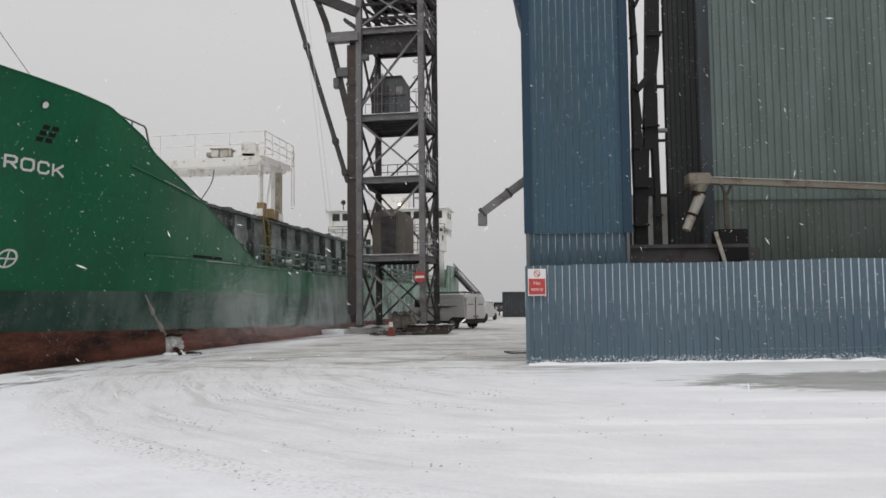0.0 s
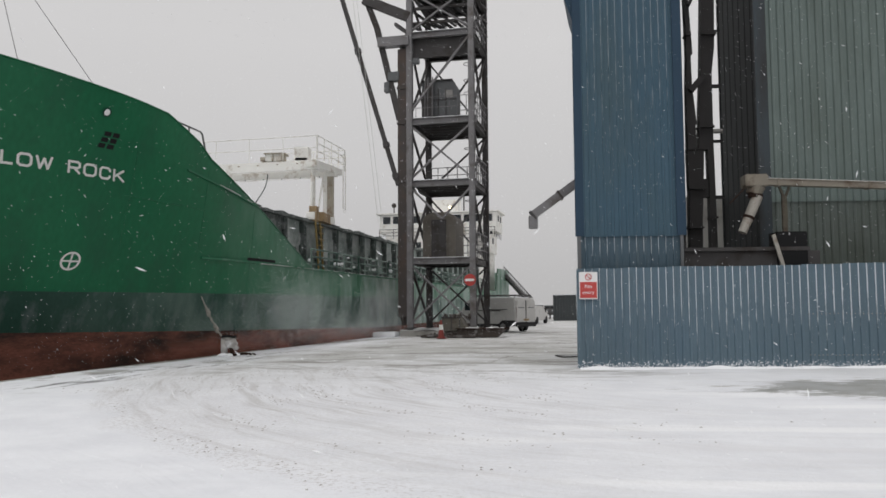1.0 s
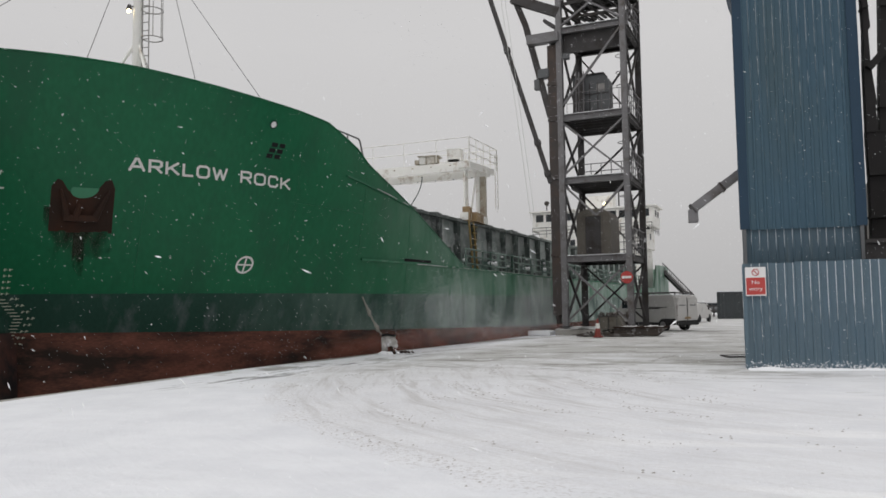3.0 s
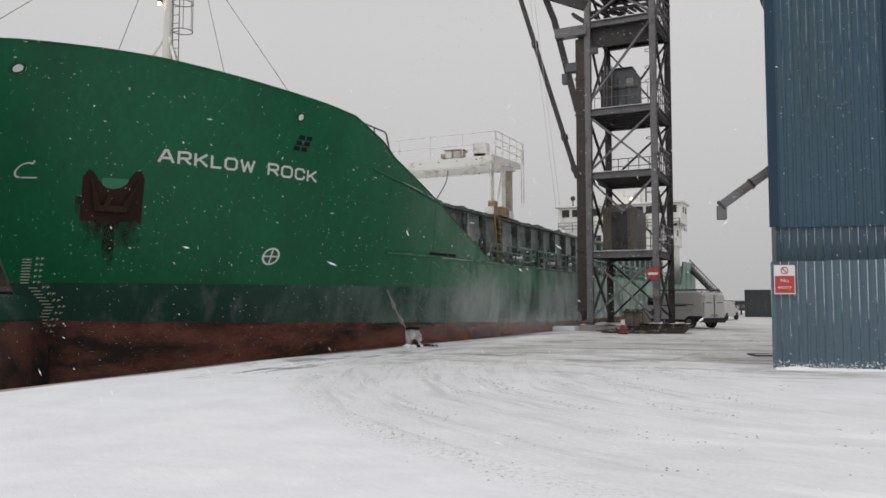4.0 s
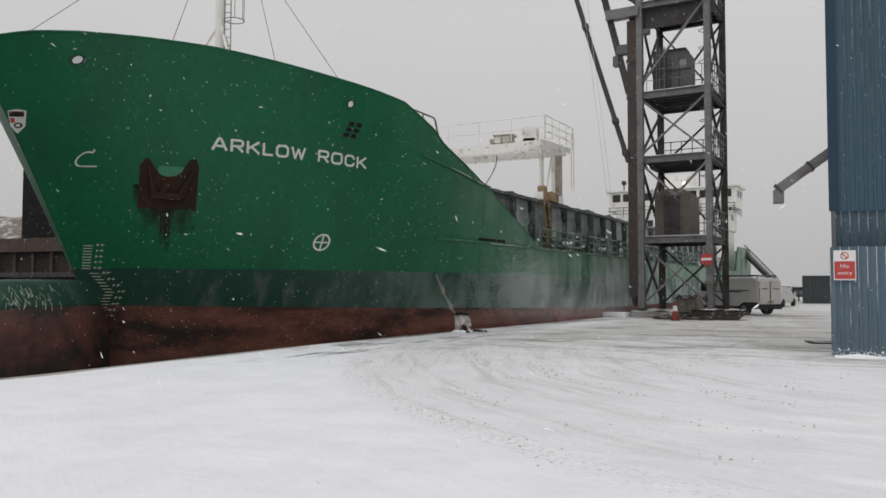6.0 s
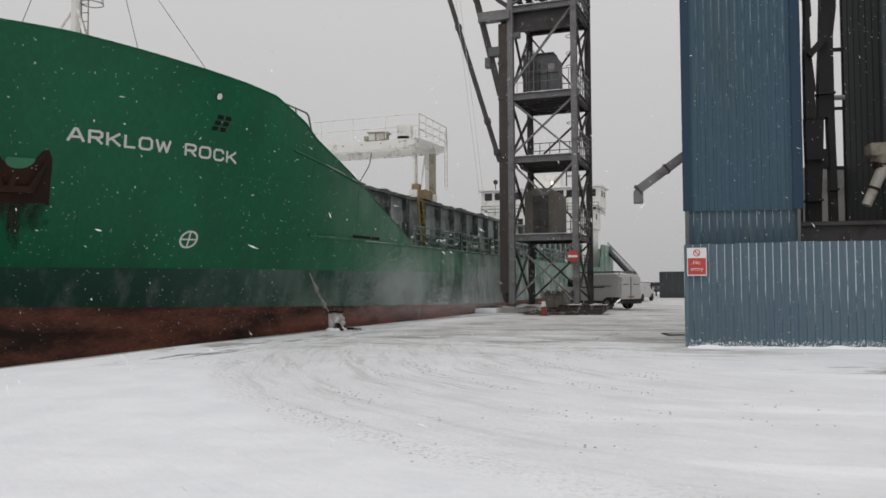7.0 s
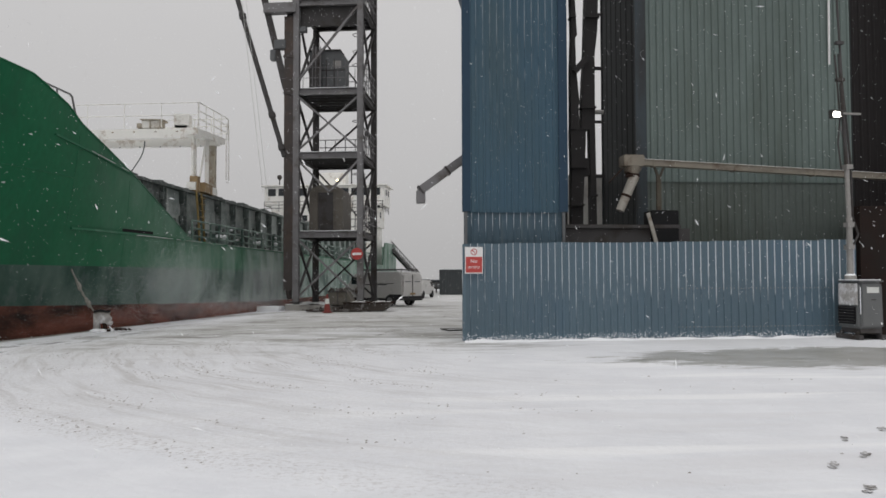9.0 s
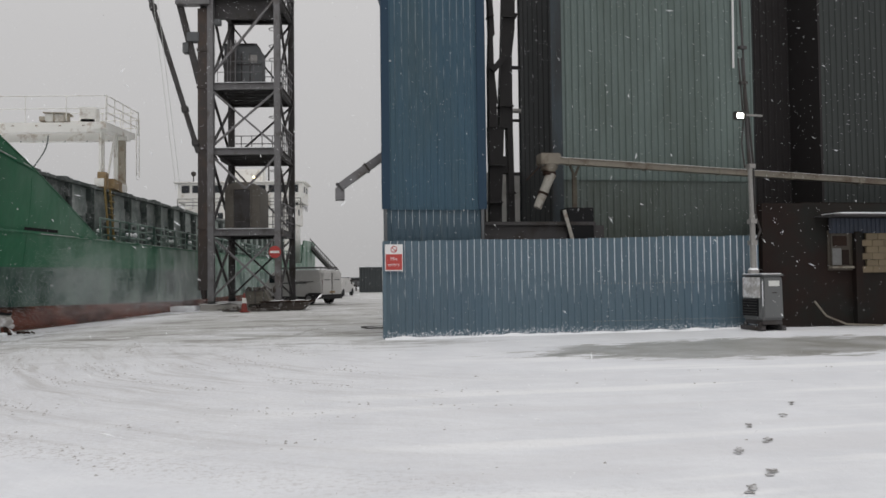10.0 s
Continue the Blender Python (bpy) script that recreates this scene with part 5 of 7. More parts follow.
def rubble_tub():
    ob = thing("rubble_tub", (-1.95, 39.55, 0.31), -9.3, "drab tapered steel tub heaped with frosted scrap", "tub")
    bm = bmx()
    f = bm.faces.new([bm.verts.new((x, -0.5, z)) for x, z in ((-0.42, 0.0), (0.55, 0.0), (0.72, 0.12), (0.42, 0.66), (-0.52, 0.66))])
    r = bmesh.ops.extrude_face_region(bm, geom=[f])
    bmesh.ops.translate(bm, vec=(0, 0.95, 0), verts=[v for v in r["geom"] if isinstance(v, bmesh.types.BMVert)])
    bmesh.ops.recalc_face_normals(bm, faces=bm.faces)
    part("shell", bm, TUB_DRAB, ob)
    bm = bmx()
    beam(bm, (-0.54, -0.51, 0.65), (0.44, -0.51, 0.65), 0.06, 0.05)
    for x in (-0.48, -0.02, 0.40):
        beam(bm, (x, -0.515, 0.02), (x, -0.515, 0.64), 0.03, 0.05)
    part("rim", bm, STEEL_DARK, ob)
    rng = random.Random(8)
    bm = bmx()
    for i in range(26):
        c = Vector((rng.uniform(-0.5, 0.9), rng.uniform(-0.4, 0.3), 0.66 + rng.uniform(0, 0.14) - (0.35 if i % 4 == 0 else 0)))
        bmesh.ops.create_icosphere(bm, subdivisions=1, radius=rng.uniform(0.05, 0.12), matrix=Matrix.Translation(c) @ pose(0, 0, 0, 50 * i, 30 * i, 20 * i) @ Matrix.Diagonal((1.7, 0.8, 0.7, 1)))
    tagged(part("scrap_heap", bm, DEBRIS, ob, "dark scrap dusted with snow"), kind="stuff")


TUB_DRAB = mat("drab_tub_steel", (0.13, 0.12, 0.10), 0.75, var=0.3, scale=3, stain=(0.07, 0.045, 0.03), stain_scale=2)
rubble_tub()


def timber_deck():
    ob = thing("timber_mat", (-2.0, 38.4, 0), -6, "dark wet timber mat half under slush at the tower foot", "timber mat")
    for i in range(5):
        part("board", box(bmx(), (-0.1 + 0.03 * (i % 2), -0.5 + 0.24 * i, 0.07), (2.7 - 0.12 * (i % 3), 0.21, 0.12), bevel=0.01), DEBRIS, ob)


timber_deck()


def far_barrier():
    ob = thing("post_barrier", (5.9, 86.0, 0), 8, "low dark post-and-rail barrier far along the quay", "barrier")
    for i in range(6):
        part("post", box(bmx(), (-1.1 + 0.5 * i, 0, 0.62), (0.14, 0.14, 1.24), bevel=0.01), STEEL_DARK, ob)
    for z in (0.6, 1.12):
        part("rail", box(bmx(), (0.15, -0.03, z), (2.9, 0.08, 0.16)), STEEL_DARK, ob)
    part("stacked_box", box(bmx(), (-0.7, 0.9, 0.75), (0.9, 0.9, 1.5), bevel=0.03), CONTAINER, ob)


far_barrier()


# ---- van, cars and container further along the quay ----
TAIL_LENS = mat("tail_lens", (0.10, 0.02, 0.018), 0.3)


def van():
    ob = thing("panel_van", (0.05, 47.0, 0), 50 + 90, "white panel van with roof rack parked on the snow", "van")
    # local x forward
    bm = bmx()
    prof = [(-2.45, 0.35), (-2.45, 1.15), (-2.38, 1.90), (-2.2, 1.98), (0.9, 1.98), (1.25, 1.85), (1.85, 1.15), (2.35, 0.98), (2.45, 0.75), (2.45, 0.35)]
    f = bm.faces.new([bm.verts.new((x, -0.95, z)) for x, z in prof])
    r = bmesh.ops.extrude_face_region(bm, geom=[f])
    bmesh.ops.translate(bm, vec=(0, 1.9, 0), verts=[v for v in r["geom"] if isinstance(v, bmesh.types.BMVert)])
    bmesh.ops.recalc_face_normals(bm, faces=bm.faces)
    bmesh.ops.bevel(bm, geom=list(bm.edges), offset=0.05, segments=2, affect="EDGES")
    part("body", bm, VAN_WHITE, ob)
    for x in (-1.55, 1.55):
        for y in (-0.88, 0.88):
            t = part("wheel", tube(bmx(), (x, y - 0.11, 0.33), (x, y + 0.11, 0.33), 0.33, 22), TYRE, ob)
            part("hub", tube(bmx(), (x, y - 0.125, 0.33), (x, y + 0.125, 0.33), 0.19, 14), STEEL, t)
    bm = box(bmx(), (-2.47, 0, 0.45), (0.10, 1.86, 0.26), bevel=0.03)
    part("bumper", bm, TYRE, ob)
    for y in (-0.80, 0.80):
        part("tail_light", box(bmx(), (-2.44, y, 1.12), (0.06, 0.14, 0.62), bevel=0.01), TAIL_LENS, ob)
    bm = bmx()
    box(bm, (-2.455, 0, 1.15), (0.02, 0.03, 1.35))
    box(bm, (-2.455, 0, 0.72), (0.025, 0.5, 0.10))
    for s in (-0.962, 0.962):
        box(bm, (-0.4, s, 1.25), (1.9, 0.02, 0.05))
        box(bm, (0, s, 0.40), (3.9, 0.04, 0.16))
        box(bm, (0.45, s, 1.1), (0.02, 0.015, 1.3))
    part("trim", bm, TYRE, ob)
    for s in (-0.962, 0.962):
        part("flank_strip", box(bmx(), (-1.95, s, 0.52), (0.95, 0.03, 0.34), bevel=0.01), TYRE, ob, "black strip low on the rear flank")
        part("sliding_rail", box(bmx(), (-1.1, s, 1.32), (1.5, 0.02, 0.03)), TYRE, ob)
    for y in (-0.46, 0.46):
        part("rear_door", box(bmx(), (-2.468, y, 1.20), (0.02, 0.82, 1.22), bevel=0.008), VAN_WHITE, ob)
        part("writing_bar", box(bmx(), (-2.482, y, 1.42), (0.008, 0.5, 0.06)), CABIN_GREY, ob)
    part("number_plate", box(bmx(), (-2.485, 0, 0.72), (0.012, 0.50, 0.11)), BOGIE, ob, "plain yellowish plate")
    part("roof_snow", box(bmx(), (-0.65, 0, 2.00), (3.0, 1.7, 0.05), bevel=0.02), SNOW, ob)
    for s in (-0.955, 0.955):
        part("side_window", box(bmx(), (1.05, s, 1.48), (0.75, 0.02, 0.42)), GLASS_DARK, ob)
    bm = bmx()
    for y in (-0.7, 0.7):
        tube(bm, (-2.3, y, 2.14), (1.0, y, 2.14), 0.03, 6)
    for i in range(5):
        tube(bm, (-2.2 + 0.75 * i, -0.75, 2.12), (-2.2 + 0.75 * i, 0.75, 2.12), 0.03, 6)
        for y in (-0.7, 0.7):
            tube(bm, (-2.2 + 0.75 * i, y, 1.96), (-2.2 + 0.75 * i, y, 2.14), 0.025, 6)
    part("roof_rack", bm, STEEL_DARK, ob)


van()


def parked_car(x, y, turn, label, colour):
    ob = thing("parked_car", (x, y, 0), turn, label, "car", group="cars along the quay")
    bm = bmx()
    prof = [(-2.1, 0.3), (-2.1, 0.85), (-1.9, 1.0), (-1.5, 1.45), (0.4, 1.48), (1.1, 0.98), (2.0, 0.82), (2.1, 0.6), (2.1, 0.3)]
    f = bm.faces.new([bm.verts.new((px, -0.85, z)) for px, z in prof])
    r = bmesh.ops.extrude_face_region(bm, geom=[f])
    bmesh.ops.translate(bm, vec=(0, 1.7, 0), verts=[v for v in r["geom"] if isinstance(v, bmesh.types.BMVert)])
    bmesh.ops.recalc_face_normals(bm, faces=bm.faces)
    bmesh.ops.bevel(bm, geom=list(bm.edges), offset=0.06, segments=2, affect="EDGES")
    part("body", bm, colour, ob)
    for px in (-1.3, 1.3):
        for py in (-0.78, 0.78):
            part("wheel", tube(bmx(), (px, py - 0.1, 0.3), (px, py + 0.1, 0.3), 0.3, 18), TYRE, ob)
    part("rear_window", box(bmx(), (-1.75, 0, 1.22), (0.05, 1.3, 0.3), pose(0, 0, 0, 0, 0, 0)), GLASS_DARK, ob)


parked_car(3.25, 65.0, 70, "snow-dusted white car parked beyond the van", VAN_WHITE)
parked_car(5.0, 90.0, 70, "pale car parked far along the quay", VAN_WHITE)
parked_car(7.2, 96.0, 80, "grey car parked far along the quay", CABIN_GREY)


def container():
    ob = thing("shipping_container", (7.2, 76.5, 0), -4, "dark steel container with snow on its roof", "container")
    bm = bmx()
    corrugated(bm, (-1.22, 0), (1.6, 0), 0.12, 2.4, 0.28, 0.04)
    box(bm, (0.19, 3.1, 1.25), (2.8, 6.0, 2.3))
    part("shell", bm, CONTAINER, ob)
    bm = bmx()
    for x in (-1.22, 1.6):
        box(bm, (x, 0, 1.25), (0.14, 0.14, 2.44))
    box(bm, (0.19, 0, 2.42), (2.9, 0.14, 0.12))
    box(bm, (0.19, 0, 0.10), (2.9, 0.14, 0.16))
    part("frame", bm, CONTAINER, ob)
    part("roof_snow", box(bmx(), (0.19, 3.0, 2.51), (2.8, 6.0, 0.06)), SNOW, ob)


container()


def gangway():
    ob = thing("gangway", (0, 0, 0), 0, "frosted ship's gangway sloping down to the quay", "gangway")
    a, b = Vector((1.3, 85, 4.8)), Vector((4.4, 86, 1.4))
    bm = bmx()
    beam(bm, a, b, 0.8, 0.25)
    part("walkway", bm, STEEL_DARK, ob)
    bm = bmx()
    for off in (-0.4, 0.4):
        o = Vector((0, off, 0))
        for k in (0.45, 0.9):
            tube(bm, a + o + Vector((0, 0, k)), b + o + Vector((0, 0, k)), 0.035, 5)
        for i in range(15):
            p = a + (b - a) * i / 14 + o
            tube(bm, p, p + Vector((0, 0, 0.95)), 0.025, 5)
    part("guard_rail", bm, STEEL, ob)
    bm = bmx()
    tube(bm, b + Vector((-0.4, 0, -0.1)), b + Vector((-0.4, 0, -1.4)), 0.08)
    tube(bm, b + Vector((-0.1, 0, -0.1)), b + Vector((0.1, 0, -1.4)), 0.08)
    part("foot", bm, STEEL_DARK, ob)


gangway()


# ---- fence ----
def driven_snow(m, z_low, z_high, foot_amount, cover=0.92):
    """Adds driven snow to a profiled sheet's material."""
    n, l = m.node_tree.nodes, m.node_tree.links
    b = n["Principled BSDF"]
    src = b.inputs["Base Color"].links[0].from_socket
    geo, nz, sp, ps = n.new("ShaderNodeNewGeometry"), n.new("ShaderNodeTexNoise"), n.new("ShaderNodeSeparateXYZ"), n.new("ShaderNodeSeparateXYZ")
    l.new(geo.outputs["True Normal"], sp.inputs[0])
    l.new(geo.outputs["Position"], ps.inputs[0])
    mp = n.new("ShaderNodeMapping")
    mp.inputs["Scale"].default_value = (4.0, 1, 1.3)
    l.new(geo.outputs["Position"], mp.inputs["Vector"])
    l.new(mp.outputs[0], nz.inputs["Vector"])
    nz.inputs["Scale"].default_value, nz.inputs["Detail"].default_value, nz.inputs["Roughness"].default_value = 1.7, 5, 0.6
    # driven snow clings to the flanks of the ribs that face the wind, most near the top, and to the foot
    flank, high, foot = n.new("ShaderNodeMapRange"), n.new("ShaderNodeMapRange"), n.new("ShaderNodeMapRange")
    flank.inputs["From Min"].default_value, flank.inputs["From Max"].default_value = -0.25, -0.6
    l.new(sp.outputs["X"], flank.inputs["Value"])
    high.inputs["From Min"].default_value, high.inputs["From Max"].default_value, high.inputs["To Min"].default_value, high.inputs["To Max"].default_value = z_low, z_high, -0.34, 0.26
    l.new(ps.outputs["Z"], high.inputs["Value"])
    addn, thr = n.new("ShaderNodeMath"), n.new("ShaderNodeMapRange")
    addn.operation = "ADD"
    l.new(nz.outputs["Fac"], addn.inputs[0])
    l.new(high.outputs[0], addn.inputs[1])
    thr.inputs["From Min"].default_value, thr.inputs["From Max"].default_value, thr.inputs["To Max"].default_value = 0.32, 0.58, cover
    l.new(addn.outputs[0], thr.inputs["Value"])
    f1 = n.new("ShaderNodeMath")
    f1.operation = "MULTIPLY"
    l.new(flank.outputs[0], f1.inputs[0])
    l.new(thr.outputs[0], f1.inputs[1])
    nz2 = n.new("ShaderNodeTexNoise")
    nz2.inputs["Scale"].default_value, nz2.inputs["Detail"].default_value = 24, 6
    l.new(geo.outputs["Position"], nz2.inputs["Vector"])
    foot.inputs["From Min"].default_value, foot.inputs["From Max"].default_value, foot.inputs["To Min"].default_value, foot.inputs["To Max"].default_value = 0.0, 0.28, foot_amount, -0.10
    l.new(ps.outputs["Z"], foot.inputs["Value"])
    a2, t2, mxn, mx = n.new("ShaderNodeMath"), n.new("ShaderNodeMapRange"), n.new("ShaderNodeMath"), n.new("ShaderNodeMix")
    a2.operation, mxn.operation = "ADD", "MAXIMUM"
    l.new(nz2.outputs["Fac"], a2.inputs[0])
    l.new(foot.outputs[0], a2.inputs[1])
    t2.inputs["From Min"].default_value, t2.inputs["From Max"].default_value = 0.60, 0.66
    l.new(a2.outputs[0], t2.inputs["Value"])
    l.new(f1.outputs[0], mxn.inputs[0])
    l.new(t2.outputs[0], mxn.inputs[1])
    mx.data_type = "RGBA"
    mx.inputs["B"].default_value = (0.78, 0.80, 0.83, 1)
    l.new(mxn.outputs[0], mx.inputs["Factor"])
    l.new(src, mx.inputs["A"])
    l.new(mx.outputs["Result"], b.inputs["Base Color"])
    return m


FENCE = driven_snow(mat("blue_grey_fence_sheet", (0.092, 0.142, 0.178), 0.5, var=0.14, scale=0.9, fine=20, bump=0.05, stretch=(1, 1, 0.3), stain=(0.078, 0.132, 0.178), stain_scale=0.6, island=0.10), 0.4, 2.3, 0.12)
FA, FB = Vector((2.20, 19.78)), Vector((12.95, 20.22))


def build_fence():
    ob = thing("sheet_fence", (FA.x, FA.y, 0), 0, "blue-grey corrugated metal fence with snow on its ribs", "fence")
    ob.matrix_basis = Matrix()
    # two makes of sheet: a close profile from the corner, a wider one beyond
    fm = FA + (FB - FA) * 0.515
    for p, q, z0, z1, ribs in ((FA, fm, 2.49, 2.55, 6), (fm, FB, 2.56, 2.63, 5)):
        for i in range(5):
            a, b = p + (q - p) * (i / 5), p + (q - p) * ((i + 1) / 5)
            off = Vector((0, -0.004 if i % 2 else 0.004))
            zt = z0 + (z1 - z0) * (i + 0.5) / 5 + 0.010 * (i % 3 - 1)
            bm = corrugated(bmx(), a + off, b + off, 0.0, zt, (b - a).length / ribs, 0.034, rows=6, ragged=0.02, rib=(0.66, 0.72, 0.92))
            part("panel", bm, FENCE, ob)
    bm = bmx()
    for i in range(52):
        x = fm.x + 0.14 + 0.1035 * i
        y = FA.y + (FB.y - FA.y) * (x - FA.x) / (FB.x - FA.x) - 0.012
        for z in (0.30, 1.32):
            box(bm, (x, y, z + 0.01 * noise.noise((x * 5, z, 0))), (0.022, 0.02, 0.022))
    tagged(part("fixing", bm, ZINC, ob, "frosted fixing screws in rows"), kind="stuff")
    rng = random.Random(17)
    bm = bmx()
    for i in range(280):
        x = FA.x + 0.05 + (FB.x - FA.x - 0.1) * i / 280 + rng.uniform(-0.02, 0.02)
        y = FA.y + (FB.y - FA.y) * (x - FA.x) / (FB.x - FA.x) - 0.03
        r = rng.uniform(0.008, 0.022) * (1.0 if x < fm.x else 0.7)
        bmesh.ops.create_icosphere(bm, subdivisions=1, radius=r, matrix=Matrix.Translation((x, y, 0.02 + 0.16 * rng.random() ** 1.3)) @ pose(0, 0, 0, 40 * i, 25 * i, 70 * i) @ Matrix.Diagonal((1.3, 0.5, 0.8, 1)))
    tagged(part("caked_snow", bm, SNOW, ob, "snow caked in the pans at the foot"), kind="stuff")
    part("corner_post", box(bmx(), (FA.x - 0.03, FA.y + 0.02, 1.24), (0.10, 0.12, 2.48), bevel=0.01), FENCE, ob, "pale corner flashing")
    # return along the passage
    bm = corrugated(bmx(), (FA.x + 0.55, FA.y + 3.2), (FA.x + 0.03, FA.y + 0.08), 0.0, 2.45, 0.2244, 0.03)
    part("return_panel", bm, FENCE, ob)
    # drift at the foot
    bm = bmx()
    rows = []
    for i in range(121):
        x = FA.x - 0.04 + (FB.x + 0.5 - FA.x) * i / 120
        y = FA.y + (FB.y - FA.y) * i / 120
        w = 0.22 + 0.14 * noise.noise((x * 0.9, 0, 0))
        h = 0.05 + 0.05 * noise.noise((x * 1.7, 5, 0))
        rows.append([bm.verts.new((x, y - 0.05 - w * k, -0.02 + h * max(0.0, 1 - k) ** 1.5 + 0.005 * noise.noise((x * 8, k * 3, 0)))) for k in (0, 0.25, 0.5, 0.75, 1.1)])
    for a, b in zip(rows, rows[1:]):
        for k in range(4):
            bm.faces.new((a[k], a[k + 1], b[k + 1], b[k]))
    tagged(part("snow_drift", bm, SNOW, smooth=True), "low snow drift along the foot of the fence", "snow", kind="stuff")


build_fence()


def no_entry_board():
    ob = thing("warning_sign", (2.405, 19.70, 2.06), 2, "red and white no entry warning board on the fence", "sign")
    part("board", box(bmx(), (0, 0, 0), (0.46, 0.012, 0.68), bevel=0.004), SIGN_WHITE, ob)
    part("red_panel", box(bmx(), (0, -0.009, -0.11), (0.42, 0.006, 0.40)), RED, ob)
    bm = ring(bmx(), 0.065, 0.085, 28)
    rect(bm, -0.012, -0.075, 0.012, 0.075)
    for v in bm.verts:
        v.co = pose(0, -0.0105, 0.215, 90) @ (pose(0, 0, 0, 0, 0, 45) @ v.co)
    part("symbol", bm, RED, ob, "red prohibition ring")
    for body, z in (("No", -0.06), ("entry", -0.21)):
        bm = text_bm(body, 0.085, 1.15)
        xs = [v.co.x for v in bm.verts]
        cx = (min(xs) + max(xs)) / 2
        for v in bm.verts:
            v.co = pose(0, -0.0145, z, 90) @ Vector((v.co.x - cx, v.co.y, 0))
        part("lettering", bm, SIGN_WHITE, ob)


no_entry_board()


# ---- blue elevator building ----
def build_blue():
    ob = thing("blue_elevator", (3.6, 20.6, 0), 0, "tall narrow blue-clad grain elevator behind the fence", "building")
    ob.matrix_basis = Matrix()
    y, x0, x1, top = 20.6, 2.23, 5.05, 17.0
    bm = corrugated(bmx(), (x0 + 0.05, y), (x1 - 0.05, y), 3.36, top, 0.19, 0.03, rows=4)
    part("front_cladding", bm, BLUE, ob)
    bm = corrugated(bmx(), (x0 + 0.10, y + 0.05), (x1 - 0.12, y + 0.05), 0.0, 3.40, 0.19, 0.03, rows=3, rib=(0.66, 0.72, 0.92))
    part("lower_cladding", bm, BLUE_LOW, ob, "paler rain-streaked lower sheets")
    bm = corrugated(bmx(), (x0 + 0.42, y + 2.6), (x0 + 0.04, y + 0.02), 0.0, top, 0.19, 0.02)
    part("side_cladding", bm, BLUE, ob)
    bm = bmx()
    box(bm, (x1 - 0.06, y + 1.3, top / 2 + 1.0), (0.06, 2.6, top - 2.0))
    box(bm, ((x0 + x1) / 2 + 0.22, y + 2.62, top / 2), (x1 - x0 - 0.5, 0.06, top))
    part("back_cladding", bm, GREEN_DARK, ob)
    for xa, w in ((x0 - 0.02, 0.21), (x1 - 0.22, 0.24)):
        bm = bmx()
        box(bm, (xa + w / 2, y - 0.05, 3.38 + (top - 3.38) / 2), (w, 0.03, top - 3.38))
        box(bm, (xa + (0.02 if xa < 3 else w - 0.02), y + 0.03, 3.38 + (top - 3.38) / 2), (0.03, 0.16, top - 3.38))
        part("corner_flashing", bm, BLUE_TRIM, ob, "dark blue corner flashing")
    for xa in (x0 + 0.03, x1 - 0.14):
        part("corner_strip", box(bmx(), (xa + 0.04, y - 0.02, 1.7), (0.08, 0.06, 3.36)), CABIN_GREY, ob)
    bm = bmx()
    bm.faces.new([bm.verts.new(p) for p in ((x0 - 0.25, y - 0.02, 9.9), (x0, y - 0.02, 9.15), (x0, y - 0.02, top), (x0 - 0.25, y - 0.02, top))])
    r = bmesh.ops.extrude_face_region(bm, geom=list(bm.faces))
    bmesh.ops.translate(bm, vec=(0.4, 2.4, 0), verts=[v for v in r["geom"] if isinstance(v, bmesh.types.BMVert)])
    bmesh.ops.recalc_face_normals(bm, faces=bm.faces)
    part("eave", bm, BLUE_TRIM, ob)
    part("roof", box(bmx(), ((x0 + x1) / 2, y + 1.3, top + 0.05), (x1 - x0 + 0.5, 3.0, 0.12)), GREEN_DARK, ob)
    ch = thing("discharge_chute", (2.3, 21.5, 4.9), 0, "grey rectangular discharge chute sloping from the blue building", "chute")
    ch.matrix_basis = Matrix()
    bm = bmx()
    beam(bm, (2.55, 21.5, 5.08), (1.12, 21.5, 4.03), 0.34, 0.22)
    part("duct", bm, STEEL, ch)
    bm = box(bmx(), (1.15, 21.5, 3.86), (0.24, 0.36, 0.34), bevel=0.01)
    part("spout", bm, STEEL, ch)
    for k in (0.0, 0.45, 0.97):
        p = Vector((2.55 - 1.43 * k, 21.5, 5.08 - 1.05 * k))
        part("flange", beam(bmx(), p, p + Vector((-0.04, 0, -0.03)), 0.40, 0.27), STEEL_DARK, ch)


BLUE_LOW = mat("pale_blue_lower_sheets", (0.055, 0.098, 0.130), 0.55, var=0.2, scale=1.4, stretch=(3, 1, 0.3), stain=(0.10, 0.14, 0.16), stain_scale=1.6, stain_amount=0.25)
BLUE_LOW = driven_snow(BLUE_LOW, 2.75, 3.3, -0.2)
driven_snow(BLUE, 4.0, 12.0, -0.3, 0.30)
build_blue()


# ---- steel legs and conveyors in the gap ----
DUCT_BLACK = mat("black_ducting", (0.020, 0.018, 0.018), 0.75, var=0.3, scale=3)


PALE_RENDER = mat("pale_render", (0.55, 0.54, 0.51), 0.8, var=0.15, scale=1.5, stain=(0.35, 0.33, 0.30), stain_scale=1.2)


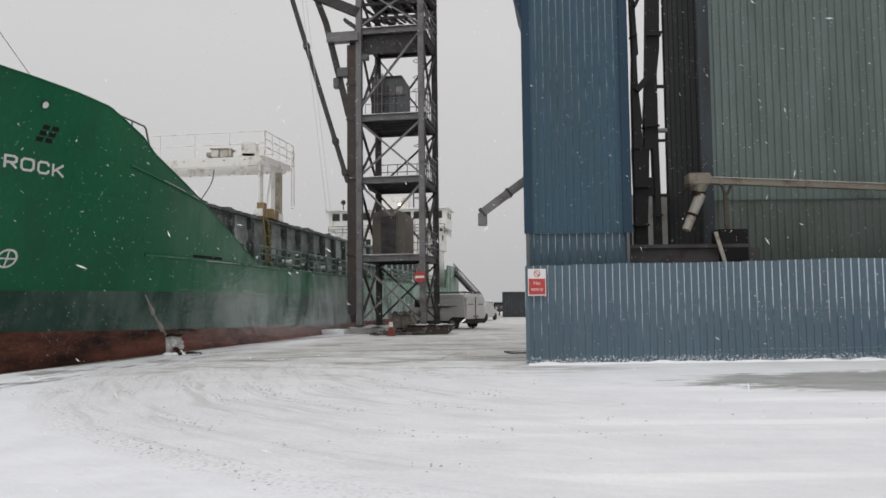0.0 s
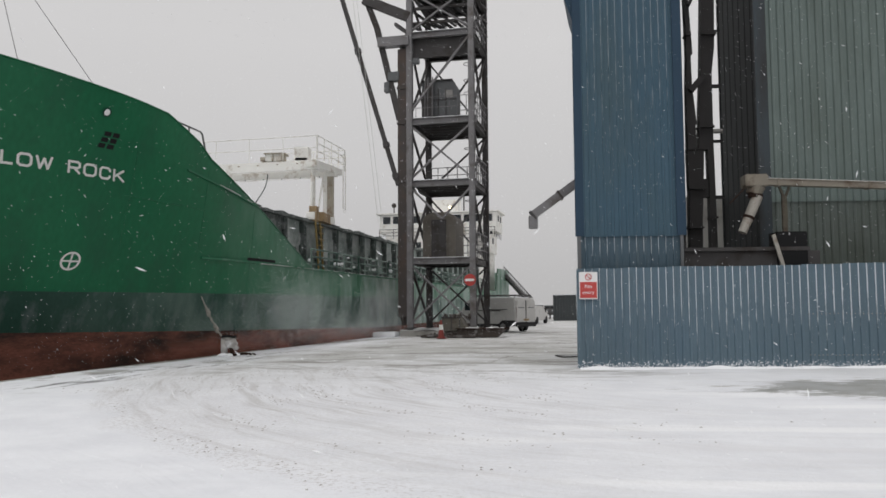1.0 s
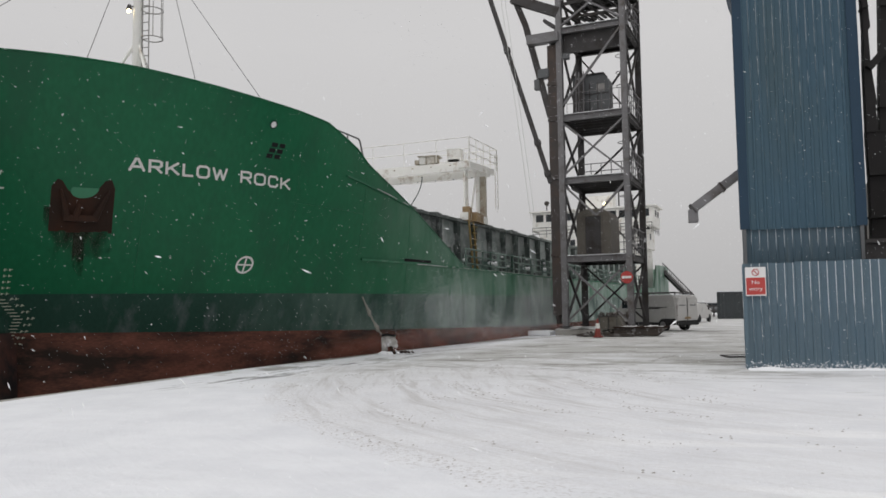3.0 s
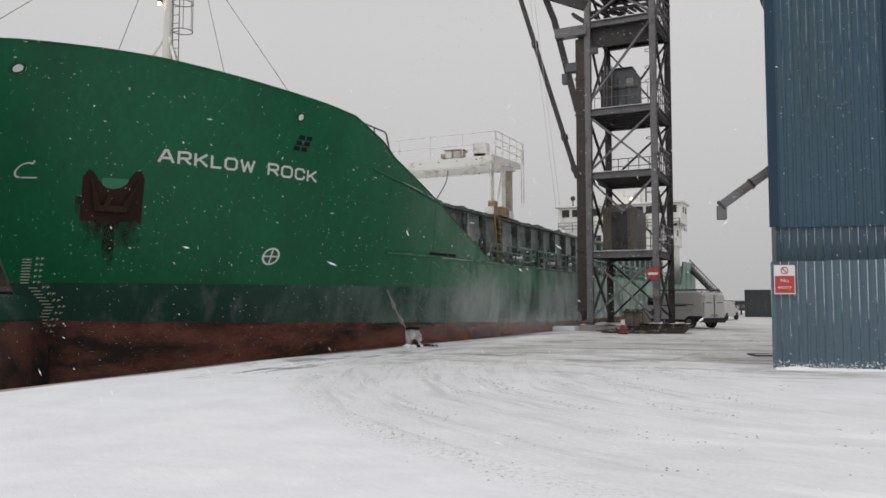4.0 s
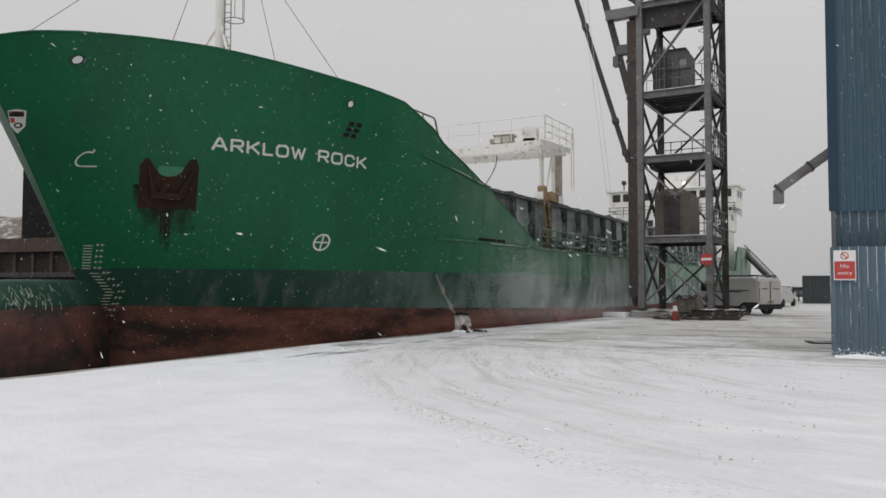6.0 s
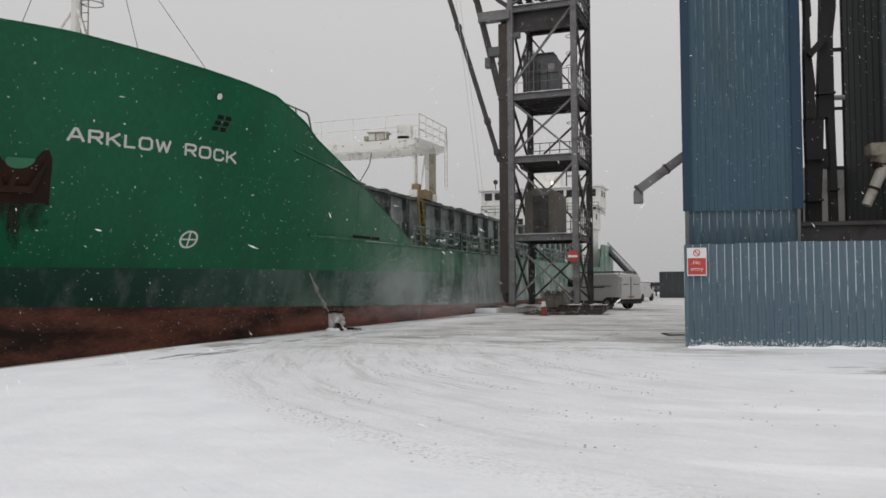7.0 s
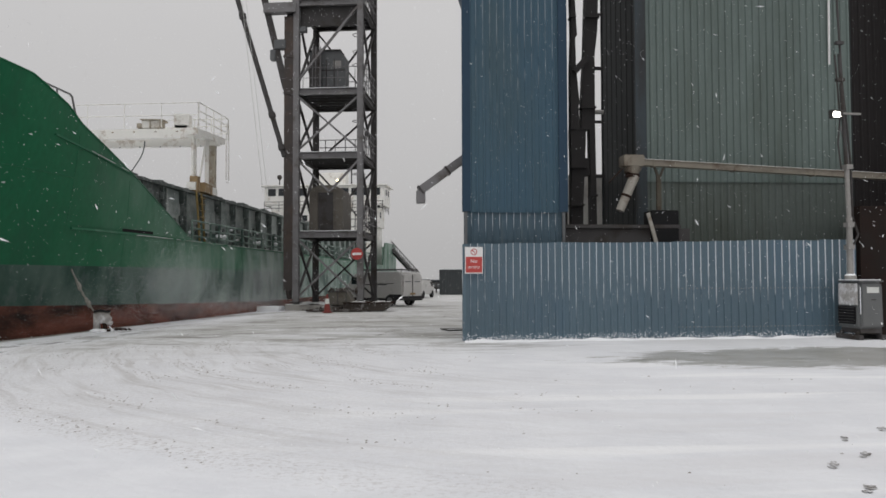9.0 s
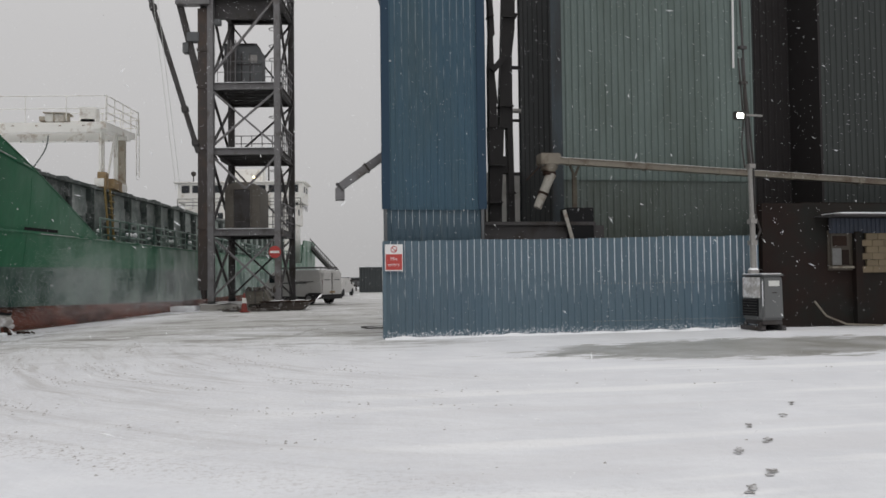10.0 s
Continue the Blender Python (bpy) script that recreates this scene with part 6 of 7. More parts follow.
def build_gap():
    ob = thing("elevator_frame", (5.9, 24, 0), 0, "dark steel elevator legs and ducts between the buildings", "steel frame")
    ob.matrix_basis = Matrix()

    y = 24.0

    def casing(outline, back):
        """A flat-sided sheet casing with bent, tapering edges."""
        bm = bmx()
        f = bm.faces.new([bm.verts.new((x, y + back, z)) for x, z in outline])
        r = bmesh.ops.extrude_face_region(bm, geom=[f])
        bmesh.ops.translate(bm, vec=(0, 0.34, 0), verts=[v for v in r["geom"] if isinstance(v, bmesh.types.BMVert)])
        bmesh.ops.recalc_face_normals(bm, faces=bm.faces)
        part("duct", bm, DUCT_BLACK, ob)

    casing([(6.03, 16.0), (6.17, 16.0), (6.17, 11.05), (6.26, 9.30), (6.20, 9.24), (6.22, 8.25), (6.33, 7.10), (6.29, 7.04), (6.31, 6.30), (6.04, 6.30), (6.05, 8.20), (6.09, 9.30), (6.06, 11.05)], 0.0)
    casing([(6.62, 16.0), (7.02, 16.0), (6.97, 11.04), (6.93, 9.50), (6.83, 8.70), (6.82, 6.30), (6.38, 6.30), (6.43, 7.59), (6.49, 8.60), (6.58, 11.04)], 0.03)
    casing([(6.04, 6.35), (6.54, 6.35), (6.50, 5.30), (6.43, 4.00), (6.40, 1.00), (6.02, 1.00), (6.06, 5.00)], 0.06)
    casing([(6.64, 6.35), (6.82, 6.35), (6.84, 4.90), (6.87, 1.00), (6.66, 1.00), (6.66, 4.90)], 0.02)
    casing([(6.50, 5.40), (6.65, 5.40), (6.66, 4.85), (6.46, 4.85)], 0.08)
    for p, q, w in (((6.14, 8.10), (6.60, 8.62), 0.19), ((6.15, 10.8), (6.45, 11.4), 0.10)):
        part("strut", beam(bmx(), (p[0], y - 0.06, p[1]), (q[0], y - 0.06, q[1]), 0.2, w), DUCT_BLACK, ob)
    for z, h in ((10.08, 0.05), (8.32, 0.10), (6.59, 0.08), (4.85, 0.10), (11.9, 0.08), (13.5, 0.08)):
        part("rung", beam(bmx(), (6.7, y + 0.25, z), (7.17, y + 0.25, z), 0.09, h), DUCT_BLACK, ob)
    part("pipe_stub", tube(bmx(), (6.7, y + 0.30, 6.92), (7.17, y + 0.30, 6.92), 0.075, 10), ZINC, ob, "dull grey cross pipe")
    for xa, za, w in ((6.13, 9.9, 0.17), (6.76, 9.9, 0.43), (6.60, 7.0, 0.47), (6.28, 5.1, 0.48), (6.22, 3.9, 0.44), (6.75, 4.2, 0.23)):
        part("collar", box(bmx(), (xa, y + 0.12, za), (w, 0.42, 0.06)), DUCT_BLACK, ob)
    # upright black box filling between the blue edge and the first duct
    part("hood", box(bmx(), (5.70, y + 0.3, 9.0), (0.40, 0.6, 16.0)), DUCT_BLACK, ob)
    bm = bmx()
    beam(bm, (5.0, 21.4, 3.05), (8.5, 21.4, 3.05), 0.12, 0.10)
    beam(bm, (5.0, 21.6, 2.75), (8.8, 21.6, 2.75), 0.3, 0.5)
    part("rail_beam", bm, STEEL_DARK, ob)
    part("hopper", box(bmx(), (8.06, 21.7, 2.98), (0.78, 0.7, 1.06), bevel=0.02), BLACK, ob, "black hopper box")
    part("prop", beam(bmx(), (7.78, 21.2, 2.4), (7.50, 21.2, 3.42), 0.05, 0.10), PALE_TUBE, ob, "leaning pale plank")
    part("back_wall", box(bmx(), (7.3, 27.6, 2.66), (2.4, 0.1, 5.32)), PALE_RENDER, ob, "pale grey wall behind the legs")


build_gap()


# ---- grey-green warehouse ----
def build_warehouse():
    ob = thing("grey_green_warehouse", (11, 23, 0), 0, "grey-green corrugated warehouse wall streaked with dirt", "building")
    ob.matrix_basis = Matrix()
    top = 16.0
    for i in range(6):
        xa, xb = 8.1 + 1.095 * i, 8.1 + 1.095 * (i + 1)
        part("cladding_sheet", corrugated(bmx(), (xa, 23 - 0.004 * (i % 2)), (xb, 23 - 0.004 * (i % 2)), 4.52, top, 0.219, 0.045, rows=2), GREEN_CLAD, ob)
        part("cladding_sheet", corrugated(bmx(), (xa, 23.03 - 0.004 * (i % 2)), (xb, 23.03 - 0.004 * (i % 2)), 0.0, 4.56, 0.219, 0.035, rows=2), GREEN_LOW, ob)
    # the shadow on this return wall is put into its near-black colour
    part("side_cladding", corrugated(bmx(), (8.08, 27.4), (8.08, 23.0), 0.0, top, 0.55, 0.02, rib=(0.8, 0.86, 0.94)), GREEN_DARK, ob, "side sheets coloured dark for the shadow on them")
    part("corner_flashing", box(bmx(), (7.94, 22.97, top / 2), (0.34, 0.10, top)), BLUE_TRIM_OLD, ob)
    bm = bmx()
    box(bm, (11.4, 27.5, top / 2), (6.7, 0.1, top))
    box(bm, (14.72, 25.3, top / 2), (0.1, 4.5, top))
    box(bm, (11.4, 25.2, top + 0.06), (6.9, 4.8, 0.12))
    part("back_cladding", bm, GREEN_DARK, ob)
    # the next bay, set back, with a dark recess before it
    nb = thing("dark_store", (17, 24, 0), 0, "dark weathered store building with corrugated upper wall", "building")
    nb.matrix_basis = Matrix()
    part("recess_wall", corrugated(bmx(), (14.6, 24.6), (17.6, 24.6), 0.0, top, 0.25, 0.03), RECESS, nb, "near-black recessed wall")
    part("upper_cladding", corrugated(bmx(), (17.2, 23.0), (26.0, 23.0), 3.2, top, 0.219, 0.035), GREEN_MID, nb)
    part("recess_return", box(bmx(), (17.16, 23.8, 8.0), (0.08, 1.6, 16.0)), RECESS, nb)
    part("lower_wall", box(bmx(), (20.4, 22.6, 1.55), (11.7, 0.25, 3.9)), BROWN_WALL, nb, "dark brown rendered lower wall")
    part("lintel_beam", box(bmx(), (20.4, 22.62, 3.62), (11.7, 0.3, 0.3)), BROWN_WALL, nb)
    # small window and lean-to roof
    w = part("window", box(bmx(), (17.25, 22.42, 2.26), (0.66, 0.10, 1.02)), SURROUND, nb, "pale-framed window with a cracked pane")
    # dark upper pane in a dull rust colour, so it reflects little
    part("pane", box(bmx(), (17.22, 22.36, 2.55), (0.50, 0.04, 0.32)), RUST, w, "dark brown upper pane")
    part("pane", box(bmx(), (17.10, 22.36, 2.04), (0.32, 0.04, 0.54)), mat("frosted_pane", (0.16, 0.16, 0.155), 0.5, var=0.35, scale=6), w)
    part("pane", box(bmx(), (17.42, 22.36, 2.02), (0.24, 0.04, 0.48)), BROWN_WALL, w)
    part("sill", box(bmx(), (17.25, 22.33, 1.70), (0.80, 0.16, 0.07)), AUGER, w)
    part("pier", box(bmx(), (17.86, 22.40, 1.2), (0.24, 0.25, 3.3)), BROWN_WALL, nb)
    part("eaves_sheet", corrugated(bmx(), (16.85, 22.36), (22.0, 22.36), 2.80, 3.28, 0.16, 0.03), EAVES_BLUE, nb, "faded blue-grey corrugated eaves sheet")
    part("window_surround", box(bmx(), (17.30, 22.465, 2.25), (0.90, 0.06, 1.3)), SURROUND, nb, "drab brown panel round the window")
    bm = bmx()
    box(bm, (19.2, 22.0, 3.34), (5.6, 1.0, 0.05), pose(0, 0, 0, 0, 0, 0))
    part("lean_to_roof", bm, STEEL_DARK, nb)
    bm = box(bmx(), (19.3, 22.0, 3.39), (5.3, 0.96, 0.05), bevel=0.015)
    part("roof_snow", bm, SNOW, nb)
    me = None
    for r in range(7):
        for c in range(8):
            if me is None:
                bmk = box(bmx(), (0, 0, 0), (0.43, 0.08, 0.205), bevel=0.006)
                me = bpy.data.meshes.new("block")
                bmk.to_mesh(me)
                bmk.free()
                me.materials.append(BLOCKS)
            b = new("block", me)
            b.parent = nb
            b.matrix_basis = pose(18.22 + 0.44 * c + (0.22 if r % 2 else 0), 22.43, 1.62 + 0.215 * r)
    bm = bmx()
    polyline(bm, [(16.25, 22.35, 0.62), (16.55, 22.2, 0.15), (17.2, 22.1, -0.12), (18.5, 22.1, -0.19)], 0.03)
    part("hose", bm, AUGER, nb)
    # the lower storey stands forward of the tall cladding, on a smaller module
    forward = Matrix.Translation((0, 0, 0.16)) @ Matrix.Scale(0.9, 4)
    me.transform(forward.to_3x3().to_4x4())
    for p in list(nb.children):
        kind = p.name.split(".")[0]
        if kind == "block":
            p.matrix_basis = Matrix.Translation(forward @ p.matrix_basis.translation)
        elif kind in ("lower_wall", "lintel_beam", "window", "pier", "eaves_sheet", "window_surround", "lean_to_roof", "roof_snow", "hose"):
            p.data.transform(forward)
            for q in p.children:
                q.data.transform(forward)
    part("flat_roof", box(bmx(), (19.2, 21.7, 3.56), (9.4, 2.5, 0.10)), BROWN_WALL, nb)
    part("end_wall", beam(bmx(), (13.20, 20.45, 1.6), (14.8, 22.95, 1.6), 0.16, 3.6), BROWN_WALL, nb)


BLUE_TRIM_OLD = mat("faded_blue_flashing", (0.032, 0.045, 0.054), 0.6, var=0.25, scale=1.2, stretch=(1, 1, 0.2), stain=(0.018, 0.018, 0.018), stain_scale=1.0, stain_amount=0.6)
RECESS = mat("near_black_sheets", (0.018, 0.015, 0.015), 0.8, var=0.25)
EAVES_BLUE = mat("faded_blue_eaves", (0.036, 0.045, 0.066), 0.65, var=0.3, scale=2, stain=(0.025, 0.022, 0.02), stain_scale=1.5, stain_amount=0.5, stretch=(1, 1, 0.4))
SURROUND = mat("drab_brown_board", (0.075, 0.062, 0.047), 0.8, var=0.3, scale=2, stain=(0.10, 0.09, 0.075), stain_scale=2.5, stain_amount=0.4)
GREEN_MID = mat("dull_green_cladding", (0.033, 0.039, 0.037), 0.65, var=0.15, scale=0.7, stretch=(1, 1, 0.25))
build_warehouse()


RUSTY_STEEL = mat("rusty_bracket", (0.085, 0.075, 0.055), 0.8, var=0.3, scale=5, stain=(0.05, 0.03, 0.02), stain_scale=4)


def build_auger():
    ob = thing("auger_conveyor", (12, 22, 4.8), 0, "weathered cream auger tube with a drooping spout", "conveyor")
    ob.matrix_basis = Matrix()
    a, b = Vector((7.2, 22, 4.96)), Vector((21.5, 22, 4.27))
    part("trough", beam(bmx(), a, b, 0.24, 0.15), AUGER, ob)
    bm = bmx()
    for i in range(6):
        p = a + (b - a) * (0.05 + 0.17 * i)
        beam(bm, p, p + Vector((0.05, 0, 0)), 0.30, 0.21)
    beam(bm, a + Vector((0, 0, 0.09)), b + Vector((0, 0, 0.09)), 0.30, 0.025)
    part("flange", bm, AUGER, ob)
    part("snow_line", beam(bmx(), a + Vector((0, 0, 0.11)), b + Vector((0, 0, 0.11)), 0.2, 0.02), SNOW, ob)
    bm = bmx()
    box(bm, (7.32, 22, 4.98), (0.62, 0.5, 0.34), bevel=0.03)
    tube(bm, (7.36, 22, 4.84), (7.28, 22, 4.62), 0.26, 14, 0.2)
    part("end_box", bm, AUGER, ob)
    bm = bmx()
    tube(bm, (7.38, 21.95, 4.55), (6.92, 21.9, 3.54), 0.150, 14, 0.120)
    part("spout", bm, PALE_TUBE, ob, "pale scuffed spout tube")
    part("clamp", tube(bmx(), (7.13, 21.93, 4.00), (7.10, 21.93, 3.93), 0.158, 14), RUST, ob)
    bm = bmx()
    polyline(bm, [(7.0, 21.9, 4.75), (6.6, 21.9, 4.35)], 0.02)
    tube(bm, (7.35, 22, 4.62), (7.33, 22, 4.50), 0.20, 14)
    part("bracket", bm, RUST, ob)
    bm = box(bmx(), (8.15, 22.1, 4.05), (0.13, 0.09, 1.1))
    beam(bm, (8.02, 22.08, 4.84), (8.13, 22.08, 4.55), 0.06, 0.06)
    beam(bm, (8.30, 22.08, 4.84), (8.18, 22.08, 4.55), 0.06, 0.06)
    part("hanger", bm, RUSTY_STEEL, ob, "rusted hanger bracket")
    part("hanger", beam(bmx(), (14.1, 22.1, 4.6), (14.1, 22.6, 6.2), 0.05), STEEL, ob)


build_auger()


# ---- lighting set and pole at the end of the fence ----
def lighting_set():
    ob = thing("lighting_tower", (12.56, 19.45, 0), 4, "grey mobile lighting set with a telescopic pole", "lighting tower")
    bm = box(bmx(), (0.0, 0, 0.88), (0.64, 0.84, 1.20), bevel=0.05)
    for v in bm.verts:
        v.co.x *= 1.0 + 0.10 * (1.48 - v.co.z)
    part("cabinet", bm, GENSET_GREY, ob)
    part("front_door", box(bmx(), (0.01, -0.424, 0.86), (0.56, 0.02, 1.02), bevel=0.012), GENSET_GREY, ob)
    part("lid", box(bmx(), (0.0, 0, 1.49), (0.70, 0.90, 0.05), bevel=0.02), GENSET_GREY, ob, "frosted lid")
    part("lid_snow", box(bmx(), (-0.02, 0, 1.525), (0.64, 0.84, 0.03), bevel=0.014), SNOW, ob)
    part("side_panel", box(bmx(), (-0.345, 0.02, 1.16), (0.03, 0.74, 0.56), bevel=0.012), FROSTED_CAST, ob, "frosted white side panel")
    part("grille", box(bmx(), (-0.365, 0.05, 0.62), (0.03, 0.66, 0.46)), BLACK, ob)
    bm = bmx()
    for i in range(6):
        box(bm, (-0.385, 0.05, 0.44 + 0.075 * i), (0.02, 0.62, 0.018))
    part("louvre", bm, STEEL_DARK, ob)
    part("snow_edge", box(bmx(), (-0.325, -0.43, 1.0), (0.022, 0.02, 0.7), bevel=0.006), SNOW, ob)
    part("label_plate", box(bmx(), (0.03, -0.437, 1.27), (0.34, 0.01, 0.15), bevel=0.004), LETTER_WHITE, ob, "pale blank label plate")
    part("latch", box(bmx(), (0.04, -0.438, 1.02), (0.13, 0.012, 0.03)), STEEL_DARK, ob)
    part("side_gear", box(bmx(), (0.38, 0.0, 0.75), (0.05, 0.6, 0.9), bevel=0.01), STEEL_DARK, ob)
    bm = bmx()
    box(bm, (0.0, 0, 0.22), (0.60, 0.76, 0.12))
    for x in (-0.34, 0.30):
        box(bm, (x, 0, 0.06), (0.12, 0.92, 0.12))
        for yy in (-0.3, 0.3):
            box(bm, (x, yy, 0.15), (0.08, 0.08, 0.12))
    part("skid", bm, STEEL_DARK, ob)
    bm = bmx()
    tube(bm, (-0.02, 0.35, 1.5), (-0.02, 0.35, 3.2), 0.080, 12)
    tube(bm, (-0.02, 0.35, 3.1), (-0.06, 0.35, 4.6), 0.062, 12)
    tube(bm, (-0.02, 0.35, 1.52), (-0.02, 0.35, 1.64), 0.15, 14)
    for z in (2.4, 3.0, 4.55):
        box(bm, (-0.03, 0.35, z), (0.19, 0.2, 0.12))
    pole = part("pole", bm, ZINC, ob, "galvanised telescopic pole")
    bm = bmx()
    tube(bm, (-0.06, 0.35, 4.5), (-0.20, 0.35, 7.6), 0.050, 10)
    tube(bm, (-0.05, 0.42, 6.1), (-0.30, 0.42, 11.5), 0.030, 8)
    part("upper_section", bm, STEEL_DARK, pole, "dark upper pole section")
    part("snow_collar", tube(bmx(), (-0.02, 0.35, 1.64), (-0.02, 0.35, 1.69), 0.14, 14, 0.11), SNOW, pole)
    bm = bmx()
    polyline(bm, [(0.10, 0.4, 2.4), (0.28, 0.4, 2.75), (0.12, 0.4, 3.2), (0.10, 0.4, 4.6), (0.02, 0.4, 5.6), (-0.1, 0.4, 6.8)], 0.03)
    polyline(bm, [(-0.18, 0.4, 4.5), (-0.26, 0.4, 5.2), (-0.18, 0.4, 5.9), (-0.30, 0.4, 7.6)], 0.025)
    for z in (7.9, 6.9, 6.0):
        box(bm, (-0.2, 0.35, z), (0.22, 0.12, 0.08))
    part("cable", bm, STEEL_DARK, ob)
    fl = part("flood_lamp", box(bmx(), (-0.48, 0.15, 5.92), (0.34, 0.16, 0.22), bevel=0.02), STEEL_DARK, ob)
    part("lens", box(bmx(), (-0.52, 0.06, 5.90), (0.20, 0.02, 0.14), bevel=0.008), LAMP_ON, fl, "glowing white lens")
    part("arm", beam(bmx(), (-0.4, 0.3, 5.98), (0.35, 0.3, 5.98), 0.06, 0.05), ZINC, ob)


lighting_set()


def flood_light():
    l = bpy.data.lights.new("flood", "SPOT")
    l.energy, l.spot_size, l.shadow_soft_size, l.color = 60, radians(130), 0.12, (1.0, 0.97, 0.9)
    ob = new("flood", l)
    ob.matrix_world = look((12.2, 19.5, 5.88), (9.5, 12, 0))


flood_light()


# ---- beyond the bow: a barge with spoil ----
def barge():
    ob = thing("spoil_barge", (-38, 33, -3), 0, "rusty brown barge loaded with snowy spoil", "barge")
    ob.matrix_basis = Matrix()
    part("side", box(bmx(), (-50, 38.7, -0.95), (50, 0.4, 9.3)), BARGE, ob)
    part("coaming", box(bmx(), (-50, 38.5, 4.15), (50, 0.6, 0.9)), BARGE_TOP, ob, "scuffed brown coaming")
    part("rubbing_strip", box(bmx(), (-50, 38.4, 2.2), (50, 0.3, 0.3)), STEEL_DARK, ob)
    for i in range(12):
        part("stiffener", box(bmx(), (-38 - 1.6 * i, 38.42, 3.0), (0.18, 0.2, 1.3)), BARGE_TOP, ob)
    bm = bmx()
    bmesh.ops.create_grid(bm, x_segments=70, y_segments=16, size=0.5, matrix=Matrix.Translation((-52, 44, 4.3)) @ Matrix.Diagonal((34, 10, 1, 1)))
    for v in bm.verts:
        k = max(0.0, 1 - ((v.co.x + 54) / 16) ** 2) * max(0.0, 1 - ((v.co.y - 44) / 5) ** 2)
        v.co.z += 2.5 * k + 0.35 * noise.noise(v.co * 0.8)
    part("spoil_mound", bm, SPOIL, ob, "brown spoil dusted with snow", smooth=True)
    part("deckhouse", box(bmx(), (-43.3, 40.2, 5.3), (3.2, 2.0, 8.2), bevel=0.08), BLACK, ob, "black upright casing")


BARGE = mat("barge_rust", (0.040, 0.026, 0.024), 0.8, var=0.4, scale=0.7, stain=(0.014, 0.012, 0.012), stain_scale=0.35, stain_amount=0.8)
BARGE_TOP = mat("barge_coaming_rust", (0.075, 0.052, 0.042), 0.8, var=0.4, scale=0.9, stain=(0.14, 0.12, 0.11), stain_scale=0.8, stain_amount=0.4)
SPOIL = mat("spoil", (0.17, 0.145, 0.12), 0.9, var=0.3, scale=1.5, stain=(0.60, 0.60, 0.60), stain_scale=1.2, stain_amount=0.5)
barge()


# ---- small things ----
def footprints():
    """Fresh shoe prints, heel and sole, pressed through to the slush."""
    path = [(5.33, 7.93, 35), (4.62, 7.46, 40), (4.36, 6.74, 30), (3.85, 6.40, 38), (3.71, 5.69, 30), (3.29, 5.31, 34), (3.12, 4.95, 32), (5.9, 8.6, 35), (2.7, 4.3, 30)]
    for x, y, a in path:
        bm = bmx()
        z = yard_z(x, y) + 0.006
        for cx, rx, ry in ((-0.10, 0.045, 0.034), (0.05, 0.085, 0.046)):
            ring(bm, 0.0, 1.0, 22)
            for v in bm.verts:
                if not v.tag:
                    k = 0.9 + 0.75 * noise.noise(Vector((v.co.x * 1.7 + x * 9, v.co.y * 1.7 + y * 7, cx * 30)))
                    v.co = Vector((cx + v.co.x * rx * k, v.co.y * ry * k, 0))
                    v.tag = True
        ob = part("footprint", bm, FOOT)
        ob.matrix_basis = pose(x, y, z, 0, 0, a + 20)
        tagged(ob, "dark slushy shoe print pressed into the snow", "footprint", group="line of footprints")


FOOT = mat("pressed_slush", (0.16, 0.15, 0.14), 0.6, var=0.4, scale=20, fine=60, stain=(0.72, 0.72, 0.74), stain_scale=16, stain_amount=0.8)
footprints()


CLOD = mat("dirty_clod", (0.43, 0.415, 0.41), 0.85, var=0.2, scale=1.5, fine=30, stain=(0.26, 0.245, 0.225), stain_scale=1.0, stain_amount=0.55)


def drain_frame():
    ob = thing("drain_frame", (2.42, 24.3, 0.0), 12, "dark iron drain frame showing through the thin snow", "drain")
    for c, d in (((0, -0.34), (0.86, 0.07)), ((0, 0.34), (0.86, 0.07)), ((-0.40, 0), (0.07, 0.62)), ((0.40, 0), (0.07, 0.62))):
        part("bar", box(bmx(), (*c, 0.012), (*d, 0.03), bevel=0.006), STEEL_DARK, ob)
    part("plate", box(bmx(), (0, 0, 0.004), (0.74, 0.62, 0.012)), SNOW_DIRTY, ob, "snow-dusted plate")


drain_frame()


def bared_joints():
    """Open joints between yard slabs, half cleared of snow, with dead weeds in them."""
    rng = random.Random(27)
    verts, faces = [], []
    for (xa, ya), (xb, yb), n, w in (((-0.75, 19.6), (0.6, 24.8), 60, 0.06), ((0.75, 31.2), (3.4, 32.8), 60, 0.16)):
        for i in range(n):
            k = rng.random()
            x, y = xa + (xb - xa) * k + rng.gauss(0, w), ya + (yb - ya) * k + rng.gauss(0, w)
            if noise.noise((x * 1.3, y * 1.3, 4)) < -0.15:
                continue
            z, r, a = yard_z(x, y) + 0.003, rng.uniform(0.02, 0.09), math.atan2(yb - ya, xb - xa) + rng.gauss(0, 0.4)
            u, v = Vector((math.cos(a), math.sin(a), 0)) * r, Vector((-math.sin(a), math.cos(a), 0)) * r * rng.uniform(0.15, 0.4)
            k0, c = len(verts), Vector((x, y, z))
            verts += [tuple(c - u), tuple(c + v), tuple(c + u), tuple(c - v), tuple(c + Vector((0, 0, rng.uniform(0.01, 0.03))))]
            faces += [(k0 + j, k0 + (j + 1) % 4, k0 + 4) for j in range(4)]
    me = bpy.data.meshes.new("bared_joints")
    me.from_pydata(verts, [], [f[::-1] for f in faces])
    me.materials.append(CLOD)
    tagged(new("bared_joints", me), "dark weedy slab joints showing through the snow", "ground", kind="stuff")


bared_joints()


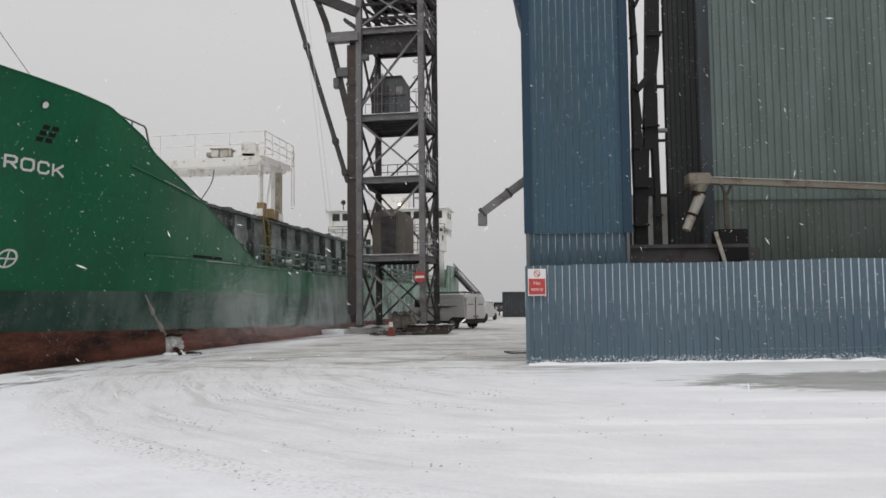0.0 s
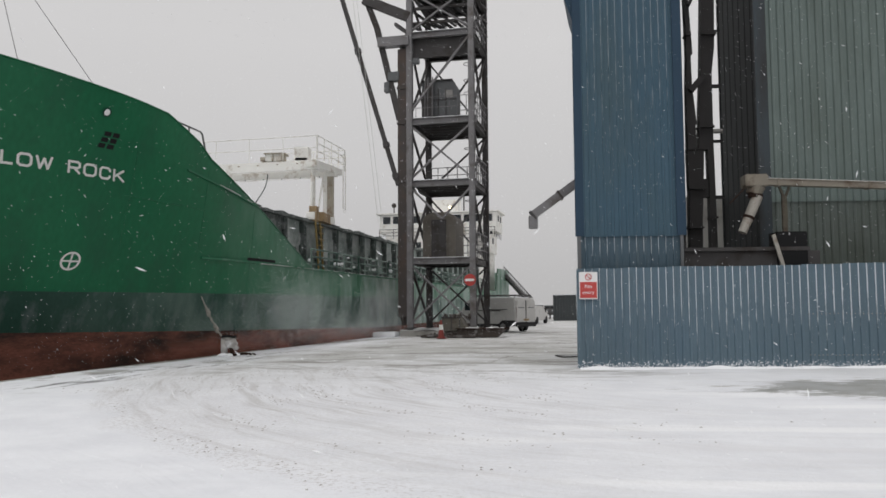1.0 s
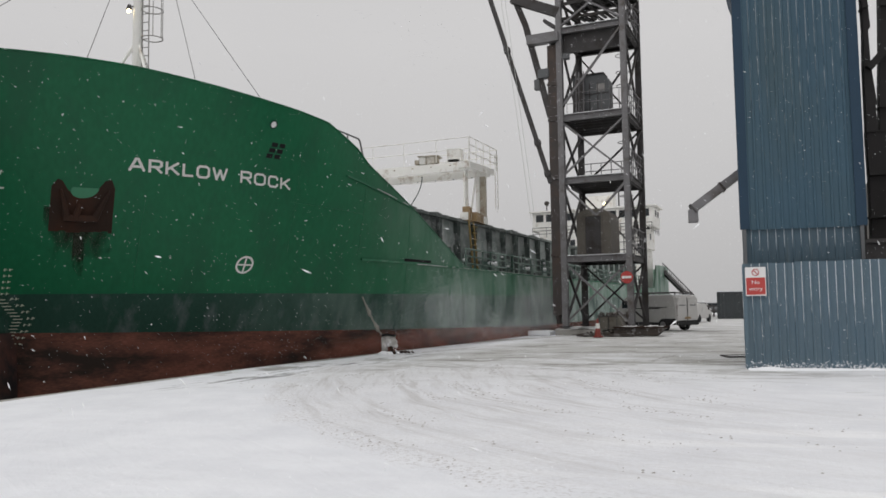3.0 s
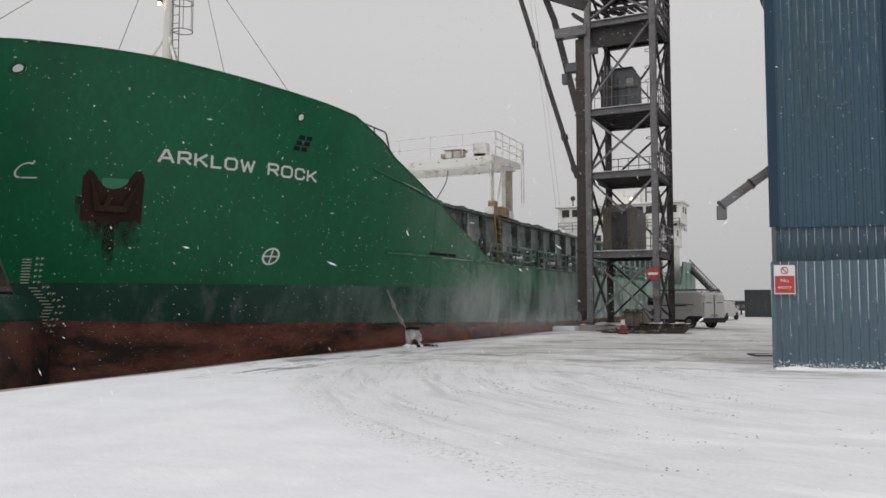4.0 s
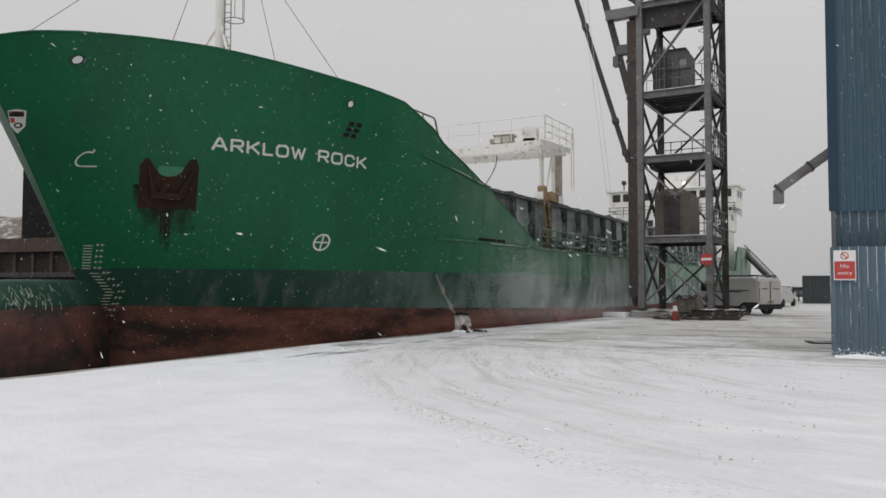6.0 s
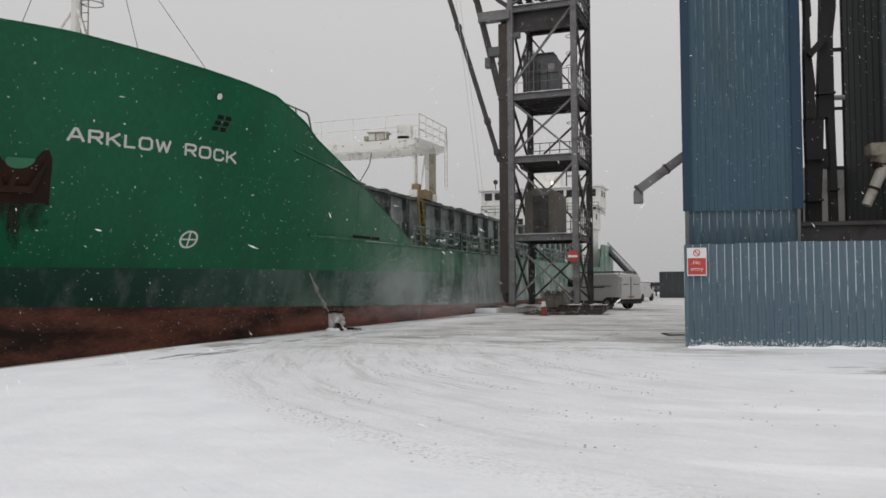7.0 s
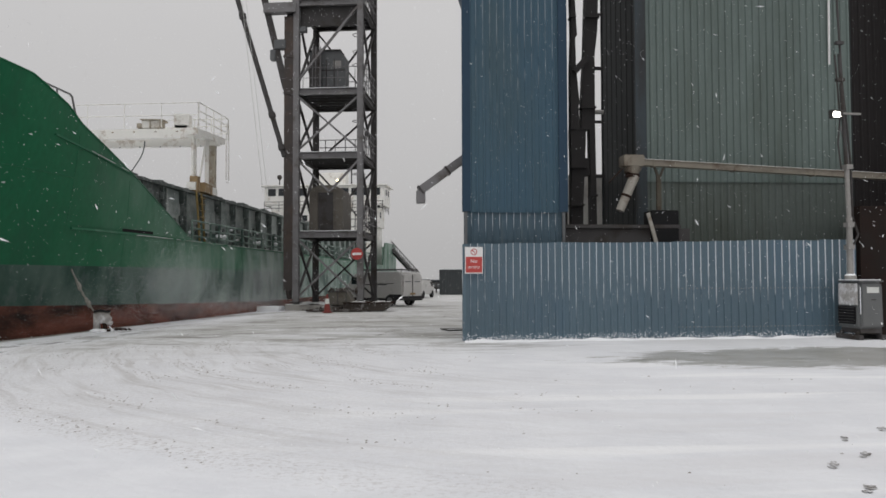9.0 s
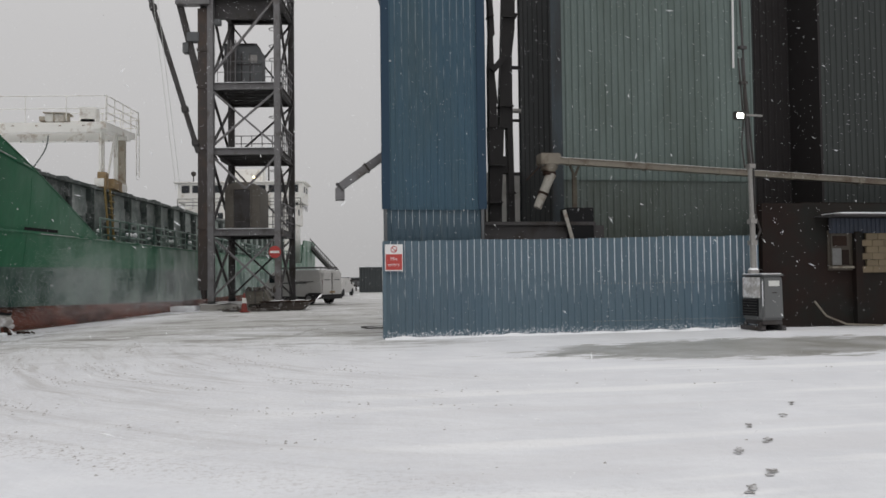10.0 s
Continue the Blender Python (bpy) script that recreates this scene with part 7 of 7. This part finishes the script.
def wall_conduit():
    ob = thing("wall_conduit", (13.92, 22.86, 8.2), 0, "white plastic conduit fixed to the grey-green wall", "pipe")
    part("tube", tube(bmx(), (0, 0, 0), (0.06, 0, 5.0), 0.035, 8), SIGN_WHITE, ob)


wall_conduit()


def falling_snow(name, n, near, far, size, label, low=0.05, high=9.0, spread=52, seed=3, stretch=2.2, power=1.0):
    """Flakes in the air over the yard: small slanting slivers, each its own little solid."""
    rng = random.Random(seed)
    verts, faces = [], []
    for _ in range(n):
        r = near + (far - near) * rng.random() ** power
        a = radians(rng.uniform(-spread, spread) - 6)
        c = Vector((r * math.sin(a), r * math.cos(a), rng.uniform(low, min(high, 1.6 + r * 0.5))))
        s = size * rng.uniform(0.5, 1.4)
        d = Vector((rng.gauss(0.75, 0.5), rng.gauss(0, 0.5), rng.gauss(-0.75, 0.4))).normalized() * s * stretch
        u = d.orthogonal().normalized() * s
        w = d.cross(u).normalized() * s
        k = len(verts)
        verts += [tuple(c + d), tuple(c - d), tuple(c + u), tuple(c - u * 0.5 + w * 0.87), tuple(c - u * 0.5 - w * 0.87)]
        for i, j in ((2, 3), (3, 4), (4, 2)):
            faces += [(k, k + i, k + j), (k + 1, k + j, k + i)]
    me = bpy.data.meshes.new(name)
    me.from_pydata(verts, [], faces)
    me.materials.append(FLAKE)
    tagged(new(name, me), label, "snowfall", kind="stuff")


FLAKE = mat("snowflake", (0.88, 0.89, 0.90), 0.9, var=0.02, bump=0)
falling_snow("falling_snow", 3600, 4.5, 19.0, 0.0027, "white snowflakes driving through the air", seed=3, power=0.8, stretch=3.0)
falling_snow("driven_snow", 340, 2.4, 8.0, 0.0030, "larger snowflakes driving past close by", seed=9, stretch=5.5)
falling_snow("drifting_snow", 32000, 19.0, 60.0, 0.0070, "fine driving snow further off", high=16.0, spread=46, seed=5, stretch=1.6)


def spindrift():
    """Powder blown up between hull and quay."""
    rng = random.Random(11)
    verts, faces = [], []
    for s0, ds, z0, dz, n in ((15.4, 1.1, 1.8, 0.5, 27000), (16.5, 2.4, 1.1, 0.45, 32000), (25.5, 1.6, 1.7, 0.45, 32000), (25.0, 4.5, 0.7, 0.35, 46000), (21.0, 6.0, 0.45, 0.25, 28000)):
        for _ in range(n):
            z = rng.gauss(z0, dz)
            if z < 0.02:
                continue
            s = rng.gauss(s0, ds)
            c = ship_at(s + 0.25 * (z - z0), half_breadth(s, z) + rng.uniform(0.08, 0.9), z)
            r = 0.0034 * rng.uniform(0.6, 1.3)
            k = len(verts)
            u = Vector((rng.gauss(0, 1), rng.gauss(0, 1), rng.gauss(0, 1))).normalized() * r
            w = u.orthogonal().normalized() * r
            t = u.cross(w).normalized() * r
            verts += [tuple(c + u), tuple(c - u * 0.4 + w), tuple(c - u * 0.4 - w * 0.5 + t * 0.87), tuple(c - u * 0.4 - w * 0.5 - t * 0.87)]
            faces += [(k, k + 1, k + 2), (k, k + 2, k + 3), (k, k + 3, k + 1), (k + 1, k + 3, k + 2)]
    me = bpy.data.meshes.new("spindrift")
    me.from_pydata(verts, [], faces)
    me.materials.append(FLAKE)
    tagged(new("spindrift", me), "powder snow blown up along the ship's side", "snow", kind="stuff")


spindrift()


def snow_clods():
    """Clods and crumbs of dirty snow thrown up by wheels, strewn along the bend and the passage."""
    rng = random.Random(21)
    verts, faces = [], []
    for _ in range(11000):
        if rng.random() < 0.75:
            track = rng.choice((9.4, 10.8, 12.2, 13.3, 14.6, 15.8, 16.9))
            a = radians(rng.uniform(150, 300))
            r = track + rng.gauss(0, 0.16) + 0.5 * noise.noise((a * 2, track, 0))
            x, y = TURN_C[0] + r * math.cos(a), TURN_C[1] + r * math.sin(a)
        else:
            y = rng.uniform(14, 40)
            x = rng.uniform(quay_x(y) + 1.5, 2.0)
        if y < 3.2 or (x > 0.35 * y - 6.0 + 6.0 * rng.random() and y < 15 and rng.random() < 0.93) or x > 12 or x < quay_x(y) + 0.8 or noise.noise((x * 0.7, y * 0.7, 7)) < 0.02:
            continue
        c = Vector((x, y, yard_z(x, y)))
        s = 0.005 + 0.018 * rng.random() ** 2
        k = len(verts)
        for dx, dy, dz in ((1, 0, 0.1), (0.3, 0.9, 0), (-0.8, 0.6, 0.1), (-0.8, -0.6, 0), (0.3, -0.9, 0.1), (0.1, 0, 0.75)):
            verts.append(tuple(c + Vector((dx * rng.uniform(0.7, 1.4), dy * rng.uniform(0.7, 1.4), dz)) * s))
        for i in range(5):
            faces.append((k + i, k + (i + 1) % 5, k + 5))
    me = bpy.data.meshes.new("snow_clods")
    me.from_pydata(verts, [], faces)
    me.materials.append(CLOD)
    tagged(new("snow_clods", me), "crumbs of dirty snow along the wheel tracks", "snow", kind="stuff")


snow_clods()
